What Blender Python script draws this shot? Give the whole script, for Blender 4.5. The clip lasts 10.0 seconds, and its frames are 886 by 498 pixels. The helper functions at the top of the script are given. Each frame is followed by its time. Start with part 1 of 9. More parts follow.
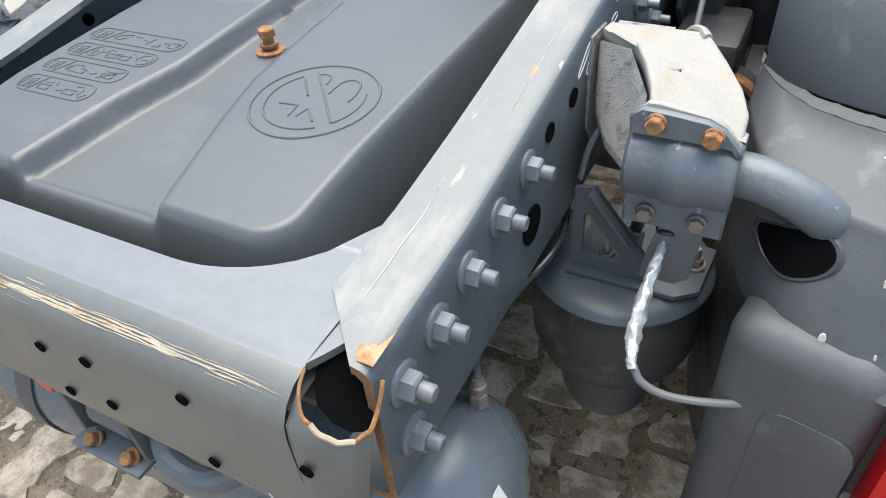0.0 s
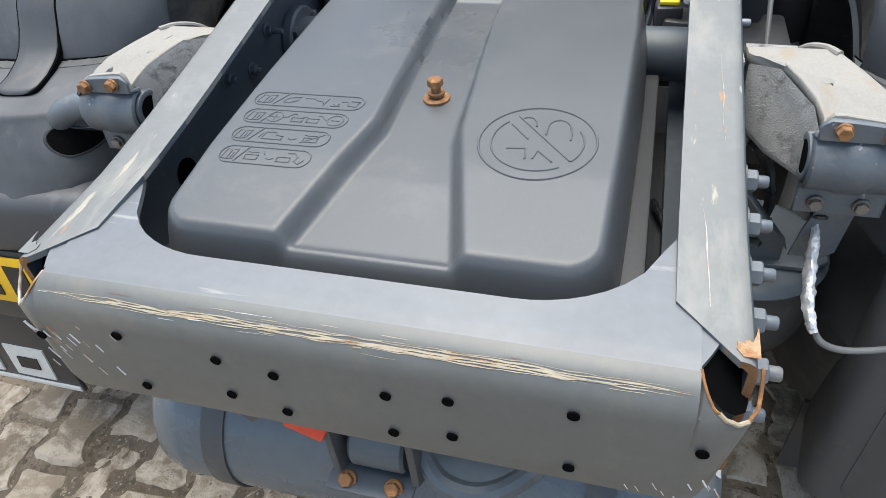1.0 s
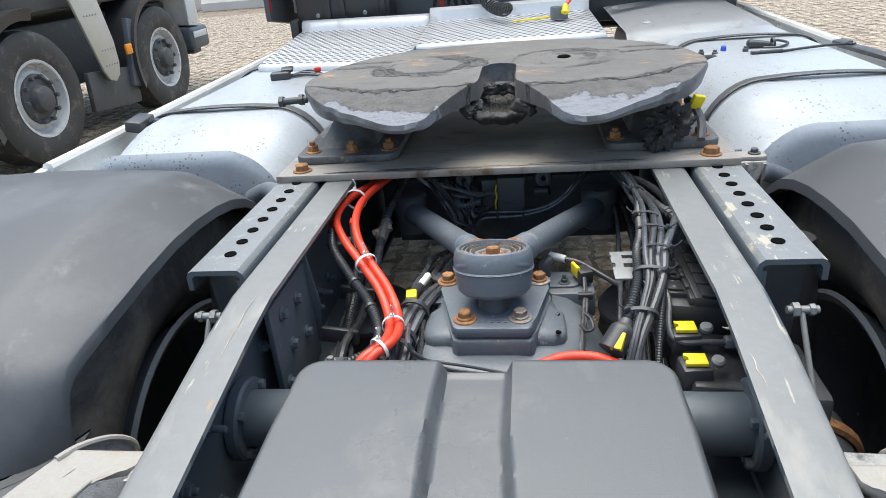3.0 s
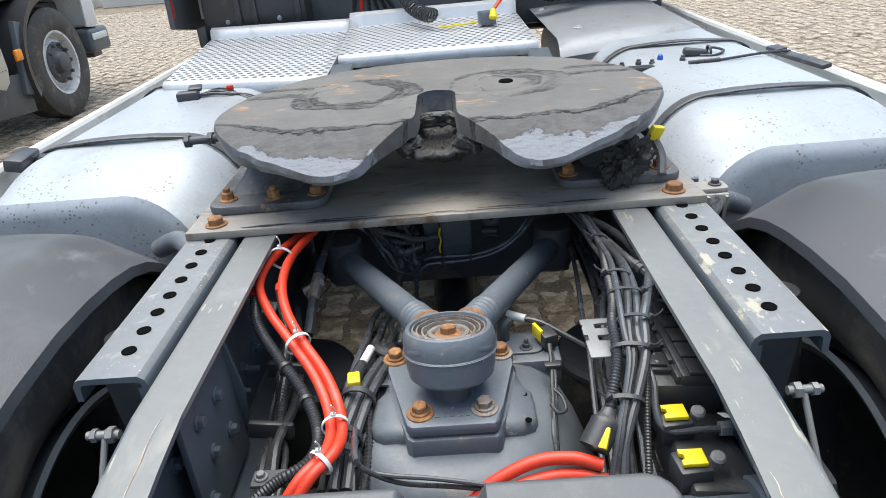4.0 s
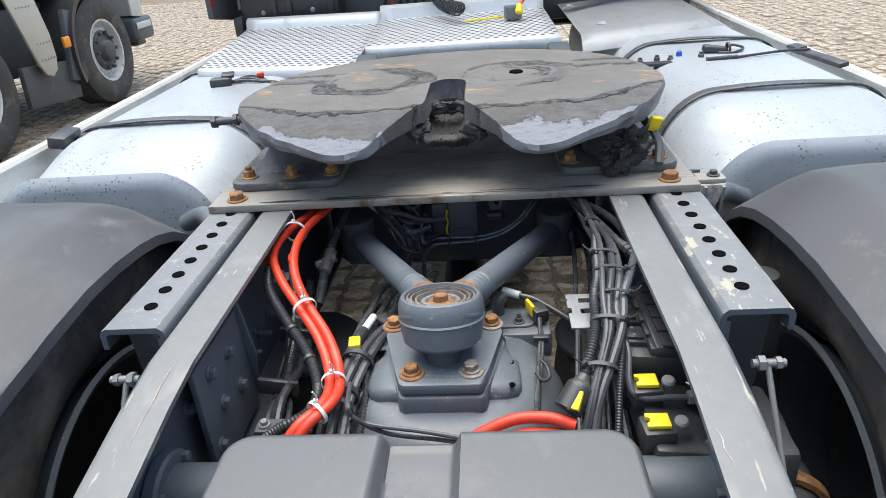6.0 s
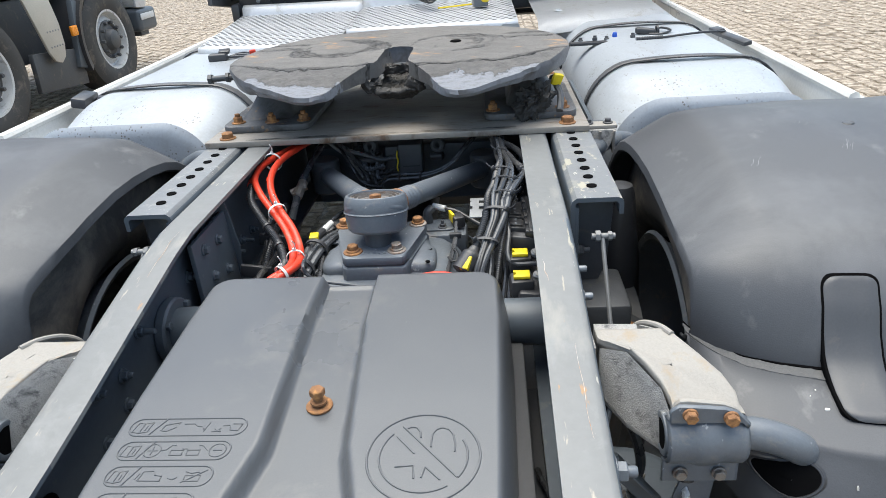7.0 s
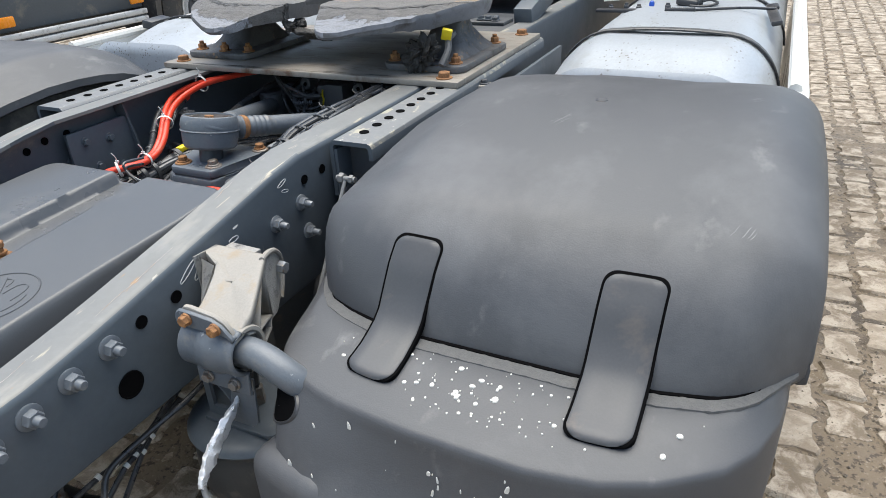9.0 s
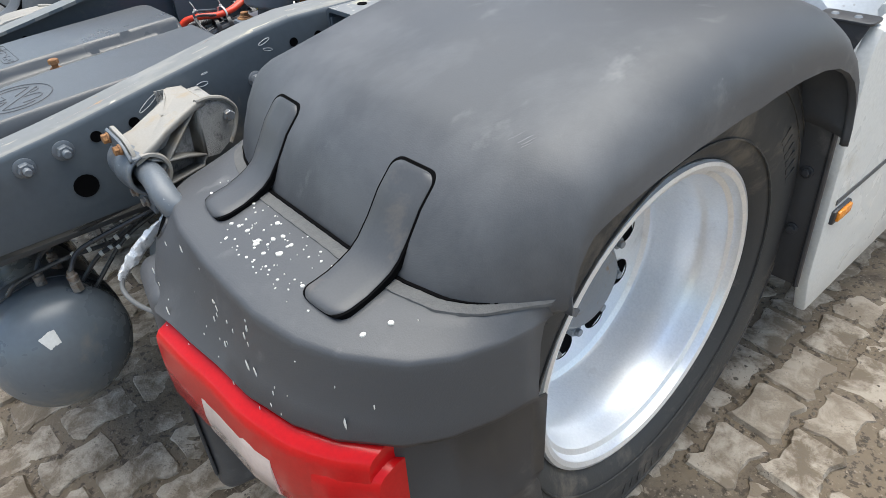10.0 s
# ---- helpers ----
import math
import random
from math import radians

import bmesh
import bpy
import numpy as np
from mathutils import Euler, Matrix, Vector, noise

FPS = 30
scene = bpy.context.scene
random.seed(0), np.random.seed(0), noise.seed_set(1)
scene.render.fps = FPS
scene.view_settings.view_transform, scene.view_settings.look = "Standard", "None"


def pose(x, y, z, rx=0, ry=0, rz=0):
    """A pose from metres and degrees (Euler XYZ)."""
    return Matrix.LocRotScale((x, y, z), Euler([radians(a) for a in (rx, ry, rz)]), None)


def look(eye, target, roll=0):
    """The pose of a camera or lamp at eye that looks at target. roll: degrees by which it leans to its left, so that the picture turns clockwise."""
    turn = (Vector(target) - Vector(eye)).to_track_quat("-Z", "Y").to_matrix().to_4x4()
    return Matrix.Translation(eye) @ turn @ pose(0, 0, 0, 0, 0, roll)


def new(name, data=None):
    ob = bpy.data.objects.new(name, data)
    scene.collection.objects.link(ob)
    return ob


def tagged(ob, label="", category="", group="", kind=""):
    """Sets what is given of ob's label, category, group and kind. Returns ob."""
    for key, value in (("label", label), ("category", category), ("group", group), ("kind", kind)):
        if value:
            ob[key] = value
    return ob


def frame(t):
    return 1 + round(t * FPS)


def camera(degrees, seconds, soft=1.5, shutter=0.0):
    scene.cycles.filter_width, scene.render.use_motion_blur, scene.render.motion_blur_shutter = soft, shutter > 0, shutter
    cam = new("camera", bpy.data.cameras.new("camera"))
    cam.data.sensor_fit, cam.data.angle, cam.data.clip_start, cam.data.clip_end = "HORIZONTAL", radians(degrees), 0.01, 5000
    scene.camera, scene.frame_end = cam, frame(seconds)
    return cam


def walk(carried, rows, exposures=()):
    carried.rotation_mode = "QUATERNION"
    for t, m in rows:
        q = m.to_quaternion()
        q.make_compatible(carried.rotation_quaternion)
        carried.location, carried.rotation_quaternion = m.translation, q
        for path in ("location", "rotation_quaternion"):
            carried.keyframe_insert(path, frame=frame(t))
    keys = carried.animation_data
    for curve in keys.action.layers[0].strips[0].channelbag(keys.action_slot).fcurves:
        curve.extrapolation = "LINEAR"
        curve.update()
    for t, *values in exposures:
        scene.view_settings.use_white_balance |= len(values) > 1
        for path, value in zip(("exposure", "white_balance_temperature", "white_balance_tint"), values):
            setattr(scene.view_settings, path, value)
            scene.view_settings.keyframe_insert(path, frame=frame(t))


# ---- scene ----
cam = camera(67.2, 10.0, soft=0.5)
PATH = [
    (0, (0.574, -0.17, 1.245), (-0.213, 1.142, -0.043), -5.7),
    (0.5, (0.404, -0.259, 1.319), (-0.302, 1.1, 0.033), -5.4),
    (1, (0.256, -0.347, 1.354), (-0.247, 1.075, 0.039), -6.3),
    (1.5, (0.192, -0.341, 1.359), (-0.329, 1.087, 0.058), -6.8),
    (2, (0.121, -0.227, 1.377), (-0.172, 1.313, 0.134), -5.6),
    (2.5, (0.133, -0.11, 1.443), (-0.175, 1.63, 0.507), -5.1),
    (2.7, (0.113, -0.081, 1.454), (-0.186, 1.72, 0.636), -4.8),
    (3.8, (0.029, 0.149, 1.51), (-0.086, 1.925, 0.597), -5.3),
    (4, (0.036, 0.175, 1.514), (-0.029, 1.973, 0.641), -5.1),
    (4.5, (0.065, 0.215, 1.52), (-0.018, 2.038, 0.702), -4.4),
    (5, (0.075, 0.224, 1.518), (-0.035, 2.018, 0.64), -4.4),
    (5.2, (0.079, 0.224, 1.515), (-0.039, 2.017, 0.637), -4.3),
    (6.3, (0.112, -0.002, 1.513), (-0.056, 1.787, 0.634), -4.7),
    (6.5, (0.139, -0.079, 1.522), (-0.019, 1.707, 0.635), -4.4),
    (7, (0.249, -0.291, 1.503), (0.087, 1.496, 0.62), -4.2),
    (7.5, (0.405, -0.351, 1.472), (0.223, 1.403, 0.527), -4.2),
    (8, (0.635, -0.236, 1.465), (0.286, 1.493, 0.522), -3.7),
    (8.5, (0.876, -0.192, 1.433), (0.186, 1.437, 0.5), -3.3),
    (9, (1.155, -0.164, 1.437), (0.364, 1.417, 0.501), -3.0),
    (9.5, (1.405, -0.046, 1.398), (0.345, 1.294, 0.358), -3.2),
    (10, (1.63, 0.136, 1.392), (0.366, 1.176, 0.242), -3.7),
]
walk(cam, [(t, look(eye, target, roll)) for t, eye, target, roll in PATH], exposures=((0.0, 1.27, 6960, 6), (0.5, 1.0, 6960, 6), (1.5, 0.95, 6960, 6), (2.0, 0.91, 6960, 6), (2.5, 1.02, 6910, 6), (5.0, 1.0, 6910, 6), (7.0, 1.04, 7010, 6), (8.5, 0.91, 7110, 7), (10.0, 0.93, 7010, 6)))

# ---- world and sun ----
world = bpy.data.worlds.new("overcast")
world.use_nodes = True
scene.world = world
wn = world.node_tree.nodes
sky = wn.new("ShaderNodeTexSky")
sky.sky_type = "NISHITA"
sky.sun_disc = False
sky.sun_elevation, sky.sun_rotation = radians(82), radians(-40)
sky.air_density, sky.dust_density, sky.ozone_density = 1.0, 2.0, 1.0
wn["Background"].inputs[1].default_value = 0.15
world.node_tree.links.new(sky.outputs[0], wn["Background"].inputs[0])
sun = new("sun", bpy.data.lights.new("sun", "SUN"))
sun.data.energy, sun.data.angle, sun.data.color = 2.6, radians(70), (0.97, 0.985, 1.0)
sun.matrix_world = look((0, 0, 0), (0.07, -0.18, -0.96))

# ---- mesh helpers ----
ORIGIN = {}


def thing(name, origin, label, category, group="", kind=""):
    ob = new(name)
    ob.empty_display_size = 0.05
    ob.location = origin
    ORIGIN[ob.name] = Vector(origin)
    return tagged(ob, label, category, group, kind)


def finish(bm, name, mats, origin, sharp=35.0):
    bmesh.ops.recalc_face_normals(bm, faces=bm.faces[:])
    bmesh.ops.translate(bm, verts=bm.verts[:], vec=-Vector(origin))
    me = bpy.data.meshes.new(name)
    bm.to_mesh(me)
    bm.free()
    for m in mats if isinstance(mats, (list, tuple)) else [mats]:
        me.materials.append(m)
    me.polygons.foreach_set("use_smooth", [True] * len(me.polygons))
    me.set_sharp_from_angle(angle=radians(sharp))
    return me


def part(name, bm, material, parent, label="", sharp=35.0):
    o = ORIGIN[parent.name]
    ob = new(name, finish(bm, name, material, o, sharp))
    ob.parent = parent
    ORIGIN[ob.name] = o
    if label:
        ob["label"] = label
    return ob


def solo(name, bm, material, origin, label, category, group="", kind="", sharp=35.0):
    ob = new(name, finish(bm, name, material, origin, sharp))
    ob.location = origin
    ORIGIN[ob.name] = Vector(origin)
    return tagged(ob, label, category, group, kind)


def B():
    return bmesh.new()


def box(bm, c, size, rot=(0, 0, 0), bevel=0.0, seg=2):
    m = pose(*c, *rot) @ Matrix.Diagonal((*size, 1))
    vs = bmesh.ops.create_cube(bm, size=1, matrix=m)["verts"]
    if bevel:
        es = list({e for v in vs for e in v.link_edges})
        bmesh.ops.bevel(bm, geom=es, offset=bevel, segments=seg, profile=0.5, affect="EDGES")
    return bm


def basis(d):
    d = Vector(d).normalized()
    a = d.cross(Vector((0, 0, 1)) if abs(d.z) < 0.9 else Vector((0, 1, 0))).normalized()
    return a, d.cross(a), d


def lathe(bm, prof, o, axis, seg=24, start=0.0, close=False):
    """Turns (radius, height) pairs round an axis from o."""
    a, b, d = basis(axis)
    o = Vector(o)
    rings = []
    for r, h in prof:
        if r < 1e-6:
            rings.append([bm.verts.new(o + d * h)])
        else:
            rings.append([bm.verts.new(o + d * h + (a * math.cos(2 * math.pi * k / seg + start) + b * math.sin(2 * math.pi * k / seg + start)) * r) for k in range(seg)])
    if close:
        rings.append(rings[0])
    for p, q in zip(rings, rings[1:]):
        for k in range(seg):
            k2 = (k + 1) % seg
            f = [p[k % len(p)], p[k2 % len(p)], q[k2 % len(q)], q[k % len(q)]]
            f = list(dict.fromkeys(f))
            if len(f) > 2:
                bm.faces.new(f)
    return bm


def cyl(bm, p, q, r, r2=None, seg=18, bev=0.0):
    p, q = Vector(p), Vector(q)
    h, r2 = (q - p).length, r if r2 is None else r2
    b = min(bev, h * 0.4)
    prof = [(0, 0), (r - b, 0), (r, b), (r2, h - b), (r2 - b, h), (0, h)] if b else [(0, 0), (r, 0), (r2, h), (0, h)]
    return lathe(bm, prof, p, q - p, seg)


def spline(pts, n=8):
    """Points along a smooth line through pts."""
    p = [Vector(v) for v in pts]
    if len(p) == 2:
        return p
    p = [2 * p[0] - p[1]] + p + [2 * p[-1] - p[-2]]
    out = []
    for i in range(1, len(p) - 2):
        a, b, c, d = p[i - 1 : i + 3]
        for k in range(n):
            t = k / n
            out.append(0.5 * (2 * b + (c - a) * t + (2 * a - 5 * b + 4 * c - d) * t * t + (3 * b - a - 3 * c + d) * t ** 3))
    return out + [p[-2]]


def tube(bm, pts, r, seg=8, n=8, smooth=True, ribs=0.0, flat=1.0):
    """A hose or bar along a line; ribs: the length of one corrugation."""
    line = spline(pts, n) if smooth else [Vector(v) for v in pts]
    if ribs:
        step, fine = ribs / 2, [line[0]]
        for p, q in zip(line, line[1:]):
            k = max(1, int((q - p).length / step + 0.5))
            fine += [p.lerp(q, (j + 1) / k) for j in range(k)]
        line = fine
    up, rings = None, []
    for i, p in enumerate(line):
        d = (line[min(i + 1, len(line) - 1)] - line[max(i - 1, 0)]).normalized()
        if up is None:
            up = basis(d)[0]
        up = (up - d * up.dot(d)).normalized()
        side = d.cross(up)
        rr = r(i / (len(line) - 1)) if callable(r) else r
        if ribs and i % 2:
            rr *= 0.84
        rings.append([bm.verts.new(p + (up * math.cos(6.28319 * k / seg) * flat + side * math.sin(6.28319 * k / seg)) * rr) for k in range(seg)])
    for p, q in zip(rings, rings[1:]):
        for k in range(seg):
            bm.faces.new([p[k], p[(k + 1) % seg], q[(k + 1) % seg], q[k]])
    bm.faces.new(rings[0])
    bm.faces.new(rings[-1][::-1])
    return bm


def prism(bm, poly, at, depth, bevel=0.0):
    """A plate: poly (u, v) laid by at(u, v) -> point, thickened by the vector depth."""
    depth = Vector(depth)
    a = [bm.verts.new(Vector(at(u, v))) for u, v in poly]
    b = [bm.verts.new(v.co + depth) for v in a]
    n = len(a)
    fs = [bm.faces.new(a), bm.faces.new(b[::-1])]
    for k in range(n):
        fs.append(bm.faces.new([a[k], b[k], b[(k + 1) % n], a[(k + 1) % n]]))
    if bevel:
        es = [e for f in fs[:2] for e in f.edges]
        bmesh.ops.bevel(bm, geom=list(set(es)), offset=bevel, segments=2, profile=0.5, affect="EDGES")
    return bm


def skin(bm, rows, close=False, mat=0):
    """A surface over rows of points."""
    vs = [[bm.verts.new(Vector(p)) for p in row] for row in rows]
    for p, q in zip(vs, vs[1:]):
        m = len(p)
        for k in range(m if close else m - 1):
            f = bm.faces.new([p[k], p[(k + 1) % m], q[(k + 1) % m], q[k]])
            f.material_index = mat
    return vs


def hexbolt(bm, p, d, s=0.012, h=0.012, washer=0.0, stud=0.0, turn=0.3):
    """A hexagon head of half width s on an optional washer, with an optional stud end."""
    p, d = Vector(p), Vector(d).normalized()
    z = 0.0
    if washer:
        lathe(bm, [(0, 0), (washer, 0), (washer, 0.0025), (washer * 0.9, 0.0035), (0, 0.0035)], p, d, 20)
        z = 0.0032
    lathe(bm, [(0, z), (s, z), (s, z + h * 0.86), (s * 0.86, z + h), (0, z + h)], p, d, 6, turn)
    if stud:
        lathe(bm, [(0, z + h), (s * 0.55, z + h), (s * 0.55, z + h + stud * 0.85), (s * 0.45, z + h + stud), (0, z + h + stud)], p, d, 12)
    return bm


def arc(cx, cy, r, a0, a1, n=8):
    return [(cx + r * math.cos(radians(a0 + (a1 - a0) * k / n)), cy + r * math.sin(radians(a0 + (a1 - a0) * k / n))) for k in range(n + 1)]


def rounded(w, h, r, n=4, cx=0.0, cy=0.0):
    w, h = w / 2 - r, h / 2 - r
    return [q for x, y, a in ((w, h, 0), (-w, h, 90), (-w, -h, 180), (w, -h, 270)) for q in arc(cx + x, cy + y, r, a, a + 90, n)]


def lerp(xs, ys, x):
    return float(np.interp(x, xs, ys))


def smooth01(t):
    t = min(max(t, 0.0), 1.0)
    return t * t * (3 - 2 * t)


# ---- materials ----
def material(name, base, rough=0.5, metal=0.0, second=None, mix=0.5, scale=6.0, fine=60.0, bump=0.15, dirt=None, dirt_amount=0.0, dirt_scale=3.0,
             stretch=(1, 1, 1), spots=None, spot_scale=40.0, spot_size=0.3, rough2=None, coat=0.0, bump_scale=None, rnd=0.0, streaks=()):
    """A surface with two scales of variation, broad dirt and small spots, over the real base colour."""
    m = bpy.data.materials.new(name)
    m.use_nodes = True
    nt = m.node_tree
    N, L = nt.nodes, nt.links
    bsdf = N["Principled BSDF"]
    tc = N.new("ShaderNodeNewGeometry")
    mp = N.new("ShaderNodeMapping")
    mp.inputs["Scale"].default_value = stretch
    L.new(tc.outputs["Position"], mp.inputs[0])

    def noise_of(sc, detail=5.0, rough_n=0.6, dist=0.0):
        n = N.new("ShaderNodeTexNoise")
        n.inputs["Scale"].default_value, n.inputs["Detail"].default_value = sc, detail
        n.inputs["Roughness"].default_value, n.inputs["Distortion"].default_value = rough_n, dist
        L.new(mp.outputs[0], n.inputs["Vector"])
        return n.outputs["Fac"]

    def ramp(src, a, b):
        r = N.new("ShaderNodeMapRange")
        r.inputs["From Min"].default_value, r.inputs["From Max"].default_value = a, b
        L.new(src, r.inputs["Value"])
        return r.outputs[0]

    def blend(fac, a, b):
        x = N.new("ShaderNodeMix")
        x.data_type = "RGBA"
        for s, v in ((x.inputs[0], fac), (x.inputs[6], a), (x.inputs[7], b)):
            if isinstance(v, (tuple, list)):
                s.default_value = (*v, 1)
            elif isinstance(v, float):
                s.default_value = v
            else:
                L.new(v, s)
        return x.outputs[2]

    second = second or tuple(c * 0.72 for c in base)
    broad, grain = noise_of(scale), noise_of(fine, 3.0)
    col = blend(ramp(broad, 0.5 - 0.28 / max(mix, 0.05) * 0.5, 0.5 + 0.28 / max(mix, 0.05) * 0.5), base, second) if mix else base
    g = blend(ramp(grain, 0.3, 0.7), tuple(c * 0.86 for c in base), tuple(min(1.0, c * 1.14) for c in base))
    col = blend(0.4, col, g)
    rfac = None
    if dirt:
        rfac = ramp(noise_of(dirt_scale, 8.0, 0.7, 0.4), 0.62 - dirt_amount * 0.35, 0.74 - dirt_amount * 0.3)
        col = blend(rfac, col, dirt)
    if spots:
        v = N.new("ShaderNodeTexVoronoi")
        v.inputs["Scale"].default_value = spot_scale
        L.new(mp.outputs[0], v.inputs["Vector"])
        mask = N.new("ShaderNodeMath")
        mask.operation = "MULTIPLY"
        L.new(ramp(v.outputs["Distance"], spot_size, spot_size * 0.75), mask.inputs[0])
        L.new(ramp(noise_of(spot_scale * 0.12, 3.0), 0.5, 0.62), mask.inputs[1])
        col = blend(mask.outputs[0], col, spots)
    for tint, direction, low_t, high_t in streaks:
        sm = N.new("ShaderNodeMapping")
        sm.inputs["Scale"].default_value = direction
        L.new(tc.outputs["Position"], sm.inputs[0])
        sn = N.new("ShaderNodeTexNoise")
        sn.inputs["Scale"].default_value, sn.inputs["Detail"].default_value, sn.inputs["Roughness"].default_value = 1.0, 6.0, 0.62
        L.new(sm.outputs[0], sn.inputs["Vector"])
        col = blend(ramp(sn.outputs["Fac"], low_t, high_t), col, tint)
    if rnd:
        oi = N.new("ShaderNodeObjectInfo")
        col = blend(ramp(oi.outputs["Random"], 0.0, 1.0 / rnd), col, second)
    if isinstance(col, tuple):
        bsdf.inputs["Base Color"].default_value = (*col, 1)
    else:
        L.new(col, bsdf.inputs["Base Color"])
    rr = N.new("ShaderNodeMapRange")
    L.new(broad, rr.inputs["Value"])
    rr.inputs["From Min"].default_value, rr.inputs["From Max"].default_value = 0.3, 0.7
    rr.inputs["To Min"].default_value, rr.inputs["To Max"].default_value = max(rough - 0.07, 0.02), min((rough2 or rough + 0.09), 1.0)
    L.new(rr.outputs[0], bsdf.inputs["Roughness"])
    bsdf.inputs["Metallic"].default_value = metal
    bsdf.inputs["Coat Weight"].default_value = coat
    if bump:
        bp = N.new("ShaderNodeBump")
        bp.inputs["Strength"].default_value, bp.inputs["Distance"].default_value = bump, 0.004
        L.new(noise_of(bump_scale or fine, 6.0, 0.65), bp.inputs["Height"])
        L.new(bp.outputs[0], bsdf.inputs["Normal"])
    return m


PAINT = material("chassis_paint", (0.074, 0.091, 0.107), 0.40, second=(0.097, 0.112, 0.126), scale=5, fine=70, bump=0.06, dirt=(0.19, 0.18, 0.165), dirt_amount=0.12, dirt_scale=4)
# rail top: base paler for dust and open-sky light; the streaks are wear
PAINT_TOP = material("chassis_paint_weathered_skylit", (0.155, 0.159, 0.157), 0.50, second=(0.192, 0.195, 0.188), scale=5, fine=50, bump=0.08, dirt=(0.205, 0.208, 0.203), dirt_amount=0.22,
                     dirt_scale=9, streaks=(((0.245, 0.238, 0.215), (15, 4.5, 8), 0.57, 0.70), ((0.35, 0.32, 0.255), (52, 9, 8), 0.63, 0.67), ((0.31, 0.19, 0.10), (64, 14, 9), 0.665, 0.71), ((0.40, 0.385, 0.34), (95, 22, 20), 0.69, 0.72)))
# crossmember top flange: paler base than its face, with pale streaks
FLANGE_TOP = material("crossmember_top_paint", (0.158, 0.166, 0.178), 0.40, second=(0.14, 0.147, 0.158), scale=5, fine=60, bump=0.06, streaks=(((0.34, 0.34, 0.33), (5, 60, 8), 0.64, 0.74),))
SCRAPED = material("scraped_steel_edge", (0.52, 0.47, 0.40), 0.5, second=(0.33, 0.33, 0.33), scale=12, fine=90, bump=0.3, dirt=(0.30, 0.15, 0.06), dirt_amount=0.45, dirt_scale=14, stretch=(0.3, 1, 1))
RUST = material("rusty_steel", (0.27, 0.125, 0.05), 0.8, second=(0.13, 0.07, 0.04), scale=60, fine=300, bump=0.5, dirt=(0.42, 0.20, 0.07), dirt_amount=0.35, dirt_scale=50)
BOLT = material("grey_coated_bolt", (0.22, 0.24, 0.26), 0.4, metal=0.35, second=(0.30, 0.30, 0.30), scale=50, fine=200, bump=0.15, dirt=(0.25, 0.16, 0.09), dirt_amount=0.12, dirt_scale=40)
# broad pale smudges paint sky reflections into the plastic; the finest are specks
PLASTIC = material("matt_black_plastic", (0.058, 0.0605, 0.066), 0.50, second=(0.078, 0.081, 0.087), scale=3.0, fine=420, bump=0.12, dirt=(0.086, 0.089, 0.095), dirt_amount=0.24, dirt_scale=3.4, streaks=(((0.106, 0.109, 0.115), (4.5, 3.2, 3.2), 0.52, 0.72), ((0.15, 0.15, 0.152), (14, 9, 9), 0.62, 0.78), ((0.24, 0.238, 0.23), (38, 30, 30), 0.735, 0.80)))
PLASTIC2 = material("black_plastic", (0.034, 0.035, 0.038), 0.38, second=(0.048, 0.048, 0.051), scale=12, fine=300, bump=0.08, dirt=(0.10, 0.096, 0.09), dirt_amount=0.12, dirt_scale=10)
STRAP = material("smooth_black_plastic", (0.062, 0.064, 0.068), 0.46, second=(0.078, 0.079, 0.083), scale=9, fine=300, bump=0.04, dirt=(0.11, 0.098, 0.09), dirt_amount=0.12, dirt_scale=12)
COVER = material("grey_black_moulded_cover", (0.076, 0.080, 0.085), 0.32, second=(0.097, 0.101, 0.105), scale=4, fine=500, bump=0.09, dirt=(0.115, 0.114, 0.112), dirt_amount=0.16, dirt_scale=6, streaks=(((0.16, 0.16, 0.158), (90, 22, 30), 0.72, 0.75),))
RUBBER = material("tyre_rubber", (0.034, 0.034, 0.034), 0.66, second=(0.055, 0.052, 0.048), scale=10, fine=180, bump=0.15, dirt=(0.12, 0.103, 0.085), dirt_amount=0.3, dirt_scale=8)
# inner tyres: dusty, with the colour also raised to offset their shade
DUSTY_RUBBER = material("lightened_dusty_tyre_rubber", (0.062, 0.058, 0.053), 0.75, second=(0.10, 0.092, 0.082), scale=7, fine=160, bump=0.2, dirt=(0.17, 0.148, 0.122), dirt_amount=0.4, dirt_scale=5)
HOSE = material("black_hose_rubber", (0.032, 0.033, 0.035), 0.29, second=(0.046, 0.046, 0.047), scale=25, fine=200, bump=0.05, dirt=(0.11, 0.103, 0.095), dirt_amount=0.16, dirt_scale=18)
ORANGE = material("orange_red_cable_sheath", (0.72, 0.055, 0.025), 0.38, second=(0.60, 0.045, 0.02), scale=14, fine=120, bump=0.04, dirt=(0.40, 0.10, 0.06), dirt_amount=0.1, dirt_scale=12)
WHITE_TIE = material("white_nylon", (0.72, 0.72, 0.69), 0.45, scale=20, fine=100, bump=0.03, mix=0.3, second=(0.6, 0.59, 0.55))
YELLOW = material("yellow_plastic", (0.80, 0.62, 0.02), 0.45, second=(0.66, 0.50, 0.02), scale=20, fine=100, bump=0.03)
CAST = material("cast_aluminium_dusty", (0.270, 0.254, 0.228), 0.68, metal=0.05, second=(0.335, 0.316, 0.285), scale=9, fine=260, bump=0.22, dirt=(0.30, 0.24, 0.17), dirt_amount=0.22, dirt_scale=14)
CAST_ROUGH = material("rough_cast_aluminium", (0.28, 0.275, 0.26), 0.7, metal=0.1, second=(0.46, 0.445, 0.42), scale=90, fine=420, bump=0.7, dirt=(0.10, 0.10, 0.10), dirt_amount=0.25, dirt_scale=30)
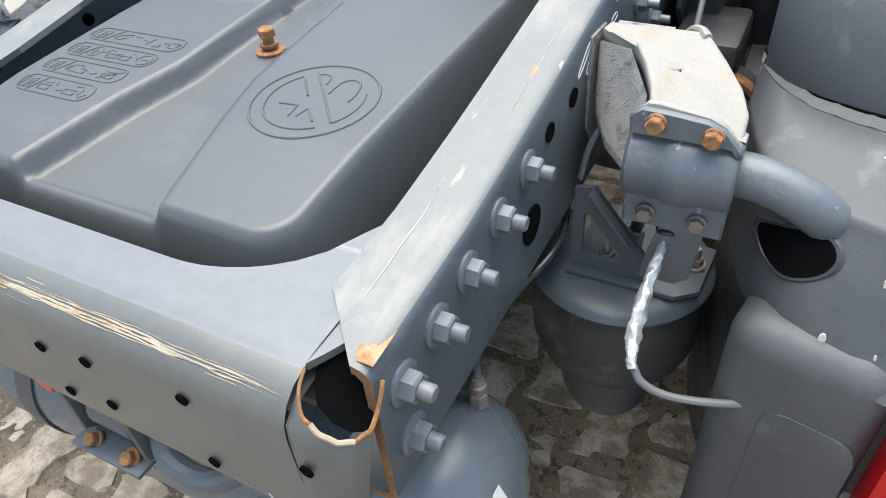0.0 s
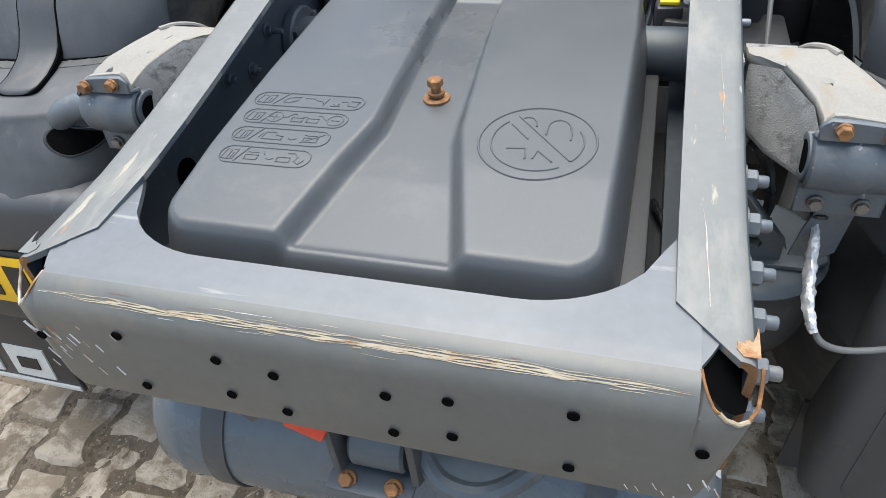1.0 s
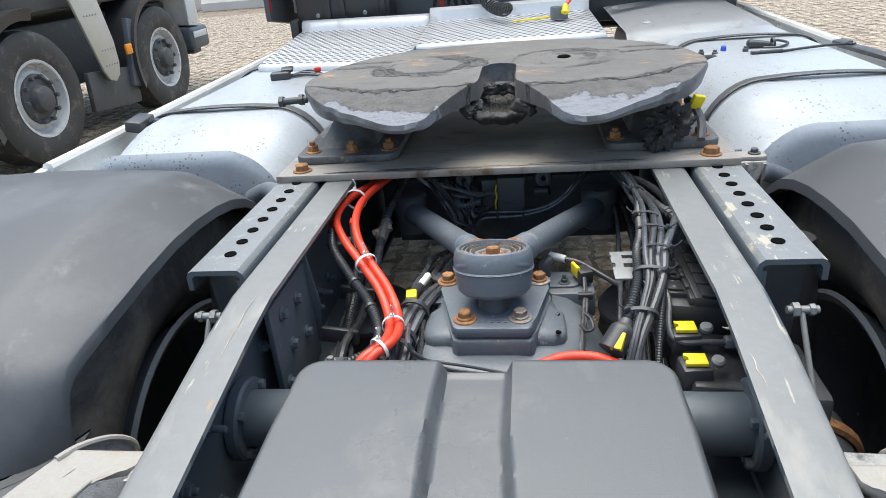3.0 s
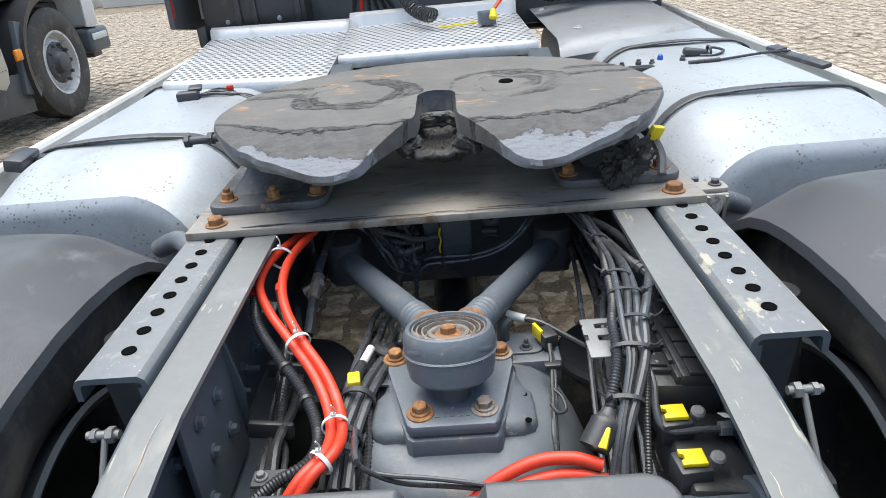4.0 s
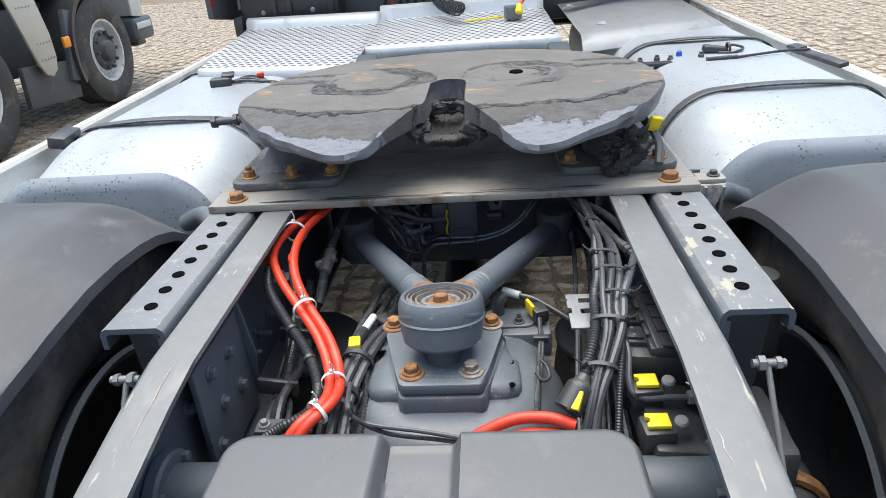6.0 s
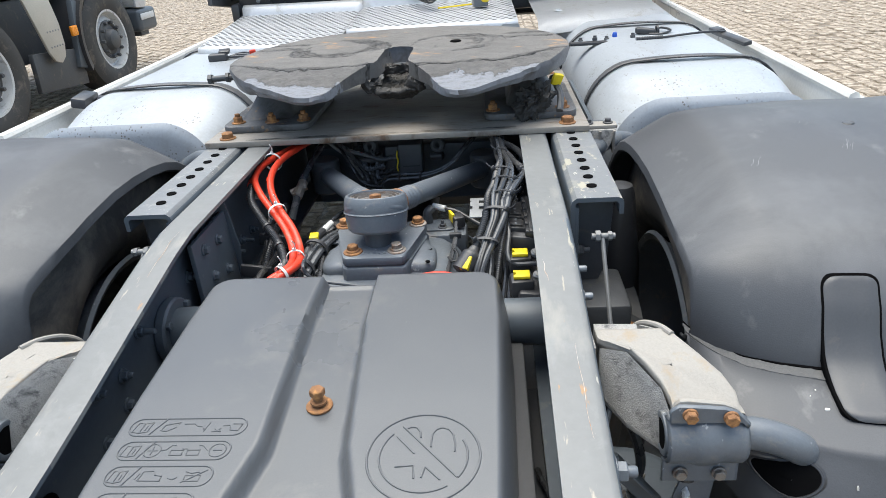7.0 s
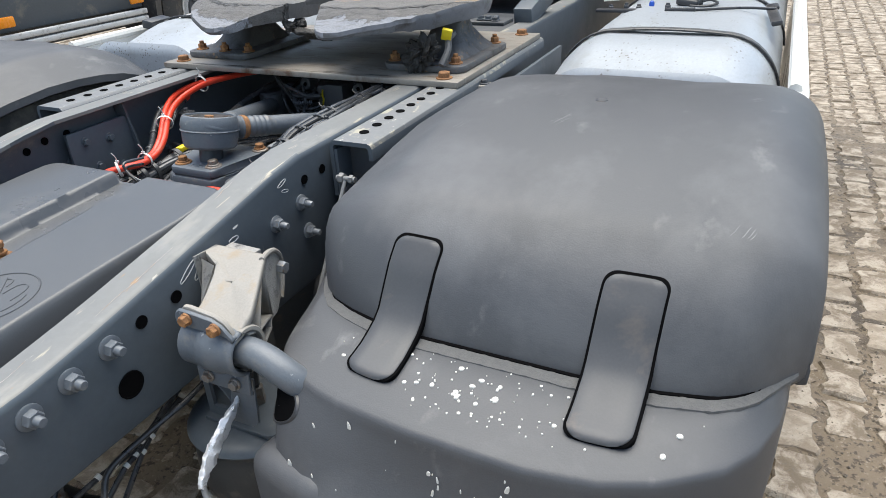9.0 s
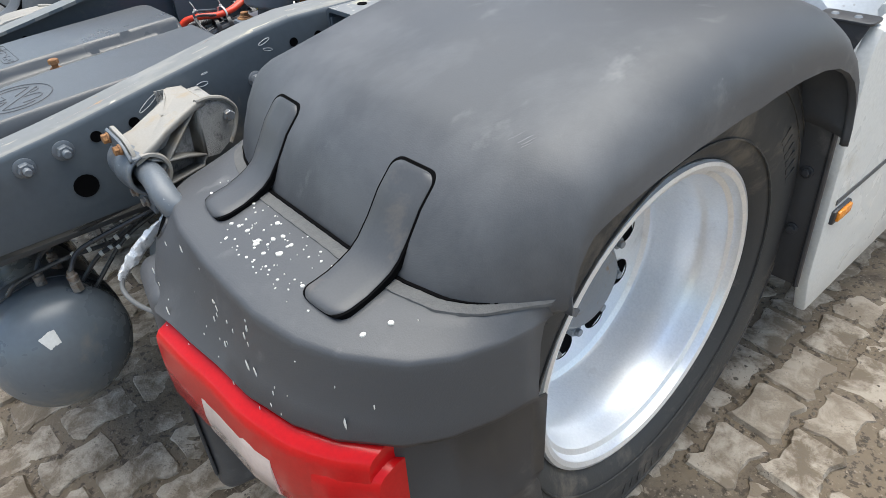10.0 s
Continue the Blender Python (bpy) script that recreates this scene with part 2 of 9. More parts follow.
TANK = material("white_silver_tank_paint", (0.345, 0.372, 0.398), 0.38, metal=0.1, second=(0.375, 0.40, 0.425), scale=3, fine=140, bump=0.02, spots=(0.17, 0.16, 0.145), spot_scale=88, spot_size=0.27, stretch=(1, 0.62, 1), dirt=(0.31, 0.325, 0.335), dirt_amount=0.22, dirt_scale=9)
WHITE = material("white_bodywork_paint", (0.74, 0.73, 0.69), 0.30, second=(0.66, 0.65, 0.61), scale=3, fine=120, bump=0.02, dirt=(0.50, 0.46, 0.39), dirt_amount=0.1, dirt_scale=4, coat=0.3)
ALU_TREAD = material("pale_aluminium_sheet", (0.60, 0.61, 0.62), 0.40, metal=0.15, second=(0.53, 0.54, 0.55), scale=8, fine=160, bump=0.05, dirt=(0.44, 0.43, 0.40), dirt_amount=0.14, dirt_scale=12)
ALU = material("polished_aluminium_rim", (0.88, 0.89, 0.90), 0.36, metal=0.62, second=(0.84, 0.85, 0.87), scale=10, fine=200, bump=0.02, dirt=(0.70, 0.70, 0.70), dirt_amount=0.1, dirt_scale=9)
CLOT = material("clotted_black_grease", (0.013, 0.0125, 0.012), 0.5, second=(0.028, 0.026, 0.024), scale=60, fine=160, bump=0.9, bump_scale=80)
GREASE = material("black_grease", (0.088, 0.082, 0.076), 0.55, second=(0.13, 0.123, 0.114), scale=16, fine=60, bump=0.9, dirt=(0.045, 0.042, 0.04), dirt_amount=0.3, dirt_scale=14, bump_scale=60)
PLATE_STEEL = material("bare_weathered_plate", (0.315, 0.288, 0.252), 0.42, metal=0.2, second=(0.17, 0.152, 0.130), scale=7, fine=120, bump=0.14, dirt=(0.13, 0.08, 0.048), dirt_amount=0.2, dirt_scale=9, stretch=(1, 3, 1))
DARK = material("dark_painted_iron", (0.058, 0.062, 0.068), 0.5, second=(0.085, 0.088, 0.092), scale=12, fine=90, bump=0.2, dirt=(0.13, 0.12, 0.10), dirt_amount=0.2, dirt_scale=10)
GREYCAST = material("grey_painted_casting", (0.108, 0.124, 0.142), 0.38, second=(0.132, 0.147, 0.162), scale=12, fine=150, bump=0.16, dirt=(0.20, 0.185, 0.165), dirt_amount=0.16, dirt_scale=18, streaks=(((0.30, 0.31, 0.31), (55, 55, 40), 0.67, 0.70), ((0.22, 0.12, 0.06), (34, 34, 30), 0.715, 0.745)))
FOIL = material("crumpled_silver_tape", (0.78, 0.79, 0.80), 0.3, metal=0.35, second=(0.62, 0.63, 0.64), scale=40, fine=120, bump=0.5, bump_scale=70)
GALV = material("zinc_plated_steel", (0.22, 0.225, 0.225), 0.5, metal=0.3, second=(0.17, 0.17, 0.165), scale=20, fine=140, bump=0.06)
AMBER = material("amber_lens", (0.85, 0.30, 0.02), 0.25, second=(0.8, 0.22, 0.02), scale=60, fine=200, bump=0.05)
RED = material("red_lamp_lens", (0.55, 0.008, 0.010), 0.16, second=(0.42, 0.005, 0.007), scale=9, fine=160, bump=0.02)
RED.node_tree.nodes["Principled BSDF"].inputs["Specular IOR Level"].default_value = 0.28
CLEAR = material("clear_lamp_lens", (0.70, 0.58, 0.54), 0.15, second=(0.62, 0.46, 0.42), scale=20, fine=160, bump=0.03, coat=0.6)
PAPER = material("white_label", (0.70, 0.70, 0.67), 0.6, second=(0.55, 0.54, 0.5), scale=25, fine=120, bump=0.05)
DROPPING = material("dried_white_splash", (0.74, 0.73, 0.68), 0.8, second=(0.60, 0.58, 0.52), scale=80, fine=300, bump=0.3)
EMBOSS = material("embossed_cover_edge", (0.070, 0.074, 0.080), 0.45, second=(0.09, 0.094, 0.10), scale=30, fine=400, bump=0.05)
SCRATCH = material("scratched_chalk_mark", (0.55, 0.55, 0.54), 0.7, second=(0.45, 0.45, 0.45), scale=60, fine=200, bump=0.1)
NUMBER_PLATE = material("yellow_number_plate", (0.85, 0.50, 0.02), 0.4, second=(0.8, 0.46, 0.02), scale=10, fine=100, bump=0.02)
MUD = material("wet_mud_joint", (0.145, 0.108, 0.070), 0.55, second=(0.205, 0.160, 0.110), scale=5.0, fine=70, bump=1.0, dirt=(0.056, 0.041, 0.027), dirt_amount=0.36, dirt_scale=2.0, rough2=0.85, bump_scale=70, spots=(0.27, 0.225, 0.17), spot_scale=95, spot_size=0.30, streaks=(((0.060, 0.044, 0.029), (46, 46, 46), 0.54, 0.60), ((0.25, 0.20, 0.145), (75, 75, 75), 0.60, 0.66)))
PAVER = material("worn_concrete_paver", (0.450, 0.388, 0.312), 0.75, second=(0.34, 0.283, 0.218), scale=9, fine=140, bump=0.9, dirt=(0.150, 0.113, 0.075), dirt_amount=0.58, dirt_scale=11, bump_scale=110, rnd=0.5, spots=(0.15, 0.125, 0.10), spot_scale=150, spot_size=0.34)
# face colour warmed and raised for light off the ground, besides dust
CROSS_FACE = material("dusty_ground_lit_crossmember_paint", (0.112, 0.117, 0.115), 0.34, second=(0.140, 0.140, 0.130), scale=4, fine=70, bump=0.08, dirt=(0.16, 0.148, 0.128), dirt_amount=0.2, dirt_scale=5)
# black that paints the shade between cover and rails
TRAY = material("shade_black_tray", (0.05, 0.052, 0.056), 0.55, second=(0.07, 0.07, 0.072), scale=10, fine=200, bump=0.1)

# ---- ground ----
def ground_lines(a, b, step):
    fine = list(np.arange(a, b, step))
    return [a - 300, a - 60, a - 20, a - 8, a - 3, a - 1] + fine + [b + 1, b + 3, b + 8, b + 20, b + 60, b + 300]


def mud_height(x, y):
    n = noise.noise(Vector((x * 1.1, y * 1.1, 3.3))) * 0.55 + noise.noise(Vector((x * 3.7, y * 3.7, 8.1))) * 0.4 + noise.noise(Vector((x * 8.3, y * 8.3, 4.1))) * 0.3
    fine = 0.0022 * noise.noise(Vector((x * 17, y * 17, 1.0))) + 0.0014 * noise.noise(Vector((x * 41, y * 41, 2.0)))
    # a churned muddy strip runs beside the wheels
    strip = 0.70 * math.exp(-((x - 1.78) / 0.40) ** 2) * smooth01((1.75 - y) / 0.6)
    grit = 0.0045 * noise.noise(Vector((x * 9, y * 9, 5.0))) + 0.0028 * noise.noise(Vector((x * 63, y * 63, 6.0)))
    return -0.0045 + 0.024 * max(0.0, n - 0.16 + 1.25 * strip) + fine + grit


gx, gy = ground_lines(-2.5, 3.5, 0.016), ground_lines(-1.0, 4.5, 0.016)
bm = B()
skin(bm, [[(x, y, mud_height(x, y) if -2.6 < x < 3.6 and -1.1 < y < 4.6 else -0.009) for x in gx] for y in gy])
ground = solo("ground", bm, MUD, (0, 0, 0), "muddy wet yard ground between worn pavers", "ground", kind="structure", sharp=180)

# ---- chassis rails ----
RX = 0.38


def rail_top(y):
    return lerp((0.05, 0.2, 0.30, 0.38, 0.48, 0.6, 0.70, 0.78, 9.0), (0.906, 0.916, 0.931, 0.945, 0.964, 0.987, 1.006, 1.019, 1.019), y)


def rail_low(y):
    return lerp((0.05, 0.16, 9.0), (0.741, 0.744, 0.744), y)


def rail(s):
    t = thing("chassis_rail", (s * RX, 2.5, 0.7), "grey-blue painted steel chassis rail, scraped along its top flange", "chassis rail", "chassis rails")
    ys = [0.045, 0.06, 0.08, 0.102] + list(np.arange(0.125, 0.75, 0.035)) + [0.8, 1.0, 1.3, 1.8, 2.5, 3.5, 4.6]

    def section(y, inset=0.0):
        # The flange end is cut off at a slant towards the web.
        w = lerp((0.045, 0.102), (0.016, 0.068), y)
        zt, zl = rail_top(y), rail_low(y)
        o = [(RX - w, zt - 0.008), (RX - w, zt), (RX - 0.014, zt), (RX - 0.0085, zt - 0.0012), (RX - 0.004, zt - 0.004), (RX - 0.0012, zt - 0.0085), (RX, zt - 0.014), (RX, zl + 0.010), (RX - 0.003, zl + 0.003), (RX - 0.010, zl),
             (RX - 0.068, zl), (RX - 0.068, zl + 0.008), (RX - 0.012, zl + 0.008), (RX - 0.008, zl + 0.012), (RX - 0.008, zt - 0.014), (RX - 0.013, zt - 0.008)]
        return [(s * x, y, z) for x, z in o]

    bm = B()
    vs = skin(bm, [section(y) for y in ys], close=True)
    bm.faces.new(vs[0])
    bm.faces.new(vs[-1])
    bm.faces.ensure_lookup_table()
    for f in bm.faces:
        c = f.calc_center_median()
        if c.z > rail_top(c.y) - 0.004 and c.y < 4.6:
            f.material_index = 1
        if c.y < 0.0455:
            f.material_index = 2
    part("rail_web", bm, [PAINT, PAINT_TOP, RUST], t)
    return t


rail_right, rail_left = rail(1), rail(-1)


def disc_hole(parent, p, d, r, seg=16):
    """A drilled hole: a black disc painting the shade inside, with a thin rim."""
    bm = B()
    lathe(bm, [(0, 0.0015), (r, 0.0015), (r * 1.02, 0.0022), (r * 1.16, 0.0022), (r * 1.16, 0.0005)], p, d, seg)
    return part("drilled_hole", bm, HOLE_SHADE, parent)


# near-black colour that stands for the shade inside holes and gaps
HOLE_SHADE = material("painted_hollow_shade", (0.003, 0.003, 0.0035), 1.0, second=(0.004, 0.004, 0.004), scale=30, fine=200, bump=0.0)

for s, t in ((1, rail_right), (-1, rail_left)):
    for y, z, r in ((0.447, 0.905, 0.009), (0.377, 0.902, 0.009), (0.331, 0.820, 0.019), (0.80, 0.965, 0.008), (0.86, 0.965, 0.008), (0.92, 0.965, 0.008), (0.62, 0.87, 0.008)):
        disc_hole(t, (s * (RX + 0.0003), y, z), (s, 0, 0), r)
    for y, z, r in ((0.447, 0.905, 0.008), (0.331, 0.820, 0.019), (0.285, 0.90, 0.009), (0.75, 0.955, 0.008), (0.80, 0.965, 0.008), (0.86, 0.965, 0.008)):
        disc_hole(t, (s * (RX - 0.0083), y, z), (-s, 0, 0), r)
    # rear row of flanged nuts on the web
    for k in range(6):
        y, z = ((0.318, 0.896), (0.251, 0.887), (0.187, 0.877), (0.131, 0.868), (0.077, 0.860), (0.079, 0.795))[k]
        bm = hexbolt(B(), (s * RX, y, z), (s, 0, 0), 0.0130, 0.0125, 0.0185, 0.012, 0.2 + k)
        part("flange_nut", bm, GREYCAST, t, "grey flanged nut with stud end")
    for y, z in ((0.70, 0.915), (0.78, 0.925), (0.79, 0.86), (1.02, 0.93), (1.10, 0.86)):
        bm = hexbolt(B(), (s * RX, y, z), (s, 0, 0), 0.0115, 0.011, 0.016, 0.014, y * 9)
        part("flange_nut", bm, BOLT, t)
    spots = [(0.48 + 0.075 * (k % 4) + 0.01 * (k // 4), 0.80 + 0.085 * (k // 4) + 0.02 * math.sin(k * 2.3)) for k in range(8)]
    for k, (y, z) in enumerate(spots + [(0.962, 0.942), (1.144, 0.836), (1.216, 0.832), (0.984, 0.884), (1.082, 0.836), (0.922, 0.885), (0.980, 0.845), (0.852, 0.896), (0.920, 0.847)]):
        bm = hexbolt(B(), (s * (RX - 0.008), y, z), (-s, 0, 0), 0.0095, 0.009, 0.013, 0.008 if k % 3 else 0.02, k)
        part("bolt", bm, PAINT, t)

# worn bare streaks and rusty scratches on the top flanges
rng = random.Random(5)


def streak(parent, name, pts, width, mat, lift=0.0006):
    """A thin scraped mark that lies on a surface."""
    bm = B()
    line = spline(pts, 5)
    rows = []
    for i, p in enumerate(line):
        d = (line[min(i + 1, len(line) - 1)] - line[max(0, i - 1)]).normalized()
        side = d.cross(Vector((0, 0, 1)))
        side = side.normalized() if side.length > 0.2 else Vector((0, 1, 0))
        w = width * (0.25 + 0.75 * math.sin(math.pi * (i + 0.5) / len(line))) * rng.uniform(0.6, 1.3)
        q = p + Vector((0, 0, lift))
        rows.append([q - side * w, q + side * w])
    skin(bm, rows)
    return part(name, bm, mat, parent)


for s, t, starts in ((1, rail_right, (0.10, 0.33, 0.62)), (-1, rail_left, (0.15, 0.66))):
    for y0 in starts:
        x = RX - rng.uniform(0.016, 0.055)
        n = rng.uniform(0.05, 0.16)
        pts = [(s * (x + rng.uniform(-0.0015, 0.0015) - 0.004 * j / 4), y0 + n * j / 4, rail_top(y0 + n * j / 4)) for j in range(5)]
        streak(t, "scrape", pts, rng.uniform(0.0003, 0.0008), SCRAPED)

# chalky hand-drawn strokes on the outer web of one rail
for y, z, dy, dz, w in ((0.482, 0.932, 0.020, 0.013, 0.004), (0.505, 0.923, 0.014, 0.013, 0.005), (0.59, 0.936, 0.011, 0.001, 0.004), (0.74, 0.965, 0.010, -0.002, 0.003), (0.735, 0.982, 0.012, 0.004, 0.003), (0.60, 0.955, 0.006, 0.001, 0.001)):
    pts = []
    for k in range(13):
        q = math.tau * k / 12
        pts.append((RX + 0.0003, y + dy * math.cos(q) - w * 0.5 * math.sin(q) + rng.uniform(-0.001, 0.001), min(rail_top(y + dy * math.cos(q)) - 0.015, z + dz * math.cos(q) + w * math.sin(q))))
    part("chalk_mark", tube(B(), pts, rng.uniform(0.0006, 0.0010), 5, 3), SCRATCH, rail_right)

# ---- rear crossmember ----
cross = thing("rear_crossmember", (0, 0.05, 0.73), "grey-blue pressed steel end crossmember, scratched and rusty edge", "crossmember")
CW = 0.384


def cross_low(x):
    return 0.742 + 0.004 * smooth01((abs(x) - 0.33) / 0.05)


def cross_column(x):
    """The folded channel's section at x, from its lower edge over the face to the flange and back."""
    # the top flange with its big rounded cut-out, following a round at each corner
    c = abs(x) / 0.305
    cut = 0.080 + (0.12 * (1 - math.sqrt(max(0.0, 1 - max(0.0, (c - 0.55) / 0.45) ** 2))) if c < 1 else 0.12)
    return [(x, 0.012, cross_low(x) - 0.004), (x, 0.004, cross_low(x)), (x, 0.0, cross_low(x) + 0.02), (x, 0.0, 0.80), (x, 0.0, 0.862), (x, 0.002, 0.876), (x, 0.009, 0.889), (x, 0.020, 0.898),
            (x, 0.032, 0.902), (x, 0.036, 0.9025), (x, 0.040, 0.9045), (x, 0.050, 0.905), (x, cut * 0.5 + 0.03, 0.907), (x, cut, 0.908), (x, cut, 0.900), (x, cut * 0.5 + 0.03, 0.896), (x, 0.012, 0.88), (x, 0.008, 0.80), (x, 0.012, cross_low(x) - 0.004)]


def corner_lip_at(x):
    """Where the face ends below the open corner: (y, z)."""
    q = (0.334, 0.338, 0.345, 0.357, 0.368, 0.377, 0.384)
    return lerp(q, (0.034, 0.020, 0.010, 0.008, 0.012, 0.019, 0.030), x), lerp(q, (0.902, 0.896, 0.886, 0.874, 0.865, 0.862, 0.867), x)


bm = B()
skin(bm, [cross_column(x) for x in np.linspace(-0.334, 0.334, 41)])
for s in (1, -1):
    ends = []
    for x in (0.334, 0.336, 0.338, 0.341, 0.345, 0.351, 0.357, 0.363, 0.368, 0.373, 0.377, 0.381, CW):
        y, z = corner_lip_at(x)
        o = lerp((0.345, 0.36, 0.377, 0.384), (0, 0.004, 0.014, 0.028), x)
        zl = cross_low(x)
        cut = 0.021 * (x - 0.334) / 0.05
        ends.append([(s * (x - cut), 0.012 + o, zl - 0.004), (s * (x - cut), 0.004 + o, zl), (s * (x - cut * 0.85), o, zl + 0.02), (s * (x - cut * 0.55), o, 0.80), (s * x, min(y, o + 0.001), min(0.858, z - 0.004)), (s * x, min(y, o + 0.003), z - 0.0025 if z < 0.876 else 0.876), (s * x, y, z)])
    skin(bm, ends)
    corner = [(0.334, 0.036), (0.341, 0.048), (0.349, 0.064), (0.360, 0.082), (0.3715, 0.100), (0.3715, 0.20), (0.334, 0.20)]
    prism(bm, corner, lambda u, v: (s * u, v, 0.897), (0, 0, 0.007))
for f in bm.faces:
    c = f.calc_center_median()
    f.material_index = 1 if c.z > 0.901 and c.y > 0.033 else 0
bmesh.ops.remove_doubles(bm, verts=bm.verts[:], dist=0.0002)
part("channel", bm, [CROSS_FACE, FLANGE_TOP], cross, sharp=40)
for s in (1, -1):
    for x, z in ((0.345, 0.835), (0.236, 0.857), (0.235, 0.773), (0.122, 0.845), (0.122, 0.788), (0.0595, 0.836), (0.0595, 0.775)):
        disc_hole(cross, (s * x, -0.0006, z), (0, -1, 0), 0.0050)
# the scraped lip, lying on the bend
def bend(h):
    """A point (y, z) on the rounded upper bend, from the face (0) to the top (1)."""
    return lerp((0, 0.25, 0.5, 0.75, 1), (0.0, 0.002, 0.009, 0.020, 0.032), h), lerp((0, 0.25, 0.5, 0.75, 1), (0.862, 0.876, 0.889, 0.898, 0.902), h)


def bend_scrape(x0, x1, h, w, mat, wave):
    """A scraped mark along the bend from x0 to x1, at height h on it."""
    n = max(5, int((x1 - x0) / 0.006))
    rows = []
    for j in range(n + 1):
        x = x0 + (x1 - x0) * j / n
        hh = h + wave * noise.noise(Vector((x * 14, h * 50, 0.0))) + 0.35 * wave * noise.noise(Vector((x * 60, h * 50, 3.0)))
        ww = w * (0.25 + 0.9 * abs(noise.noise(Vector((x * 45, h * 90, 7.0))) + 0.25)) * min(1.0, 6 * j / n, 6 * (n - j) / n)
        (y0, z0), (y1, z1) = bend(hh - ww), bend(hh + ww)
        rows.append([(x, y0 - 0.0006, z0 + 0.0006), (x, y1 - 0.0006, z1 + 0.0006)])
    bm = B()
    skin(bm, rows)
    return part("scrape", bm, mat, cross)


CREAM = material("bare_scraped_primer", (0.42, 0.36, 0.265), 0.6, second=(0.33, 0.265, 0.175), scale=30, fine=140, bump=0.2, dirt=(0.32, 0.18, 0.08), dirt_amount=0.3, dirt_scale=20)
for x0, x1, h, w in ((-0.333, 0.333, 0.60, 0.034), (-0.31, 0.332, 0.56, 0.026), (-0.33, 0.10, 0.64, 0.018), (0.05, 0.333, 0.63, 0.022), (-0.25, 0.25, 0.53, 0.014), (-0.10, 0.33, 0.68, 0.008)):
    bend_scrape(x0, x1, h, w, CREAM, 0.05)
for k in range(26):
    x = rng.uniform(-0.33, 0.28)
    bend_scrape(x, x + rng.uniform(0.01, 0.05), rng.uniform(0.38, 0.80), rng.uniform(0.005, 0.014), (CREAM, SCRATCH, RUST)[k % 3], 0.03)
for k in range(36):
    s = -1 if k < 26 else 1
    x = s * (0.365 - abs(rng.gauss(0, 0.05)))
    z = 0.86 - abs(rng.gauss(0, 0.035)) if s < 0 else 0.775 + rng.uniform(-0.02, 0.02)
    bm = B()
    n = rng.uniform(0.003, 0.012)
    tube(bm, [(x, -0.0002, z), (x + n * 0.5, -0.0003, z - n), (x + n * 0.7, -0.0002, z - n * 1.4)], rng.uniform(0.0004, 0.0011), 4, 2)
    part("scratch", bm, (SCRATCH, SCRAPED)[k % 2], cross)
# open corners with rusted lips
for s in (1, -1):
    ring = [(x, *corner_lip_at(x)) for x in (0.334, 0.338, 0.345, 0.351, 0.357, 0.363, 0.368, 0.373, 0.377, 0.381, 0.384)] + [(0.385, 0.043, 0.881), (0.384, 0.052, 0.893)]
    for k, (a, e) in enumerate(((0, 4), (3, 9), (8, 13))):
        bm = tube(B(), [(s * x, y, z) for x, y, z in ring[a:e]], (0.0014, 0.0022, 0.0018)[k], 7, 5)
        part("corner_lip", bm, (RUST, CREAM, RUST)[k] if s > 0 else SCRAPED, cross, "rust-edged folded lip")
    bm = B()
    # a black face across the open corner paints the shade within
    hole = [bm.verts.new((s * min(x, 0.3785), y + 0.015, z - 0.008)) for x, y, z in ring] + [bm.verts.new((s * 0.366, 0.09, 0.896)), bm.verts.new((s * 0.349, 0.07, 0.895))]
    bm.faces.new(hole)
    part("corner_opening", bm, HOLE_SHADE, cross)
    bm = B()
    rust = [(0.366, 0.0502), (0.3795, 0.0502), (0.3795, 0.084), (0.377, 0.074), (0.374, 0.066), (0.370, 0.069), (0.366, 0.064), (0.362, 0.066), (0.361, 0.0575)]
    prism(bm, rust, lambda u, v: (s * u, v, rail_top(v) + 0.0005), (0, 0, 0.0006))
    part("rust_patch", bm, material("rust_stained_primer", (0.36, 0.22, 0.11), 0.7, second=(0.44, 0.36, 0.25), scale=70, fine=200, bump=0.4, dirt=(0.30, 0.12, 0.04), dirt_amount=0.45, dirt_scale=60) if s > 0 else PAINT_TOP, rail_right if s > 0 else rail_left)

# ---- moulded cover between the rails ----
CX0, CX1, CY0, CY1 = -0.275, 0.270, 0.106, 0.750


def cover_sdf(x, y, r=0.055):
    cx, cy, hx, hy = (CX0 + CX1) / 2, (CY0 + CY1) / 2, (CX1 - CX0) / 2, (CY1 - CY0) / 2
    hx *= lerp((0.13, 0.3, 0.6, 0.75), (0.97, 0.985, 1.0, 0.985), y)
    qx, qy = abs(x - cx) - hx + r, abs(y - cy) - hy + r
    return math.hypot(max(qx, 0), max(qy, 0)) + min(max(qx, qy), 0) - r


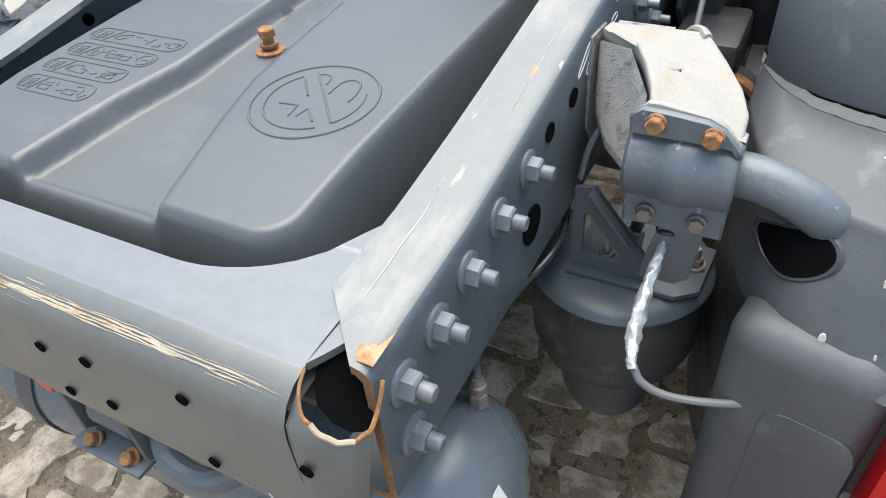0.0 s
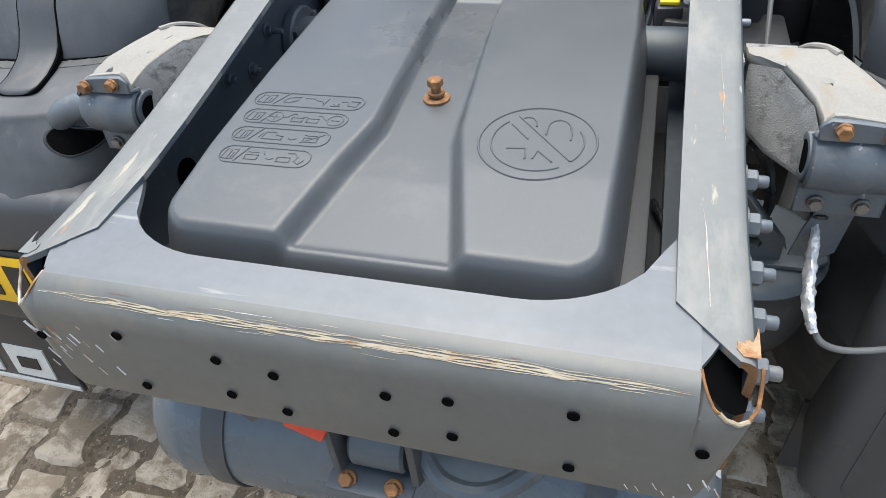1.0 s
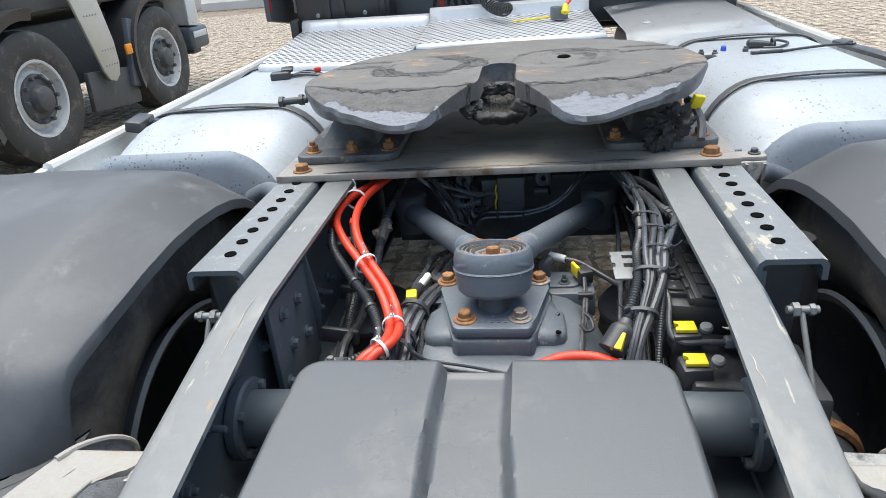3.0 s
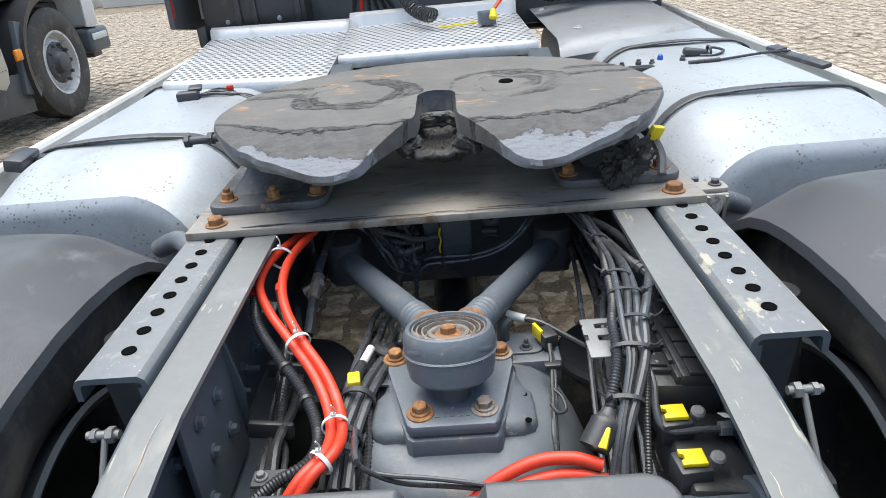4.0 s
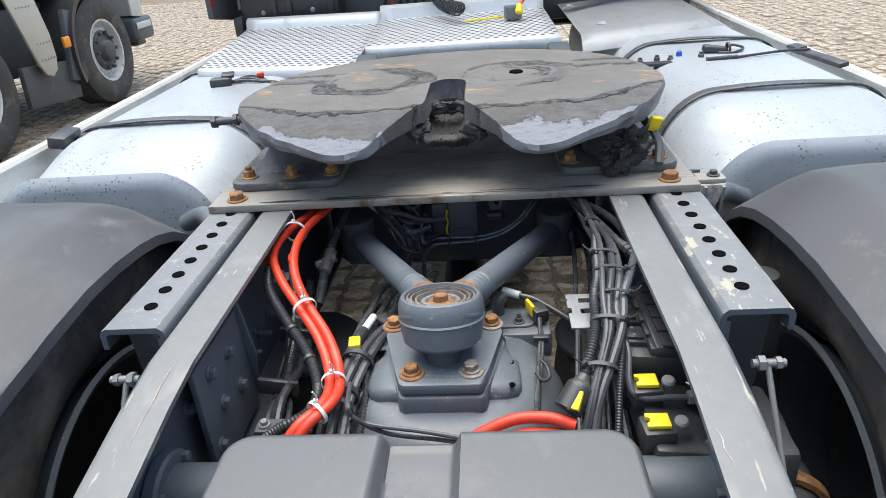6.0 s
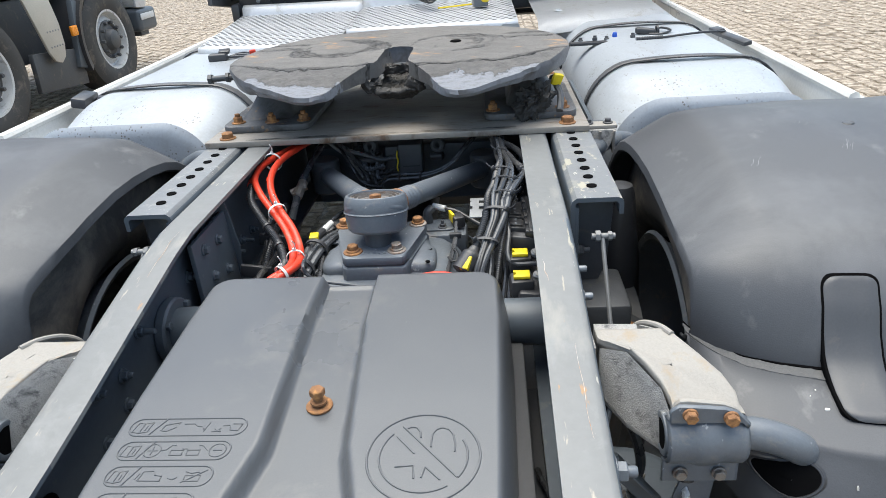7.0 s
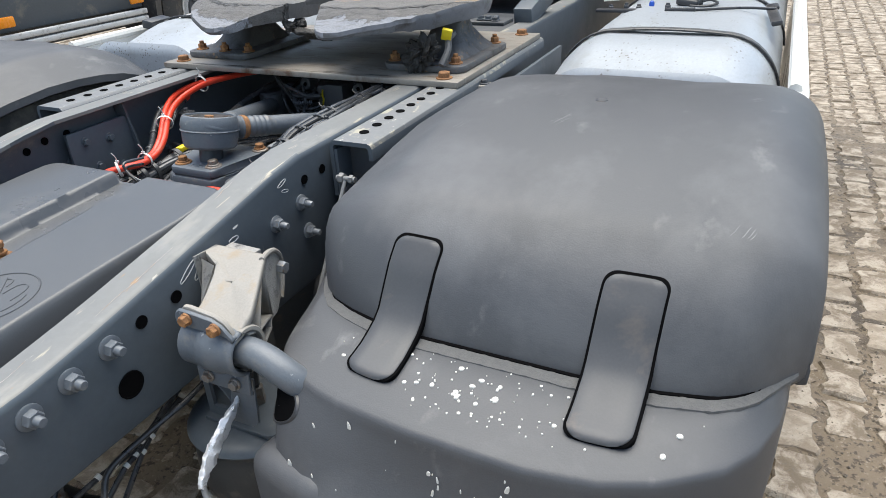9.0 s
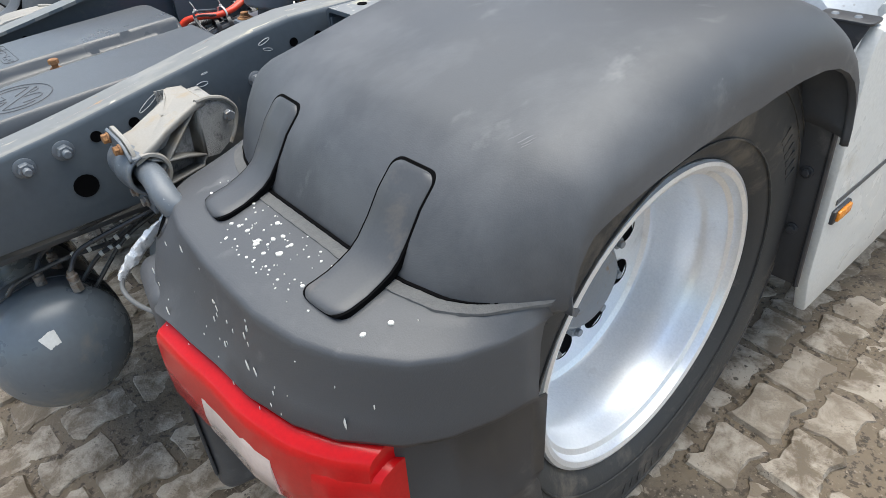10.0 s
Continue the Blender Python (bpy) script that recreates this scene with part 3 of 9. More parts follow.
def cover_z(x, y):
    d = max(0.0, -cover_sdf(x, y))
    top = lerp((0.13, 0.25, 0.42, 0.6, 0.75), (0.914, 0.929, 0.940, 0.948, 0.956), y)
    k = min(1.0, d / 0.024)
    z = 0.835 + (top - 0.835) * (0.5 * lerp((0, 0.12, 0.7, 0.85, 0.95, 1.0), (0, 0.18, 0.88, 0.96, 0.99, 1.0), k) + 0.5 * math.sqrt(max(0.0, 1 - (1 - k) ** 2)))
    gl = lerp((0.10, 0.334, 0.60, 0.83), (-0.100, -0.050, -0.058, -0.052), y)
    gr = lerp((0.10, 0.327, 0.60, 0.83), (0.108, 0.052, 0.034, 0.036), y)
    w = lerp((0.13, 0.36, 0.8), (0.017, 0.014, 0.011), y)
    groove = smooth01((x - gl + w / 2) / w) * smooth01((gr - x + w / 2) / w)
    return z - groove * 0.026 * smooth01(d / 0.03)


cover = thing("battery_cover", (0, 0.48, 0.82), "grey-black moulded plastic cover with a centre groove and embossed signs", "cover")
bm = B()
nx, ny = 150, 120
rows = []
for j in range(ny + 1):
    row = []
    for i in range(nx + 1):
        u, v = i / nx, j / ny
        u, v = u - 0.06 * math.sin(2 * math.pi * u) / 1.2, v - 0.06 * math.sin(2 * math.pi * v) / 1.2
        x, y = CX0 + (CX1 - CX0) * u, CY0 + (CY1 - CY0) * v
        for _ in range(3):
            d = cover_sdf(x, y)
            if d > 0:
                gxx, gyy = (cover_sdf(x + 1e-4, y) - d) / 1e-4, (cover_sdf(x, y + 1e-4) - d) / 1e-4
                x, y = x - gxx * d, y - gyy * d
        row.append((x, y, cover_z(x, y)))
    rows.append(row)
skin(bm, rows)
bmesh.ops.remove_doubles(bm, verts=bm.verts[:], dist=0.00005)
edge = [e for e in bm.edges if e.is_boundary]
low = bmesh.ops.extrude_edge_only(bm, edges=edge)["geom"]
bmesh.ops.translate(bm, verts=[g for g in low if isinstance(g, bmesh.types.BMVert)], vec=(0, 0, -0.015))
part("moulded_shell", bm, COVER, cover, sharp=60)
bm = hexbolt(B(), (-0.002, 0.424, cover_z(0, 0.424)), (0, 0, 1), 0.0001, 0.0001, 0.0185)
part("washer", bm, RUST, cover)
bm = cyl(B(), (-0.002, 0.424, cover_z(0, 0.424) + 0.003), (-0.002, 0.424, cover_z(0, 0.424) + 0.022), 0.007, seg=12)
lathe(bm, [(0, 0.008), (0.0118, 0.008), (0.0118, 0.011), (0, 0.0115)], (-0.002, 0.424, cover_z(0, 0.424)), (0, 0, 1), 18)
hexbolt(bm, (-0.002, 0.424, cover_z(0, 0.424) + 0.020), (0, 0, 1), 0.0108, 0.010, 0.0, 0.0, 0.4)
part("fixing_bolt", bm, RUST, cover, "rusty hexagon fixing bolt")


def emboss(name, pts, width=0.0016, closed=False):
    """A raised line that follows the cover."""
    bm = B()
    line = [Vector((x, y, 0)) for x, y in pts] + ([Vector((*pts[0], 0))] if closed else [])
    fine = [line[0]]
    for p, q in zip(line, line[1:]):
        k = max(1, int((q - p).length / 0.012))
        fine += [p.lerp(q, (j + 1) / k) for j in range(k)]
    tube(bm, [(p.x, p.y, cover_z(p.x, p.y) + 0.0001) for p in fine], width, 6, smooth=False)
    return part(name, bm, EMBOSS, cover)


EC = (0.153, 0.308)
ring = lambda r, n=48: arc(EC[0], EC[1], r, 0, 360, n)
emboss("embossed_ring", ring(0.0680), 0.0016)
at_sign = lambda pts: [(EC[0] + 0.925 * u, EC[1] + 0.925 * v) for u, v in pts]
# struck-out pair of soles: two arcs of the inner ring, the bar between two lines, and what shows of the soles
emboss("embossed_arc", arc(EC[0], EC[1], 0.0532, -37, 28, 10), 0.0014)
emboss("embossed_arc", arc(EC[0], EC[1], 0.0532, 138, 305, 26), 0.0014)
for pts in ([(-0.031, 0.052), (0.0448, -0.0344)], [(-0.0376, 0.034), (-0.0122, 0.004)], [(0.0036, -0.0174), (0.0236, -0.0384)], [(-0.0354, -0.0177), (-0.0116, -0.0157), (-0.0094, -0.0368)], [(-0.0004, -0.035), (0.0036, -0.0174)]):
    emboss("embossed_line", at_sign(pts), 0.0013)
emboss("embossed_sole", at_sign([(-0.025, 0.0484), (-0.019, 0.051), (-0.012, 0.0495), (-0.007, 0.042), (-0.0056, 0.0317)]), 0.0013)
emboss("embossed_sole", at_sign([(0.0090, 0.015), (0.0085, 0.0234), (0.0096, 0.0384), (0.0150, 0.0465), (0.0229, 0.0491), (0.0320, 0.0455), (0.0372, 0.0372), (0.0408, 0.0200), (0.0403, 0.0067)]), 0.0013)
BOX = [(-0.055, -0.55), (-0.055, 0.05), (0.055, 0.05), (0.055, -0.55), (-0.055, -0.55)]
SIGNS = (
    [[(0.28, -0.45), (0.30, 0.25), (0.42, 0.6), (0.40, -0.05), (0.33, -0.55), (0.28, -0.45)], [(0.46, 0.4), (0.55, 0.4), (0.58, 0.1), (0.63, 0.0), (0.645, -0.3)], [(0.675, 0.55), (0.65, -0.6)], [(0.72, -0.65), (0.80, -0.6)], [(0.74, -0.3), (0.79, -0.65)], [(0.79, -0.2), (0.76, -0.65)], [(0.80, 0.1), (0.86, 0.15), (0.87, -0.45), (0.94, -0.55), (0.96, 0.3), (0.88, 0.35)]],
    [[(0.26, 0.0), (0.35, 0.0)], [(0.305, -0.45), (0.305, 0.45)], [(0.38, 0.0), (0.43, 0.1), (0.46, 0.6), (0.50, 0.6)], [(0.53 + u, v) for u, v in BOX], [(0.57, 0.2), (0.62, 0.2)], [(0.68 + u, v) for u, v in BOX], [(0.71, 0.6), (0.75, 0.55), (0.80, 0.0)], [(0.85, 0.0), (0.93, 0.0)]],
    [[(0.32, -0.5), (0.34, 0.5), (0.44, 0.55), (0.46, 0.1), (0.53, 0.0), (0.53, -0.55), (0.32, -0.5)], [(0.29, -0.4), (0.31, 0.3)], [(0.60, -0.25), (0.64, -0.4), (0.68, -0.15)], [(0.82 + 1.3 * u, v) for u, v in BOX], [(0.74, 0.5), (0.80, 0.3), (0.87, 0.45)], [(0.73, -0.75), (0.94, 0.7)]],
    [[(0.36 + 1.3 * u, v) for u, v in BOX], [(0.30, 0.5), (0.35, 0.3), (0.42, 0.45)], [(0.47, 0.6), (0.49, 0.2)], [(0.53, -0.25), (0.57, -0.4), (0.61, -0.15)], [(0.72 + 1.3 * u, v) for u, v in BOX], [(0.74, 0.6), (0.82, 0.65), (0.86, 0.2), (0.84, -0.4), (0.90, -0.7), (0.94, -0.1)]],
)
for k in range(4):
    yc = 0.360 - 0.0400 * k
    x0, x1 = -0.236 + 0.0035 * k, -0.080 - 0.0085 * k
    w = x1 - x0
    spot = lambda f, h: (x0 + w * f, yc + 0.0135 * h)
    emboss("embossed_frame", [(x + (x0 + x1) / 2, y + yc) for x, y in rounded(w, 0.030, 0.0145, 5)], 0.0012, True)
    emboss("embossed_line", [spot(0.19, -1.05), spot(0.29, 1.05)], 0.0012)
    for page in ([(0.035, -0.6), (0.060, 0.6), (0.115, 0.45), (0.100, -0.75), (0.035, -0.6)], [(0.100, -0.75), (0.115, 0.45), (0.185, 0.6), (0.165, -0.6), (0.100, -0.75)], [(0.140, -0.4), (0.146, 0.15)]):
        emboss("embossed_book", [spot(f, h) for f, h in page], 0.0009)
    for line in SIGNS[k]:
        emboss("embossed_pictogram", [spot(f, h) for f, h in line], 0.0009)
    if k == 1:
        for f in (0.305, 0.89):
            emboss("embossed_pictogram", arc(*spot(f, 0.0), 0.0105, 0, 360, 16), 0.0009)

# tray and side plates under the cover
# both are black to paint the gap's shade; the lower one is added
bm = box(B(), (0.0, 0.408, 0.826), (0.578, 0.56, 0.012), bevel=0.004)
solo("under_panel", box(B(), (0.0, 0.42, 0.70), (0.63, 0.60, 0.012), bevel=0.003), TRAY, (0, 0.42, 0.69), "dark flat panel added below the tray to keep the gap dark", "panel")
solo("cover_tray", bm, TRAY, (0, 0.475, 0.80), "flat tray panel beneath the moulded cover, coloured black for the gap's shade", "tray", sharp=30)
bm = cyl(B(), (-RX + 0.008, 0.735, 0.845), (RX - 0.008, 0.735, 0.845), 0.043, seg=28)
tub = thing("cross_tube", (0, 0.735, 0.80), "round dark blue-grey steel tube between the chassis rails", "cross tube")
part("tube", bm, PAINT, tub)
for s in (1, -1):
    bm = cyl(B(), (s * (RX - 0.008), 0.735, 0.845), (s * (RX - 0.03), 0.735, 0.845), 0.062, seg=28, bev=0.004)
    for a in (40, 140, 220, 320):
        hexbolt(bm, (s * (RX - 0.03), 0.735 + 0.052 * math.cos(radians(a)), 0.845 + 0.052 * math.sin(radians(a))), (-s, 0, 0), 0.008, 0.008, 0, 0, a)
    part("flange", bm, PAINT, tub)

# ---- wheels ----
AX = (1.015, 0.545)


def wheel(x_out, s, name_group, outer):
    """One tyre on its rim; x_out: the outer side wall, s: the side of the lorry."""
    t = thing("wheel", (s * (x_out - 0.15), AX[0], 0.0), "black truck tyre on a bright aluminium rim" if outer else "black inner twin tyre on a dark steel rim", "wheel", name_group)
    c, ax = (s * (x_out - 0.15), AX[0], AX[1]), (s, 0, 0)
    prof = [(0.292, 0.096), (0.312, 0.106), (0.326, 0.122), (0.345, 0.138), (0.38, 0.149), (0.42, 0.150), (0.46, 0.146), (0.495, 0.138), (0.512, 0.132), (0.522, 0.122), (0.528, 0.10), (0.531, 0.0)]
    full = prof + [(r, -h) for r, h in prof[::-1][1:]]
    bm = lathe(B(), full, c, ax, 72)
    rubber = RUBBER if outer else DUSTY_RUBBER
    part("tyre", bm, rubber, t, sharp=50)
    # tread grooves stand as raised blocks near the shoulder
    bm = B()
    n = 56
    for k in range(n):
        a0, a1 = 2 * math.pi * k / n, 2 * math.pi * (k + 0.72) / n
        for h0, h1 in ((0.088, 0.124), (0.046, 0.078), (-0.04, -0.006), (0.0, 0.038), (-0.08, -0.046), (-0.124, -0.088)):
            vs = []
            for r in (0.524, 0.5355):
                for a, h in ((a0, h0), (a1, h0), (a1, h1), (a0, h1)):
                    rr = r - (0.006 if abs(h) > 0.11 else 0)
                    vs.append(bm.verts.new((c[0] + s * h, c[1] + rr * math.cos(a), c[2] + rr * math.sin(a))))
            for f in ((4, 5, 6, 7), (0, 1, 5, 4), (1, 2, 6, 5), (2, 3, 7, 6), (3, 0, 4, 7)):
                bm.faces.new([vs[q] for q in f])
    part("tread", bm, rubber, t)
    # moulded rings and bars of raised marking on the side wall
    bm = B()
    for r, h in ((0.362, 0.1465), (0.470, 0.1452), (0.50, 0.1375)):
        lathe(bm, [(r - 0.002, h - 0.002), (r - 0.0015, h + 0.0015), (r + 0.0015, h + 0.0013), (r + 0.002, h - 0.002)], c, ax, 72)
    for k in range(9):
        for j in range(6):
            a = 0.4 + k * 0.7 + j * 0.060
            rot = pose(c[0] + s * (0.1497 if outer else -0.1497), c[1], c[2]) @ Matrix.Rotation(a, 4, "X") @ Matrix.Translation((0, 0.425, 0))
            if k % 3 == 0:
                bmesh.ops.create_cube(bm, size=1, matrix=rot @ Matrix.Diagonal((0.0022, 0.034, 0.013, 1)))
    part("side_wall_relief", bm, rubber, t)
    if outer:
        # deep dished rim: lip, barrel running inwards, disc far inside
        rim = [(0.306, 0.100), (0.316, 0.110), (0.319, 0.119), (0.316, 0.126), (0.309, 0.128), (0.300, 0.124), (0.297, 0.116), (0.295, 0.108), (0.286, 0.102), (0.284, 0.096), (0.280, 0.066), (0.274, 0.055), (0.270, 0.047), (0.262, 0.0), (0.258, -0.05), (0.254, -0.060), (0.243, -0.068), (0.18, -0.070), (0.10, -0.074), (0.0, -0.074)]
        part("rim", lathe(B(), rim, c, ax, 96), ALU, t, "polished aluminium dished rim", sharp=25)
        for k in range(10):
            a = 2 * math.pi * (k + 0.35) / 10
            p = (c[0] - s * 0.0705, c[1] + 0.178 * math.cos(a), c[2] + 0.178 * math.sin(a))
            # black disc on the rim, coloured as the shade in the opening
            part("hand_hole", lathe(B(), [(0, 0.0012), (0.029, 0.0012), (0.031, 0.003), (0.033, 0.001)], p, ax, 20), HOLE_SHADE, t)
        bm = lathe(B(), [(0.135, -0.072), (0.13, -0.062), (0.11, -0.055), (0.095, -0.03), (0.085, -0.02), (0, -0.02)], c, ax, 32)
        part("hub", bm, BOLT, t)
        for k in range(10):
            a = 2 * math.pi * (k + 0.5) / 10
            part("wheel_nut", hexbolt(B(), (c[0] - s * 0.073, c[1] + 0.128 * math.cos(a), c[2] + 0.128 * math.sin(a)), ax, 0.016, 0.024, 0.020, 0.010, a), BOLT, t)
        bm = tube(B(), [(c[0] + s * 0.02, c[1] - 0.235, c[2] + 0.09), (c[0] + s * 0.09, c[1] - 0.262, c[2] + 0.1), (c[0] + s * 0.12, c[1] - 0.268, c[2] + 0.1)], 0.005, 8)
        part("valve_stem", bm, BOLT, t)
    else:
        rim = [(0.300, 0.120), (0.309, 0.13), (0.302, 0.137), (0.288, 0.13), (0.282, 0.10), (0.27, 0.06), (0.262, -0.06), (0.282, -0.10), (0.288, -0.13), (0.302, -0.137), (0.309, -0.13), (0.300, -0.12)]
        part("rim", lathe(B(), rim, c, ax, 64), GREYCAST, t, sharp=40)
        bm = lathe(B(), [(0.262, 0.05), (0.20, 0.085), (0.13, 0.09), (0, 0.09)], c, ax, 48)
        part("rim_disc", bm, DARK, t)
    return t


for s in (1, -1):
    wheel(1.188, s, "rear twin wheels", True)
    wheel(0.889, s, "rear twin wheels", False)

# rear axle: beam and differential housing
axle = thing("rear_axle", (0, AX[0], 0.3), "dark grey cast rear axle with a bulky differential housing", "axle")
bm = tube(B(), [(-0.56, AX[0], AX[1]), (-0.3, AX[0], AX[1]), (-0.2, AX[0], AX[1] + 0.02), (0.2, AX[0], AX[1] + 0.02), (0.3, AX[0], AX[1]), (0.56, AX[0], AX[1])], 0.085, 18, 4)
part("axle_beam", bm, DARK, axle)
bm = lathe(B(), [(0, -0.26), (0.12, -0.25), (0.21, -0.18), (0.245, -0.06), (0.25, 0.0), (0.262, 0.0), (0.262, 0.03), (0.25, 0.035), (0.235, 0.08), (0.18, 0.15), (0.10, 0.22), (0.06, 0.3), (0, 0.3)], (0.0, AX[0] - 0.02, AX[1] + 0.03), (0, 1, 0.10), 40)
part("differential_housing", bm, GREYCAST, axle, sharp=30)
for s in (1, -1):
    part("brake_drum", lathe(B(), [(0, -0.02), (0.19, -0.02), (0.20, -0.01), (0.20, 0.03), (0.12, 0.05), (0, 0.05)], (s * 0.52, AX[0], AX[1]), (s, 0, 0), 32), DARK, axle)

# ---- mudguards ----
FY = (0.500, 0.508, 0.525, 0.547, 0.573, 0.604, 0.636, 0.690, 0.765, 0.86, 0.97, 1.06, 1.14, 1.21, 1.27, 1.32, 1.36, 1.39, 1.412, 1.428, 1.436)
FZ = (0.868, 0.900, 0.937, 0.973, 1.003, 1.029, 1.050, 1.067, 1.086, 1.103, 1.114, 1.114, 1.108, 1.096, 1.076, 1.047, 1.012, 0.972, 0.925, 0.872, 0.815)


def seam_y(x):
    return lerp((0.536, 0.545, 0.556, 0.575, 0.605, 0.65, 0.70, 0.78, 1.0, 1.10, 1.16, 1.19, 1.21, 1.225, 1.24, 1.262), (0.675, 0.643, 0.614, 0.582, 0.550, 0.529, 0.514, 0.503, 0.500, 0.506, 0.519, 0.537, 0.558, 0.582, 0.608, 0.64), x)


def fender_point(x, k, drop=0.0):
    """x across (on the right side), k along the profile."""
    i = min(int(k), len(FY) - 2)
    f = k - i
    y, z = FY[i] + (FY[i + 1] - FY[i]) * f, FZ[i] + (FZ[i + 1] - FZ[i]) * f
    w = max(0.0, 1 - k / 7.0)
    y += (seam_y(x) - 0.500) * (w + (1 - w) * 0.0)
    # round towards the outer and the inner side
    o = max(0.0, (x - 1.165) / 0.098)
    n = max(0.0, (lerp((0, 4.4, 6, 8, 10, 12), (0.70, 0.71, 0.76, 0.73, 0.69, 0.68), k) - x) / lerp((0, 4.4, 6, 8, 10, 12), (0.15, 0.16, 0.21, 0.18, 0.14, 0.13), k))
    top = max(0.0, 1 - abs(k - 10.5) / 10.5) ** 0.5
    round_in = lerp((0, 4.4, 6, 8, 10, 12), (0.07, 0.072, 0.072, 0.064, 0.058, 0.055), k) * (1 - math.sqrt(max(0.0, 1 - min(n * 0.985, 1) ** 2)))
    # over the crown the inner side is a plain slope with a tight crest
    e = 0.660 - x
    slope_in = 0.60 * 0.5 * (e + math.sqrt(e * e + 0.00016)) + 0.010 * smooth01((0.80 - x) / 0.14)
    f = smooth01((k - 4.0) / 5.0) * smooth01((19 - k) / 3)
    z -= 0.085 * (1 - math.sqrt(max(0.0, 1 - min(o, 1) ** 2))) * top + round_in * top * (1 - f) + slope_in * f
    return y, z - drop


def fender(s):
    t = thing("mudguard", (s * 0.9, 1.0, 0.85), "matt black plastic mudguard arching over twin rear wheels", "mudguard", "rear mudguards")
    bm = B()
    xs = [0.550, 0.552, 0.557, 0.565, 0.577, 0.593, 0.612, 0.628, 0.641, 0.651, 0.660, 0.669, 0.680, 0.70, 0.72, 0.755, 0.80, 0.86, 0.92, 0.98, 1.04, 1.10, 1.14, 1.165, 1.185, 1.205, 1.223, 1.238, 1.250, 1.258, 1.262, 1.263]
    rows = []
    for j in range(0, 2 * (len(FY) - 1) + 1):
        k = j / 2
        row = []
        y, z = fender_point(xs[0], k)
        row.append((s * 0.556, y, z - 0.022))
        row.append((s * 0.549, y, z - 0.018))
        for x in xs:
            y, z = fender_point(x, k)
            # shallow pressed flutes over the crown
            z -= 0.004 * (smooth01((x - 0.74) / 0.03) * smooth01((0.83 - x) / 0.03) + smooth01((x - 0.97) / 0.03) * smooth01((1.06 - x) / 0.03)) * smooth01((k - 6) / 2) * smooth01((16 - k) / 2)
            row.append((s * x, y, z))
        y, z = fender_point(1.263, k)
        top = max(0.0, 1 - abs(k - 10.0) / 10.0) ** 0.6
        row.append((s * 1.264, y, z - 0.026 * top))
        row.append((s * 1.256, y, z - 0.026 * top - 0.002))
        row.append((s * 1.250, y, z - 0.02 * top))
        rows.append(row)
    skin(bm, rows)
    bmesh.ops.remove_doubles(bm, verts=bm.verts[:], dist=0.0003)
    ob = part("guard_shell", bm, PLASTIC, t, sharp=50)
    sol = ob.modifiers.new("thickness", "SOLIDIFY")
    sol.thickness, sol.offset = 0.004, 0
    # drain plug on the crown
    y = 0.968
    bm = lathe(B(), [(0.004, 0.001), (0.009, 0.002), (0.010, 0.003), (0.012, 0.001), (0.012, -0.002)], (s * 0.908, y, 1.1135), (0, 0.02, 1), 16)
    part("drain_ring", bm, PLASTIC2, t)
    return t


fender_right, fender_left = fender(1), fender(-1)


def tail_y(x):
    """The rear edge of the ledge, seen from above."""
    return lerp((0.545, 0.556, 0.568, 0.582, 0.597, 0.612, 0.650, 0.674, 0.72, 0.83, 0.98, 1.06, 1.12, 1.184, 1.215, 1.235, 1.245), (0.585, 0.530, 0.482, 0.446, 0.423, 0.408, 0.395, 0.385, 0.374, 0.362, 0.358, 0.370, 0.394, 0.440, 0.485, 0.54, 0.60), x)


def tail_lean(x):
    """How far the face below the ledge leans out at its foot."""
    return lerp((0.56, 0.62, 0.72, 0.875, 1.03, 1.12, 1.20, 1.245), (0.0, 0.05, 0.062, 0.037, 0.026, 0.022, 0.014, 0.0), x)


def tail_bulge(x):
    """1 at the inner rounded corner, 0 along the straight face."""
    return lerp((0.56, 0.60, 0.66, 0.74, 0.80), (0.6, 1.0, 1.0, 0.3, 0.0), x)


def tail_face(x, z):
    """The rear face below the ledge."""
    k, w = tail_lean(x), tail_bulge(x)
    return tail_y(x) - lerp((0.742, 0.77, 0.80, 0.83, 0.847, 0.856, 0.8605), (0.006 + k * (1 + 0.15 * w), 0.006 + k * (0.5 + 0.45 * w), 0.006 + k * (0.25 + 0.5 * w), 0.006 + k * 0.35 * w, 0.003 + k * 0.1 * w, 0.0015, -0.001), z)


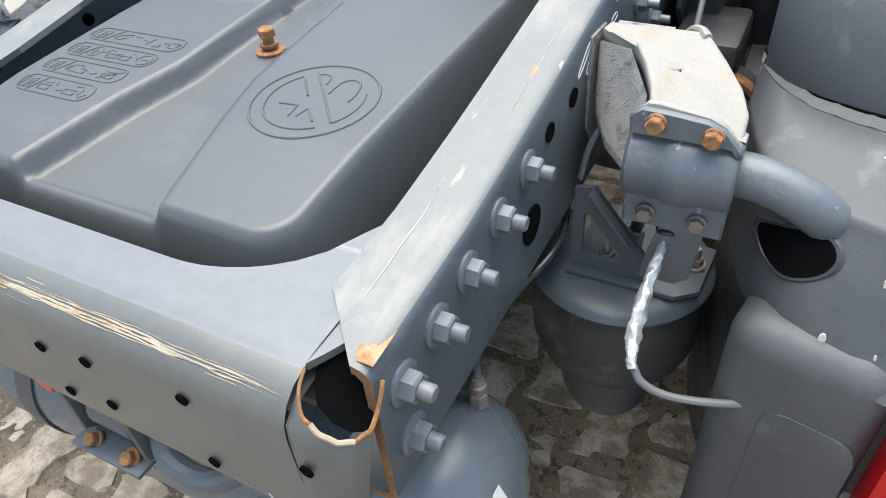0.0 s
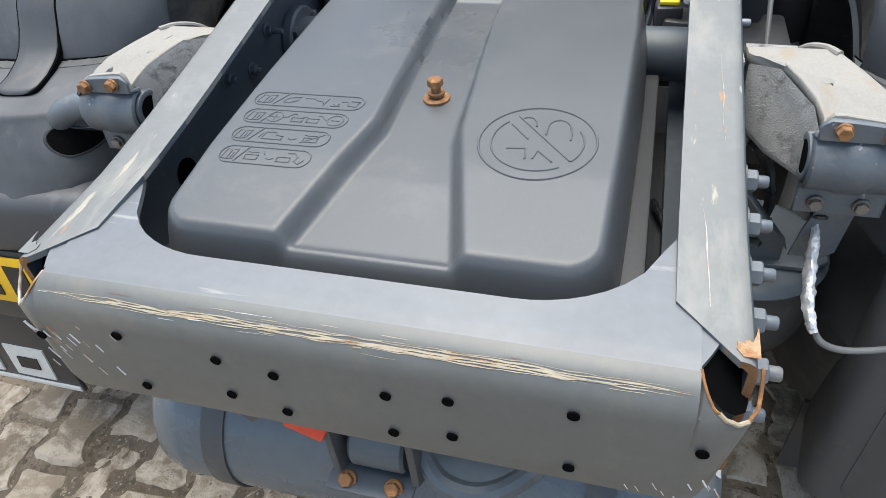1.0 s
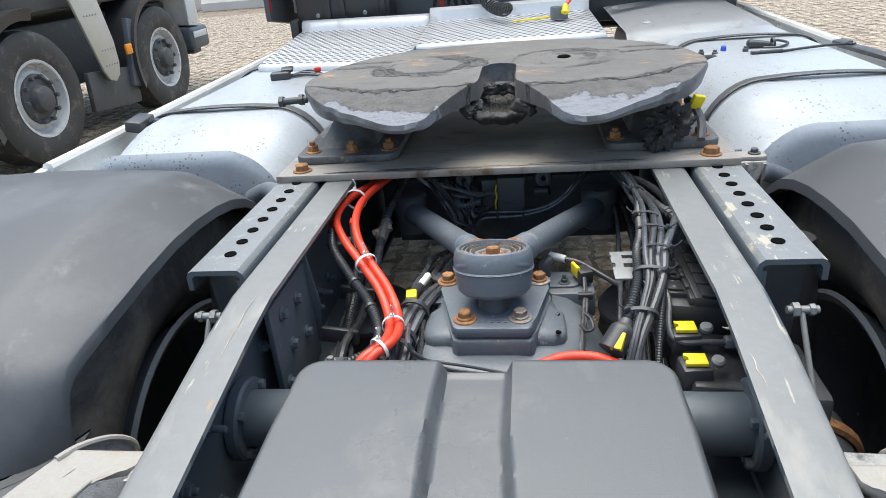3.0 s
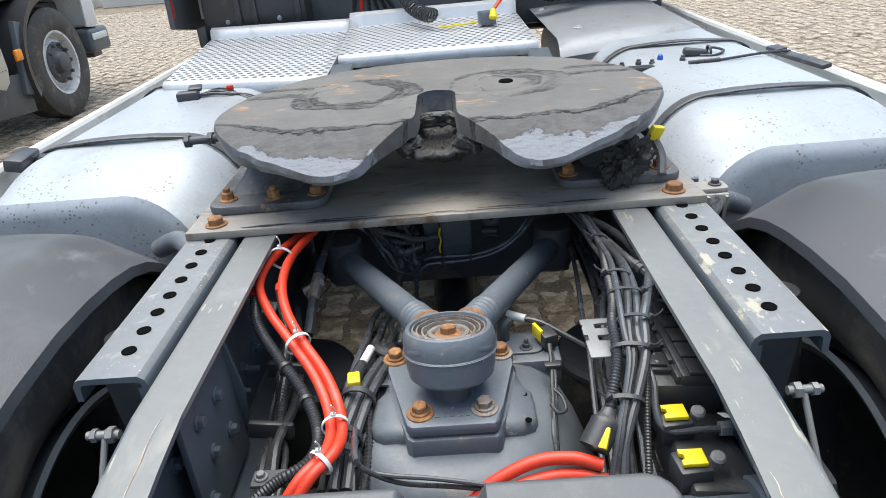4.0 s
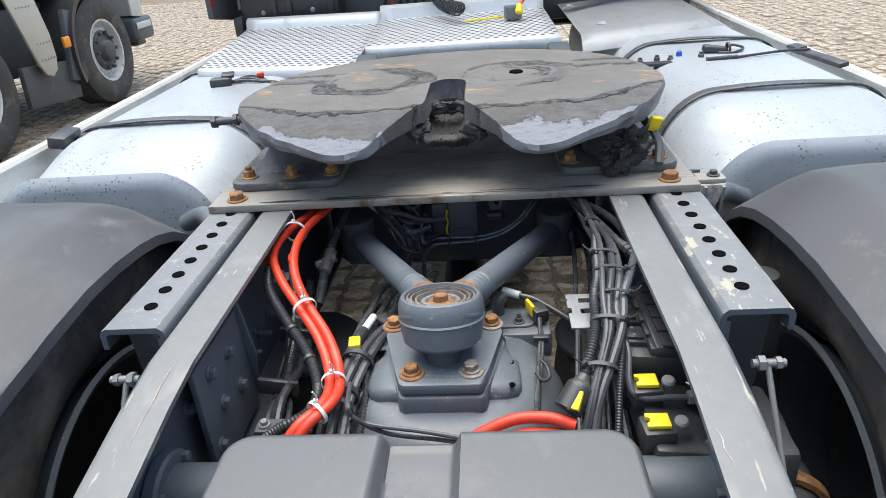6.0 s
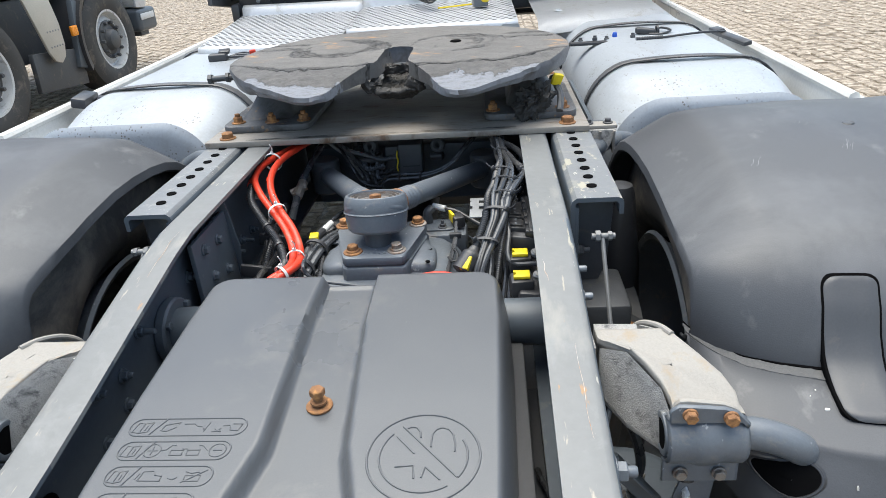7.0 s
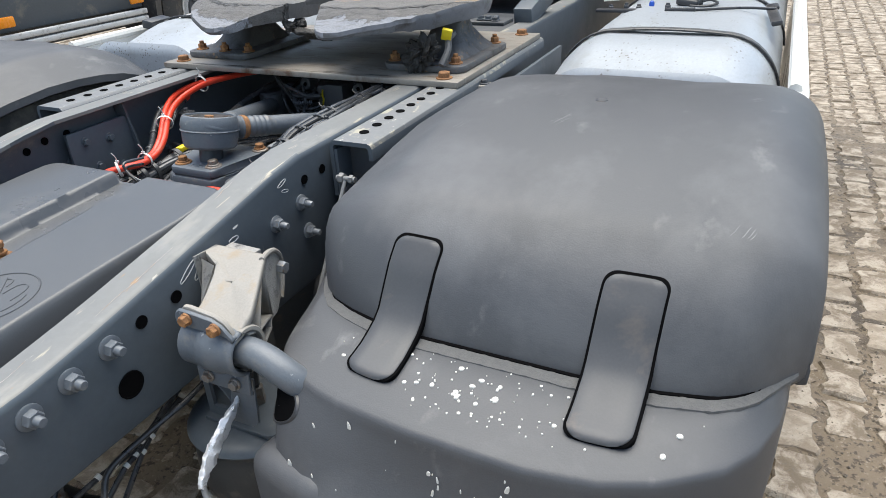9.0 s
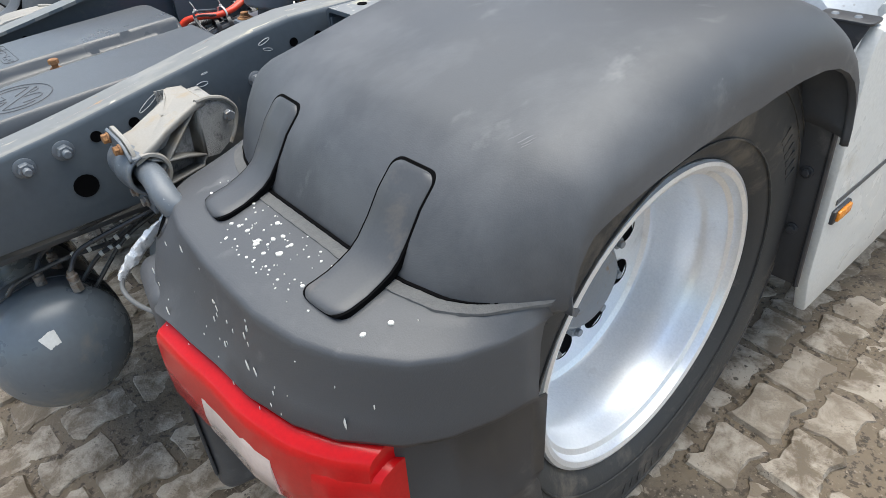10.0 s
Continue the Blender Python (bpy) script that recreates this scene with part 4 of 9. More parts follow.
def tail(s):
    """The lower rear guard with its lamp, under the mudguard's seam."""
    t = thing("rear_light_carrier", (s * 0.9, 0.45, 0.30), "black plastic rear guard piece spotted with dried splashes" if s > 0 else "black plastic rear guard piece with a tail lamp", "rear guard", "rear guards")
    xs = [0.545, 0.548, 0.552, 0.556, 0.562, 0.572, 0.580, 0.588, 0.602, 0.625, 0.648, 0.68, 0.72, 0.77, 0.83, 0.9, 0.98, 1.02, 1.06, 1.09, 1.12, 1.155, 1.184, 1.202, 1.215, 1.226, 1.235, 1.241, 1.245]
    rows = []
    for x in xs:
        y, e = tail_y(x), seam_y(min(x + 0.004, 1.255))
        lean = tail_lean(x)
        col = [(x, e + 0.02, 0.868), (x, e + 0.006, 0.872), (x, e - 0.004, 0.884), (x, e - 0.016, 0.888), (x, y + (e - y) * 0.55, 0.877), (x, y + 0.014, 0.8645), (x, y + 0.005, 0.8625), (x, y + 0.001, 0.8605), (x, y - 0.0015, 0.856), (x, tail_face(x, 0.847), 0.847), (x, tail_face(x, 0.83), 0.83), (x, tail_face(x, 0.80), 0.80), (x, tail_face(x, 0.77), 0.77),
               (x, tail_face(x, 0.742), 0.742), (x, y - lean - 0.003, 0.735), (x, y - lean + 0.012, 0.730), (x, y - lean + 0.012, 0.575), (x, y - lean - 0.002, 0.568), (x, y - lean + 0.004, 0.555), (x, y + 0.015, 0.50), (x, y + 0.05, 0.40), (x, y + 0.07, 0.33)]
        rows.append([(s * a, b, c) for a, b, c in col])
    bm = B()
    skin(bm, rows)
    # same plastic; the darker material low down paints the shade round the lamp
    for f in bm.faces:
        f.material_index = 1 if f.calc_center_median().z < 0.74 else 0
    ob = part("guard_panel", bm, [PLASTIC, PLASTIC2], t, sharp=50)
    sol = ob.modifiers.new("thickness", "SOLIDIFY")
    sol.thickness, sol.offset = 0.004, 0
    # grey sealing strip along the seam
    bm = B()
    xr = [0.5440, 0.547, 0.551, 0.556, 0.562, 0.570] + list(np.linspace(0.58, 1.252, 130))
    rows = []
    for k, x in enumerate(xr):
        y, wave = seam_y(x), 0.0012 * noise.noise(Vector((x * 45, s, 0)))
        rib = 0.0010 if k % 6 == 3 else 0.0
        rows.append([(s * x, y + a, z + (rib if 0 < i < 5 else 0)) for i, (a, z) in enumerate(((-0.0200 + wave, 0.8870), (-0.0192 + wave, 0.8905), (-0.0165, 0.8912), (-0.008, 0.8930), (-0.003, 0.8945), (-0.001, 0.8935), (-0.001, 0.887)))])
    skin(bm, rows)
    part("sealing_strip", bm, SEAL, t, "grey ribbed sealing strip", sharp=40)
    bm = B()
    skin(bm, [[(s * x, seam_y(x) + a, z) for a, z in ((-0.0022, 0.893), (-0.0022, 0.8958), (0.003, 0.8958))] for x in xr])
    part("seam_shadow_gap", bm, HOLE_SHADE, t)
    # tail lamp, bent round the outer corner
    def lamp(x0, x1, z0, z1, out, mat, name, label=""):
        rws = []
        for x in np.linspace(x0, x1, 14):
            y = tail_y(x) - tail_lean(x)
            rws.append([(s * x, y + 0.012, z1), (s * x, y - 0.002, z1), (s * x, y - out * 0.72, z1 - 0.010), (s * x, y - out * 0.93, z1 - 0.019), (s * x, y - out, z1 - 0.030), (s * x, y - out - 0.002, (z0 + z1) / 2), (s * x, y - out, z0 + 0.02), (s * x, y - out * 0.7, z0 + 0.004), (s * x, y + 0.012, z0)])
        b = B()
        v = skin(b, rws)
        b.faces.new(v[0])
        b.faces.new(v[-1])
        return part(name, b, mat, t, label)

    lp = lamp(0.738 if s > 0 else 0.88, 1.165, 0.572, 0.731, 0.030, RED, "tail_lamp", "red plastic tail lamp lens")
    lamp(0.86, 1.03, 0.572, 0.690, 0.0325, CLEAR, "reversing_lens", "pale reversing lamp lens")
    lamp(1.10, 1.175, 0.572, 0.70, 0.034, RED, "side_marker_lens")
    # black round box beside the lamp, towards the frame
    bm = B()
    box(bm, (s * (0.672 if s > 0 else 0.735), 0.402 if s > 0 else 0.385, 0.520 if s > 0 else 0.690), (0.150 if s > 0 else 0.30, 0.19, 0.50 if s > 0 else 0.13), (0, 0, s * -12 if s > 0 else 6), bevel=0.032, seg=4)
    housing = part("lamp_housing", bm, PLASTIC, t)
    if s > 0:
        # raised flat panel on the housing's face
        turned = lambda u, v: (0.672 + u * math.cos(radians(-12)), 0.402 - 0.096 * math.cos(radians(12)) + u * math.sin(radians(-12)), v)
        part("face_panel", prism(B(), rounded(0.088, 0.36, 0.024, 5, 0.004, 0.50), turned, (0.0, -0.005, 0), 0.002), PLASTIC, housing)
    # lower flap
    bm = B()
    prism(bm, [(0.60, 0.34), (1.235, 0.34), (1.235, 0.14), (0.60, 0.14)], lambda u, v: (s * u, 0.47, v), (0, 0.006, 0))
    part("mud_flap", bm, PLASTIC2, t)
    return t


SEAL = material("dusty_grey_seal", (0.075, 0.076, 0.077), 0.8, second=(0.15, 0.148, 0.142), scale=60, fine=200, bump=0.4)
tail_right, tail_left = tail(1), tail(-1)


def strap(parent, s, xb, xt, half):
    """A smooth hold-down tongue bridging the seam between guard and tail; xb, xt: its middle at the ledge and on the guard."""
    low = [(0.412, 0.876), (0.4125, 0.878), (0.414, 0.880), (0.417, 0.882), (0.421, 0.8835), (0.426, 0.8845), (0.433, 0.8855), (0.455, 0.890), (0.475, 0.898), (0.491, 0.906), (0.505, 0.918)]
    ups = (2.1, 2.4, 2.7, 3.0, 3.35, 3.6, 3.75, 3.85, 3.94, 4.02, 4.08, 4.12, 4.145, 4.16)
    n = len(low) + len(ups)

    def at(x, i):
        if i < len(low):
            return low[i][0] + seam_y(x) - 0.5, low[i][1]
        y, z = fender_point(x, ups[i - len(low)])
        return y - 0.003, z + 0.0015

    mid = [Vector((0, *at((xb + xt) / 2, i))) for i in range(n)]
    run = [0.0]
    for p, q in zip(mid, mid[1:]):
        run.append(run[-1] + (q - p).length)

    def sheet(grow, lift, thick, trim):
        rows = []
        for i in range(n):
            xc = xb + (xt - xb) * smooth01(i / (n - 1) * 1.1)
            h = half + grow
            d0, d1 = run[i], run[-1] - run[i]
            for d, r in ((d0, 0.021), (d1, 0.016)):
                if d < r:
                    h -= r - math.sqrt(max(0.0, r * r - (r - d) ** 2))
            row = []
            for f, sink in ((-1, thick), (-1, trim), (-0.94, 0.0), (-0.5, -0.0004), (0, -0.0006), (0.5, -0.0004), (0.94, 0.0), (1, trim), (1, thick)):
                x = xc + f * h
                a, c = at(x, max(i - 1, 0)), at(x, min(i + 1, n - 1))
                d = Vector((0, c[0] - a[0], c[1] - a[1])).normalized()
                nv = Vector((0, -d.z, d.y))
                p = Vector((x, *at(x, i))) + nv * (lift - sink) + d * (grow * 1.5 * max(0.0, 1 - d1 / 0.020) - grow * 0.8 * max(0.0, 1 - d0 / 0.020))
                row.append((s * p.x, p.y, p.z))
            rows.append(row)
        b = B()
        v = skin(b, rows)
        b.faces.new(v[0])
        b.faces.new(v[-1])
        return b

    part("hold_down_strap", sheet(0.0, 0.0014, 0.010, 0.0015), STRAP, parent, "smooth black hold-down strap", sharp=50)
    # black sheet round the strap draws the shaded gap by colour
    part("strap_recess", sheet(0.0034, -0.0006, 0.010, 0.0005), HOLE_SHADE, parent)


for s, t in ((1, fender_right), (-1, fender_left)):
    strap(t, s, 0.737, 0.750, 0.036)
    strap(t, s, 1.046, 1.053, 0.038)

# pale scuffs rubbed into the guard, most of them along its crest
SCUFF = material("pale_rubbed_scuff", (0.21, 0.212, 0.218), 0.6, second=(0.12, 0.12, 0.125), scale=70, fine=240, bump=0.1)
for x, k, dx, dk, n in ((0.866, 9.1, 0.010, 0.18, 6), (1.161, 6.12, 0.005, 0.22, 4), (1.15, 10.7, 0.012, 0.10, 5), (0.826, 10.1, 0.008, 0.12, 4), (0.70, 8.8, 0.006, 0.12, 3)):
    for q in range(n):
        a, b = x + rng.uniform(-0.012, 0.012), k + rng.uniform(-0.10, 0.10)
        g = rng.uniform(0.4, 1.0)
        pts = []
        for j in range(5):
            u, v = a + dx * g * (j / 2 - 1), b + dk * g * (j / 2 - 1) + 0.02 * math.sin(j * 1.7 + q)
            y, z = fender_point(u, v)
            pts.append((u, y, z))
        streak(fender_right, "scuff", pts, rng.uniform(0.0003, 0.0007), SCUFF, 0.0022)

# dried white splashes on the ledge and down the face
for k in range(170):
    face = k > 128
    x = rng.gauss(0.905, 0.075) if k < 90 else rng.uniform(0.64, 1.18)
    if not 0.61 < x < 1.2:
        continue
    y0, y1 = tail_y(x), seam_y(x)
    r = rng.uniform(0.0006, 0.0018) if rng.random() < 0.8 else rng.uniform(0.0022, 0.0038)
    bm = B()
    if face:
        z = rng.uniform(0.73, 0.845)
        y = tail_face(x, z)
        lathe(bm, [(0, 0.0012), (1, 0.0008), (1.15, -0.001)], (0, 0, 0), (0, -1, 0), 9)
        bmesh.ops.transform(bm, matrix=pose(x, y - 0.0022, z, 0, rng.uniform(-14, 14), 0) @ Matrix.Diagonal((r * 0.8, 0.5, r * rng.uniform(1.2, 4.2), 1)), verts=bm.verts[:])
    else:
        f = rng.uniform(0.15, 0.92) ** 0.75
        y = y0 + (y1 - y0) * f
        z = lerp((0.0, 0.1, 0.55, 0.9, 1.0), (0.852, 0.8635, 0.877, 0.8875, 0.885), f)
        lathe(bm, [(0, 0.0012), (1, 0.0008), (1.15, -0.001)], (0, 0, 0), (0, 0, 1), 9)
        bmesh.ops.transform(bm, matrix=pose(x, y, z + 0.0026) @ Matrix.Diagonal((r * rng.uniform(0.7, 1.2), r * rng.uniform(0.7, 1.3), 1, 1)), verts=bm.verts[:])
    part("dried_splash", bm, DROPPING, tail_right)
HOLE_SHADE.node_tree.nodes["Principled BSDF"].inputs["Specular IOR Level"].default_value = 0.05

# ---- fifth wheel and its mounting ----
# angle tops: paler base than the sides, with flaked patches and spots
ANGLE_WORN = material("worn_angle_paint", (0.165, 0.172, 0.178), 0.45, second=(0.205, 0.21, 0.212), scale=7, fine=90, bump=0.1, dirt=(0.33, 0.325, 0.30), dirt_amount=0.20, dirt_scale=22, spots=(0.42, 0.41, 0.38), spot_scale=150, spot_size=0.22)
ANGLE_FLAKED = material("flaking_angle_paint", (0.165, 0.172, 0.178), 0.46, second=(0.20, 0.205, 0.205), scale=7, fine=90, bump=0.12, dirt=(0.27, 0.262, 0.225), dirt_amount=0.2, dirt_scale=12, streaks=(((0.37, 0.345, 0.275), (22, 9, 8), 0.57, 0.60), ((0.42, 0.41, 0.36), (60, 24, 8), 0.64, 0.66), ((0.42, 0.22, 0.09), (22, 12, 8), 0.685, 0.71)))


def lug(s):
    t = thing("mounting_angle", (s * 0.44, 1.4, 0.93), "grey perforated steel mounting angle along the chassis rail, paint flaking", "mounting angle", "mounting angles")
    bm = B()
    sec = [(0.390, 0.90), (0.390, 1.004), (0.393, 1.013), (0.401, 1.0195), (0.478, 1.0195), (0.485, 1.0165), (0.489, 1.009), (0.489, 0.985), (0.481, 0.985), (0.480, 1.006), (0.476, 1.0105), (0.404, 1.0105), (0.399, 1.007), (0.398, 0.90)]
    rows = [[(s * x, y, z) for x, z in sec] for y in (0.882, 0.884, 1.2, 1.6, 1.97, 1.972)]
    v = skin(bm, rows, close=True)
    bm.faces.new(v[0])
    bm.faces.new(v[-1])
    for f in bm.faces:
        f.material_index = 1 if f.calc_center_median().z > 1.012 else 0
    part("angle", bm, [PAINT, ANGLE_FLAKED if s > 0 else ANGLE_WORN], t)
    for k in range(8):
        disc_hole(t, (s * 0.4365, 0.943 + 0.0512 * k, 1.0193), (0, 0, 1), 0.0088, 20)
    return t


lug(1), lug(-1)

RUST_DARK = material("dark_rust_film", (0.11, 0.075, 0.05), 0.6, second=(0.075, 0.06, 0.05), scale=30, fine=120, bump=0.2)
mount = thing("mounting_plate", (0, 1.6, 1.02), "bare weathered steel plate with rusty bolts across the chassis", "mounting plate")
bm = box(B(), (0, 1.63, 1.0275), (0.965, 0.65, 0.015), bevel=0.0015)
part("plate", bm, PLATE_STEEL, mount)
for k in range(16):
    x, y = rng.uniform(-0.40, 0.26), rng.uniform(1.3075, 1.325)
    w, n = rng.uniform(0.0008, 0.003), rng.uniform(0.03, 0.14)
    streak(mount, "grease_smear", [(x + n * j / 5, y + rng.uniform(-0.0012, 0.0012), 1.035) for j in range(6)], w, (GREASE, CLOT, RUST_DARK)[k % 3], 0.0006 + 0.0002 * (k % 5))
for s in (1, -1):
    for y in (1.338, 1.92):
        bm = hexbolt(B(), (s * 0.432, y, 1.035), (0, 0, 1), 0.0155, 0.013, 0.021, 0.0, y * 3 + s)
        part("mounting_bolt", bm, RUST, mount, "rusty hexagon bolt")

FWBASE = material("grimy_cast_pedestal", (0.085, 0.086, 0.09), 0.5, second=(0.12, 0.12, 0.122), scale=18, fine=140, bump=0.3, dirt=(0.04, 0.036, 0.033), dirt_amount=0.35, dirt_scale=12, spots=(0.2, 0.13, 0.08), spot_scale=60, spot_size=0.3)
fw = thing("fifth_wheel", (0, 1.55, 1.035), "black greasy fifth wheel coupling plate with an open V throat", "fifth wheel")
for s in (1, -1):
    bm = prism(B(), [(s * x, y) for x, y in rounded(0.235, 0.34, 0.03, 4, 0.345, 1.55)], lambda u, v: (u, v, 1.0355), (0, 0, 0.018), 0.004)
    part("pedestal_base", bm, FWBASE, fw)
    bm = B()
    skin(bm, [[(s * x, y, z) for x, y in rounded(w, d, 0.03, 4, cx, 1.57)] for w, d, z, cx in ((0.15, 0.26, 1.05, 0.36), (0.12, 0.20, 1.075, 0.355), (0.09, 0.14, 1.11, 0.35), (0.08, 0.11, 1.135, 0.35))], close=True)
    part("pedestal", bm, FWBASE, fw)
    for x, y in ((0.428, 1.42), (0.335, 1.415), (0.43, 1.69), (0.25, 1.42)):
        bm = hexbolt(B(), (s * x, y, 1.053), (0, 0, 1), 0.0125, 0.014, 0.0185, 0.008, x * 31)
        part("pedestal_bolt", bm, RUST, fw)

# plate: outline of one half from the far edge round to the throat
half = [(0.0, 1.955), (0.10, 1.950), (0.20, 1.925), (0.30, 1.875), (0.385, 1.79), (0.44, 1.69), (0.466, 1.60), (0.468, 1.53), (0.455, 1.47), (0.425, 1.405), (0.38, 1.345), (0.325, 1.292), (0.27, 1.252), (0.22, 1.222), (0.18, 1.214), (0.145, 1.228),
        (0.122, 1.262), (0.10, 1.305), (0.075, 1.350), (0.055, 1.385), (0.044, 1.41), (0.041, 1.45), (0.041, 1.56), (0.036, 1.592), (0.018, 1.612), (0.0, 1.617)]
half = [(x * 0.968, y) for x, y in half]


def fw_top(x, y):
    edge = 1.385 + 0.45 * max(0.0, abs(x) - 0.27)
    ramp_down = 0.036 * max(0.0, (edge - y) / 0.17) ** 1.25
    return 1.195 + 0.004 * (y - 1.55) - ramp_down - 0.004 * max(0.0, (abs(x) - 0.43) / 0.04)


smooth_half = [(p.x, p.y) for p in spline([(x, y, 0) for x, y in half], 4)]
dense = smooth_half + [(-x, y) for x, y in smooth_half[-2:0:-1]]
bm = B()
# plan mesh by triangulating, then cut finely and lift to the dished shape
loop = [bm.verts.new((x, y, 0)) for x, y in dense]
edges = [bm.edges.new((loop[k], loop[(k + 1) % len(loop)])) for k in range(len(loop))]
bmesh.ops.triangle_fill(bm, use_beauty=True, edges=edges)
for axis, vals in (("y", np.arange(1.225, 1.95, 0.0085)), ("x", np.arange(-0.464, 0.467, 0.0095))):
    for q in vals:
        co, no = ((0, q, 0), (0, 1, 0)) if axis == "y" else ((q, 0, 0), (1, 0, 0))
        bmesh.ops.bisect_plane(bm, geom=bm.verts[:] + bm.edges[:] + bm.faces[:], plane_co=co, plane_no=no)
rim_edges = [e for e in bm.edges if e.is_boundary]


def clots(x, y):
    """Height of the clotted grease: broken swirls round the two wear rings, crusts along the ramps, the throat and the rim."""
    best = 0.0
    for cx, cy, r0 in ((-0.175, 1.635, 0.120), (0.155, 1.640, 0.112)):
        rr = math.hypot(x - cx, (y - cy) * 1.15)
        ring_w = math.exp(-((rr - r0) / 0.014) ** 2)
        best = max(best, ring_w * max(0.0, noise.noise(Vector((x * 20, y * 38, 2.0))) + 0.14))
    ex = abs(x)
    ramp_w = math.exp(-((y - 1.315 - 0.22 * max(0.0, ex - 0.25)) / 0.03) ** 2) * smooth01((ex - 0.13) / 0.03)
    best = max(best, 1.5 * ramp_w * max(0.0, noise.noise(Vector((x * 20, y * 34, 6.0))) + 0.16))
    throat_w = math.exp(-((ex - lerp((1.22, 1.30, 1.40, 1.60), (0.155, 0.112, 0.055, 0.045), y)) / 0.012) ** 2) * smooth01((1.60 - y) / 0.02)
    best = max(best, 1.3 * throat_w * max(0.0, noise.noise(Vector((x * 45, y * 45, 9.0))) + 0.05))
    side_w = smooth01((ex - 0.27) / 0.04) * math.exp(-((y - 1.70 + 0.3 * (ex - 0.3)) / 0.045) ** 2)
    best = max(best, 0.9 * side_w * max(0.0, noise.noise(Vector((x * 16, y * 70, 3.0))) - 0.05))
    return smooth01((best - 0.12) / 0.07) * (0.45 + 1.2 * best)


for v in bm.verts:
    x, y = v.co.x, v.co.y
    lump = 0.0010 * noise.noise(Vector((x * 26, y * 26, 1.0))) + 0.0006 * noise.noise(Vector((x * 70, y * 90, 4.0)))
    v.co.z = fw_top(x, y) + lump + 0.0035 * clots(x, y) * (0.7 + 0.5 * noise.noise(Vector((x * 120, y * 120, 0.0))))
ext = bmesh.ops.extrude_edge_only(bm, edges=rim_edges)["geom"]
for v in [g for g in ext if isinstance(g, bmesh.types.BMVert)]:
    c = Vector((v.co.x, v.co.y - 1.56, 0)).normalized()
    v.co += Vector((c.x * 0.003, c.y * 0.003, -0.010))
ext = bmesh.ops.extrude_edge_only(bm, edges=[g for g in ext if isinstance(g, bmesh.types.BMEdge)])["geom"]
for v in [g for g in ext if isinstance(g, bmesh.types.BMVert)]:
    c = Vector((v.co.x, v.co.y - 1.56, 0))
    v.co.z -= lerp((1.21, 1.28, 1.36, 1.46), (0.008, 0.014, 0.028, 0.032), v.co.y)
    v.co -= c.normalized() * 0.010
bmesh.ops.recalc_face_normals(bm, faces=bm.faces[:])
for f in bm.faces:
    c = f.calc_center_median()
    f.material_index = 1 if abs(f.normal.z) < 0.5 and not (abs(c.x) < 0.17 and c.y < 1.60) else 0


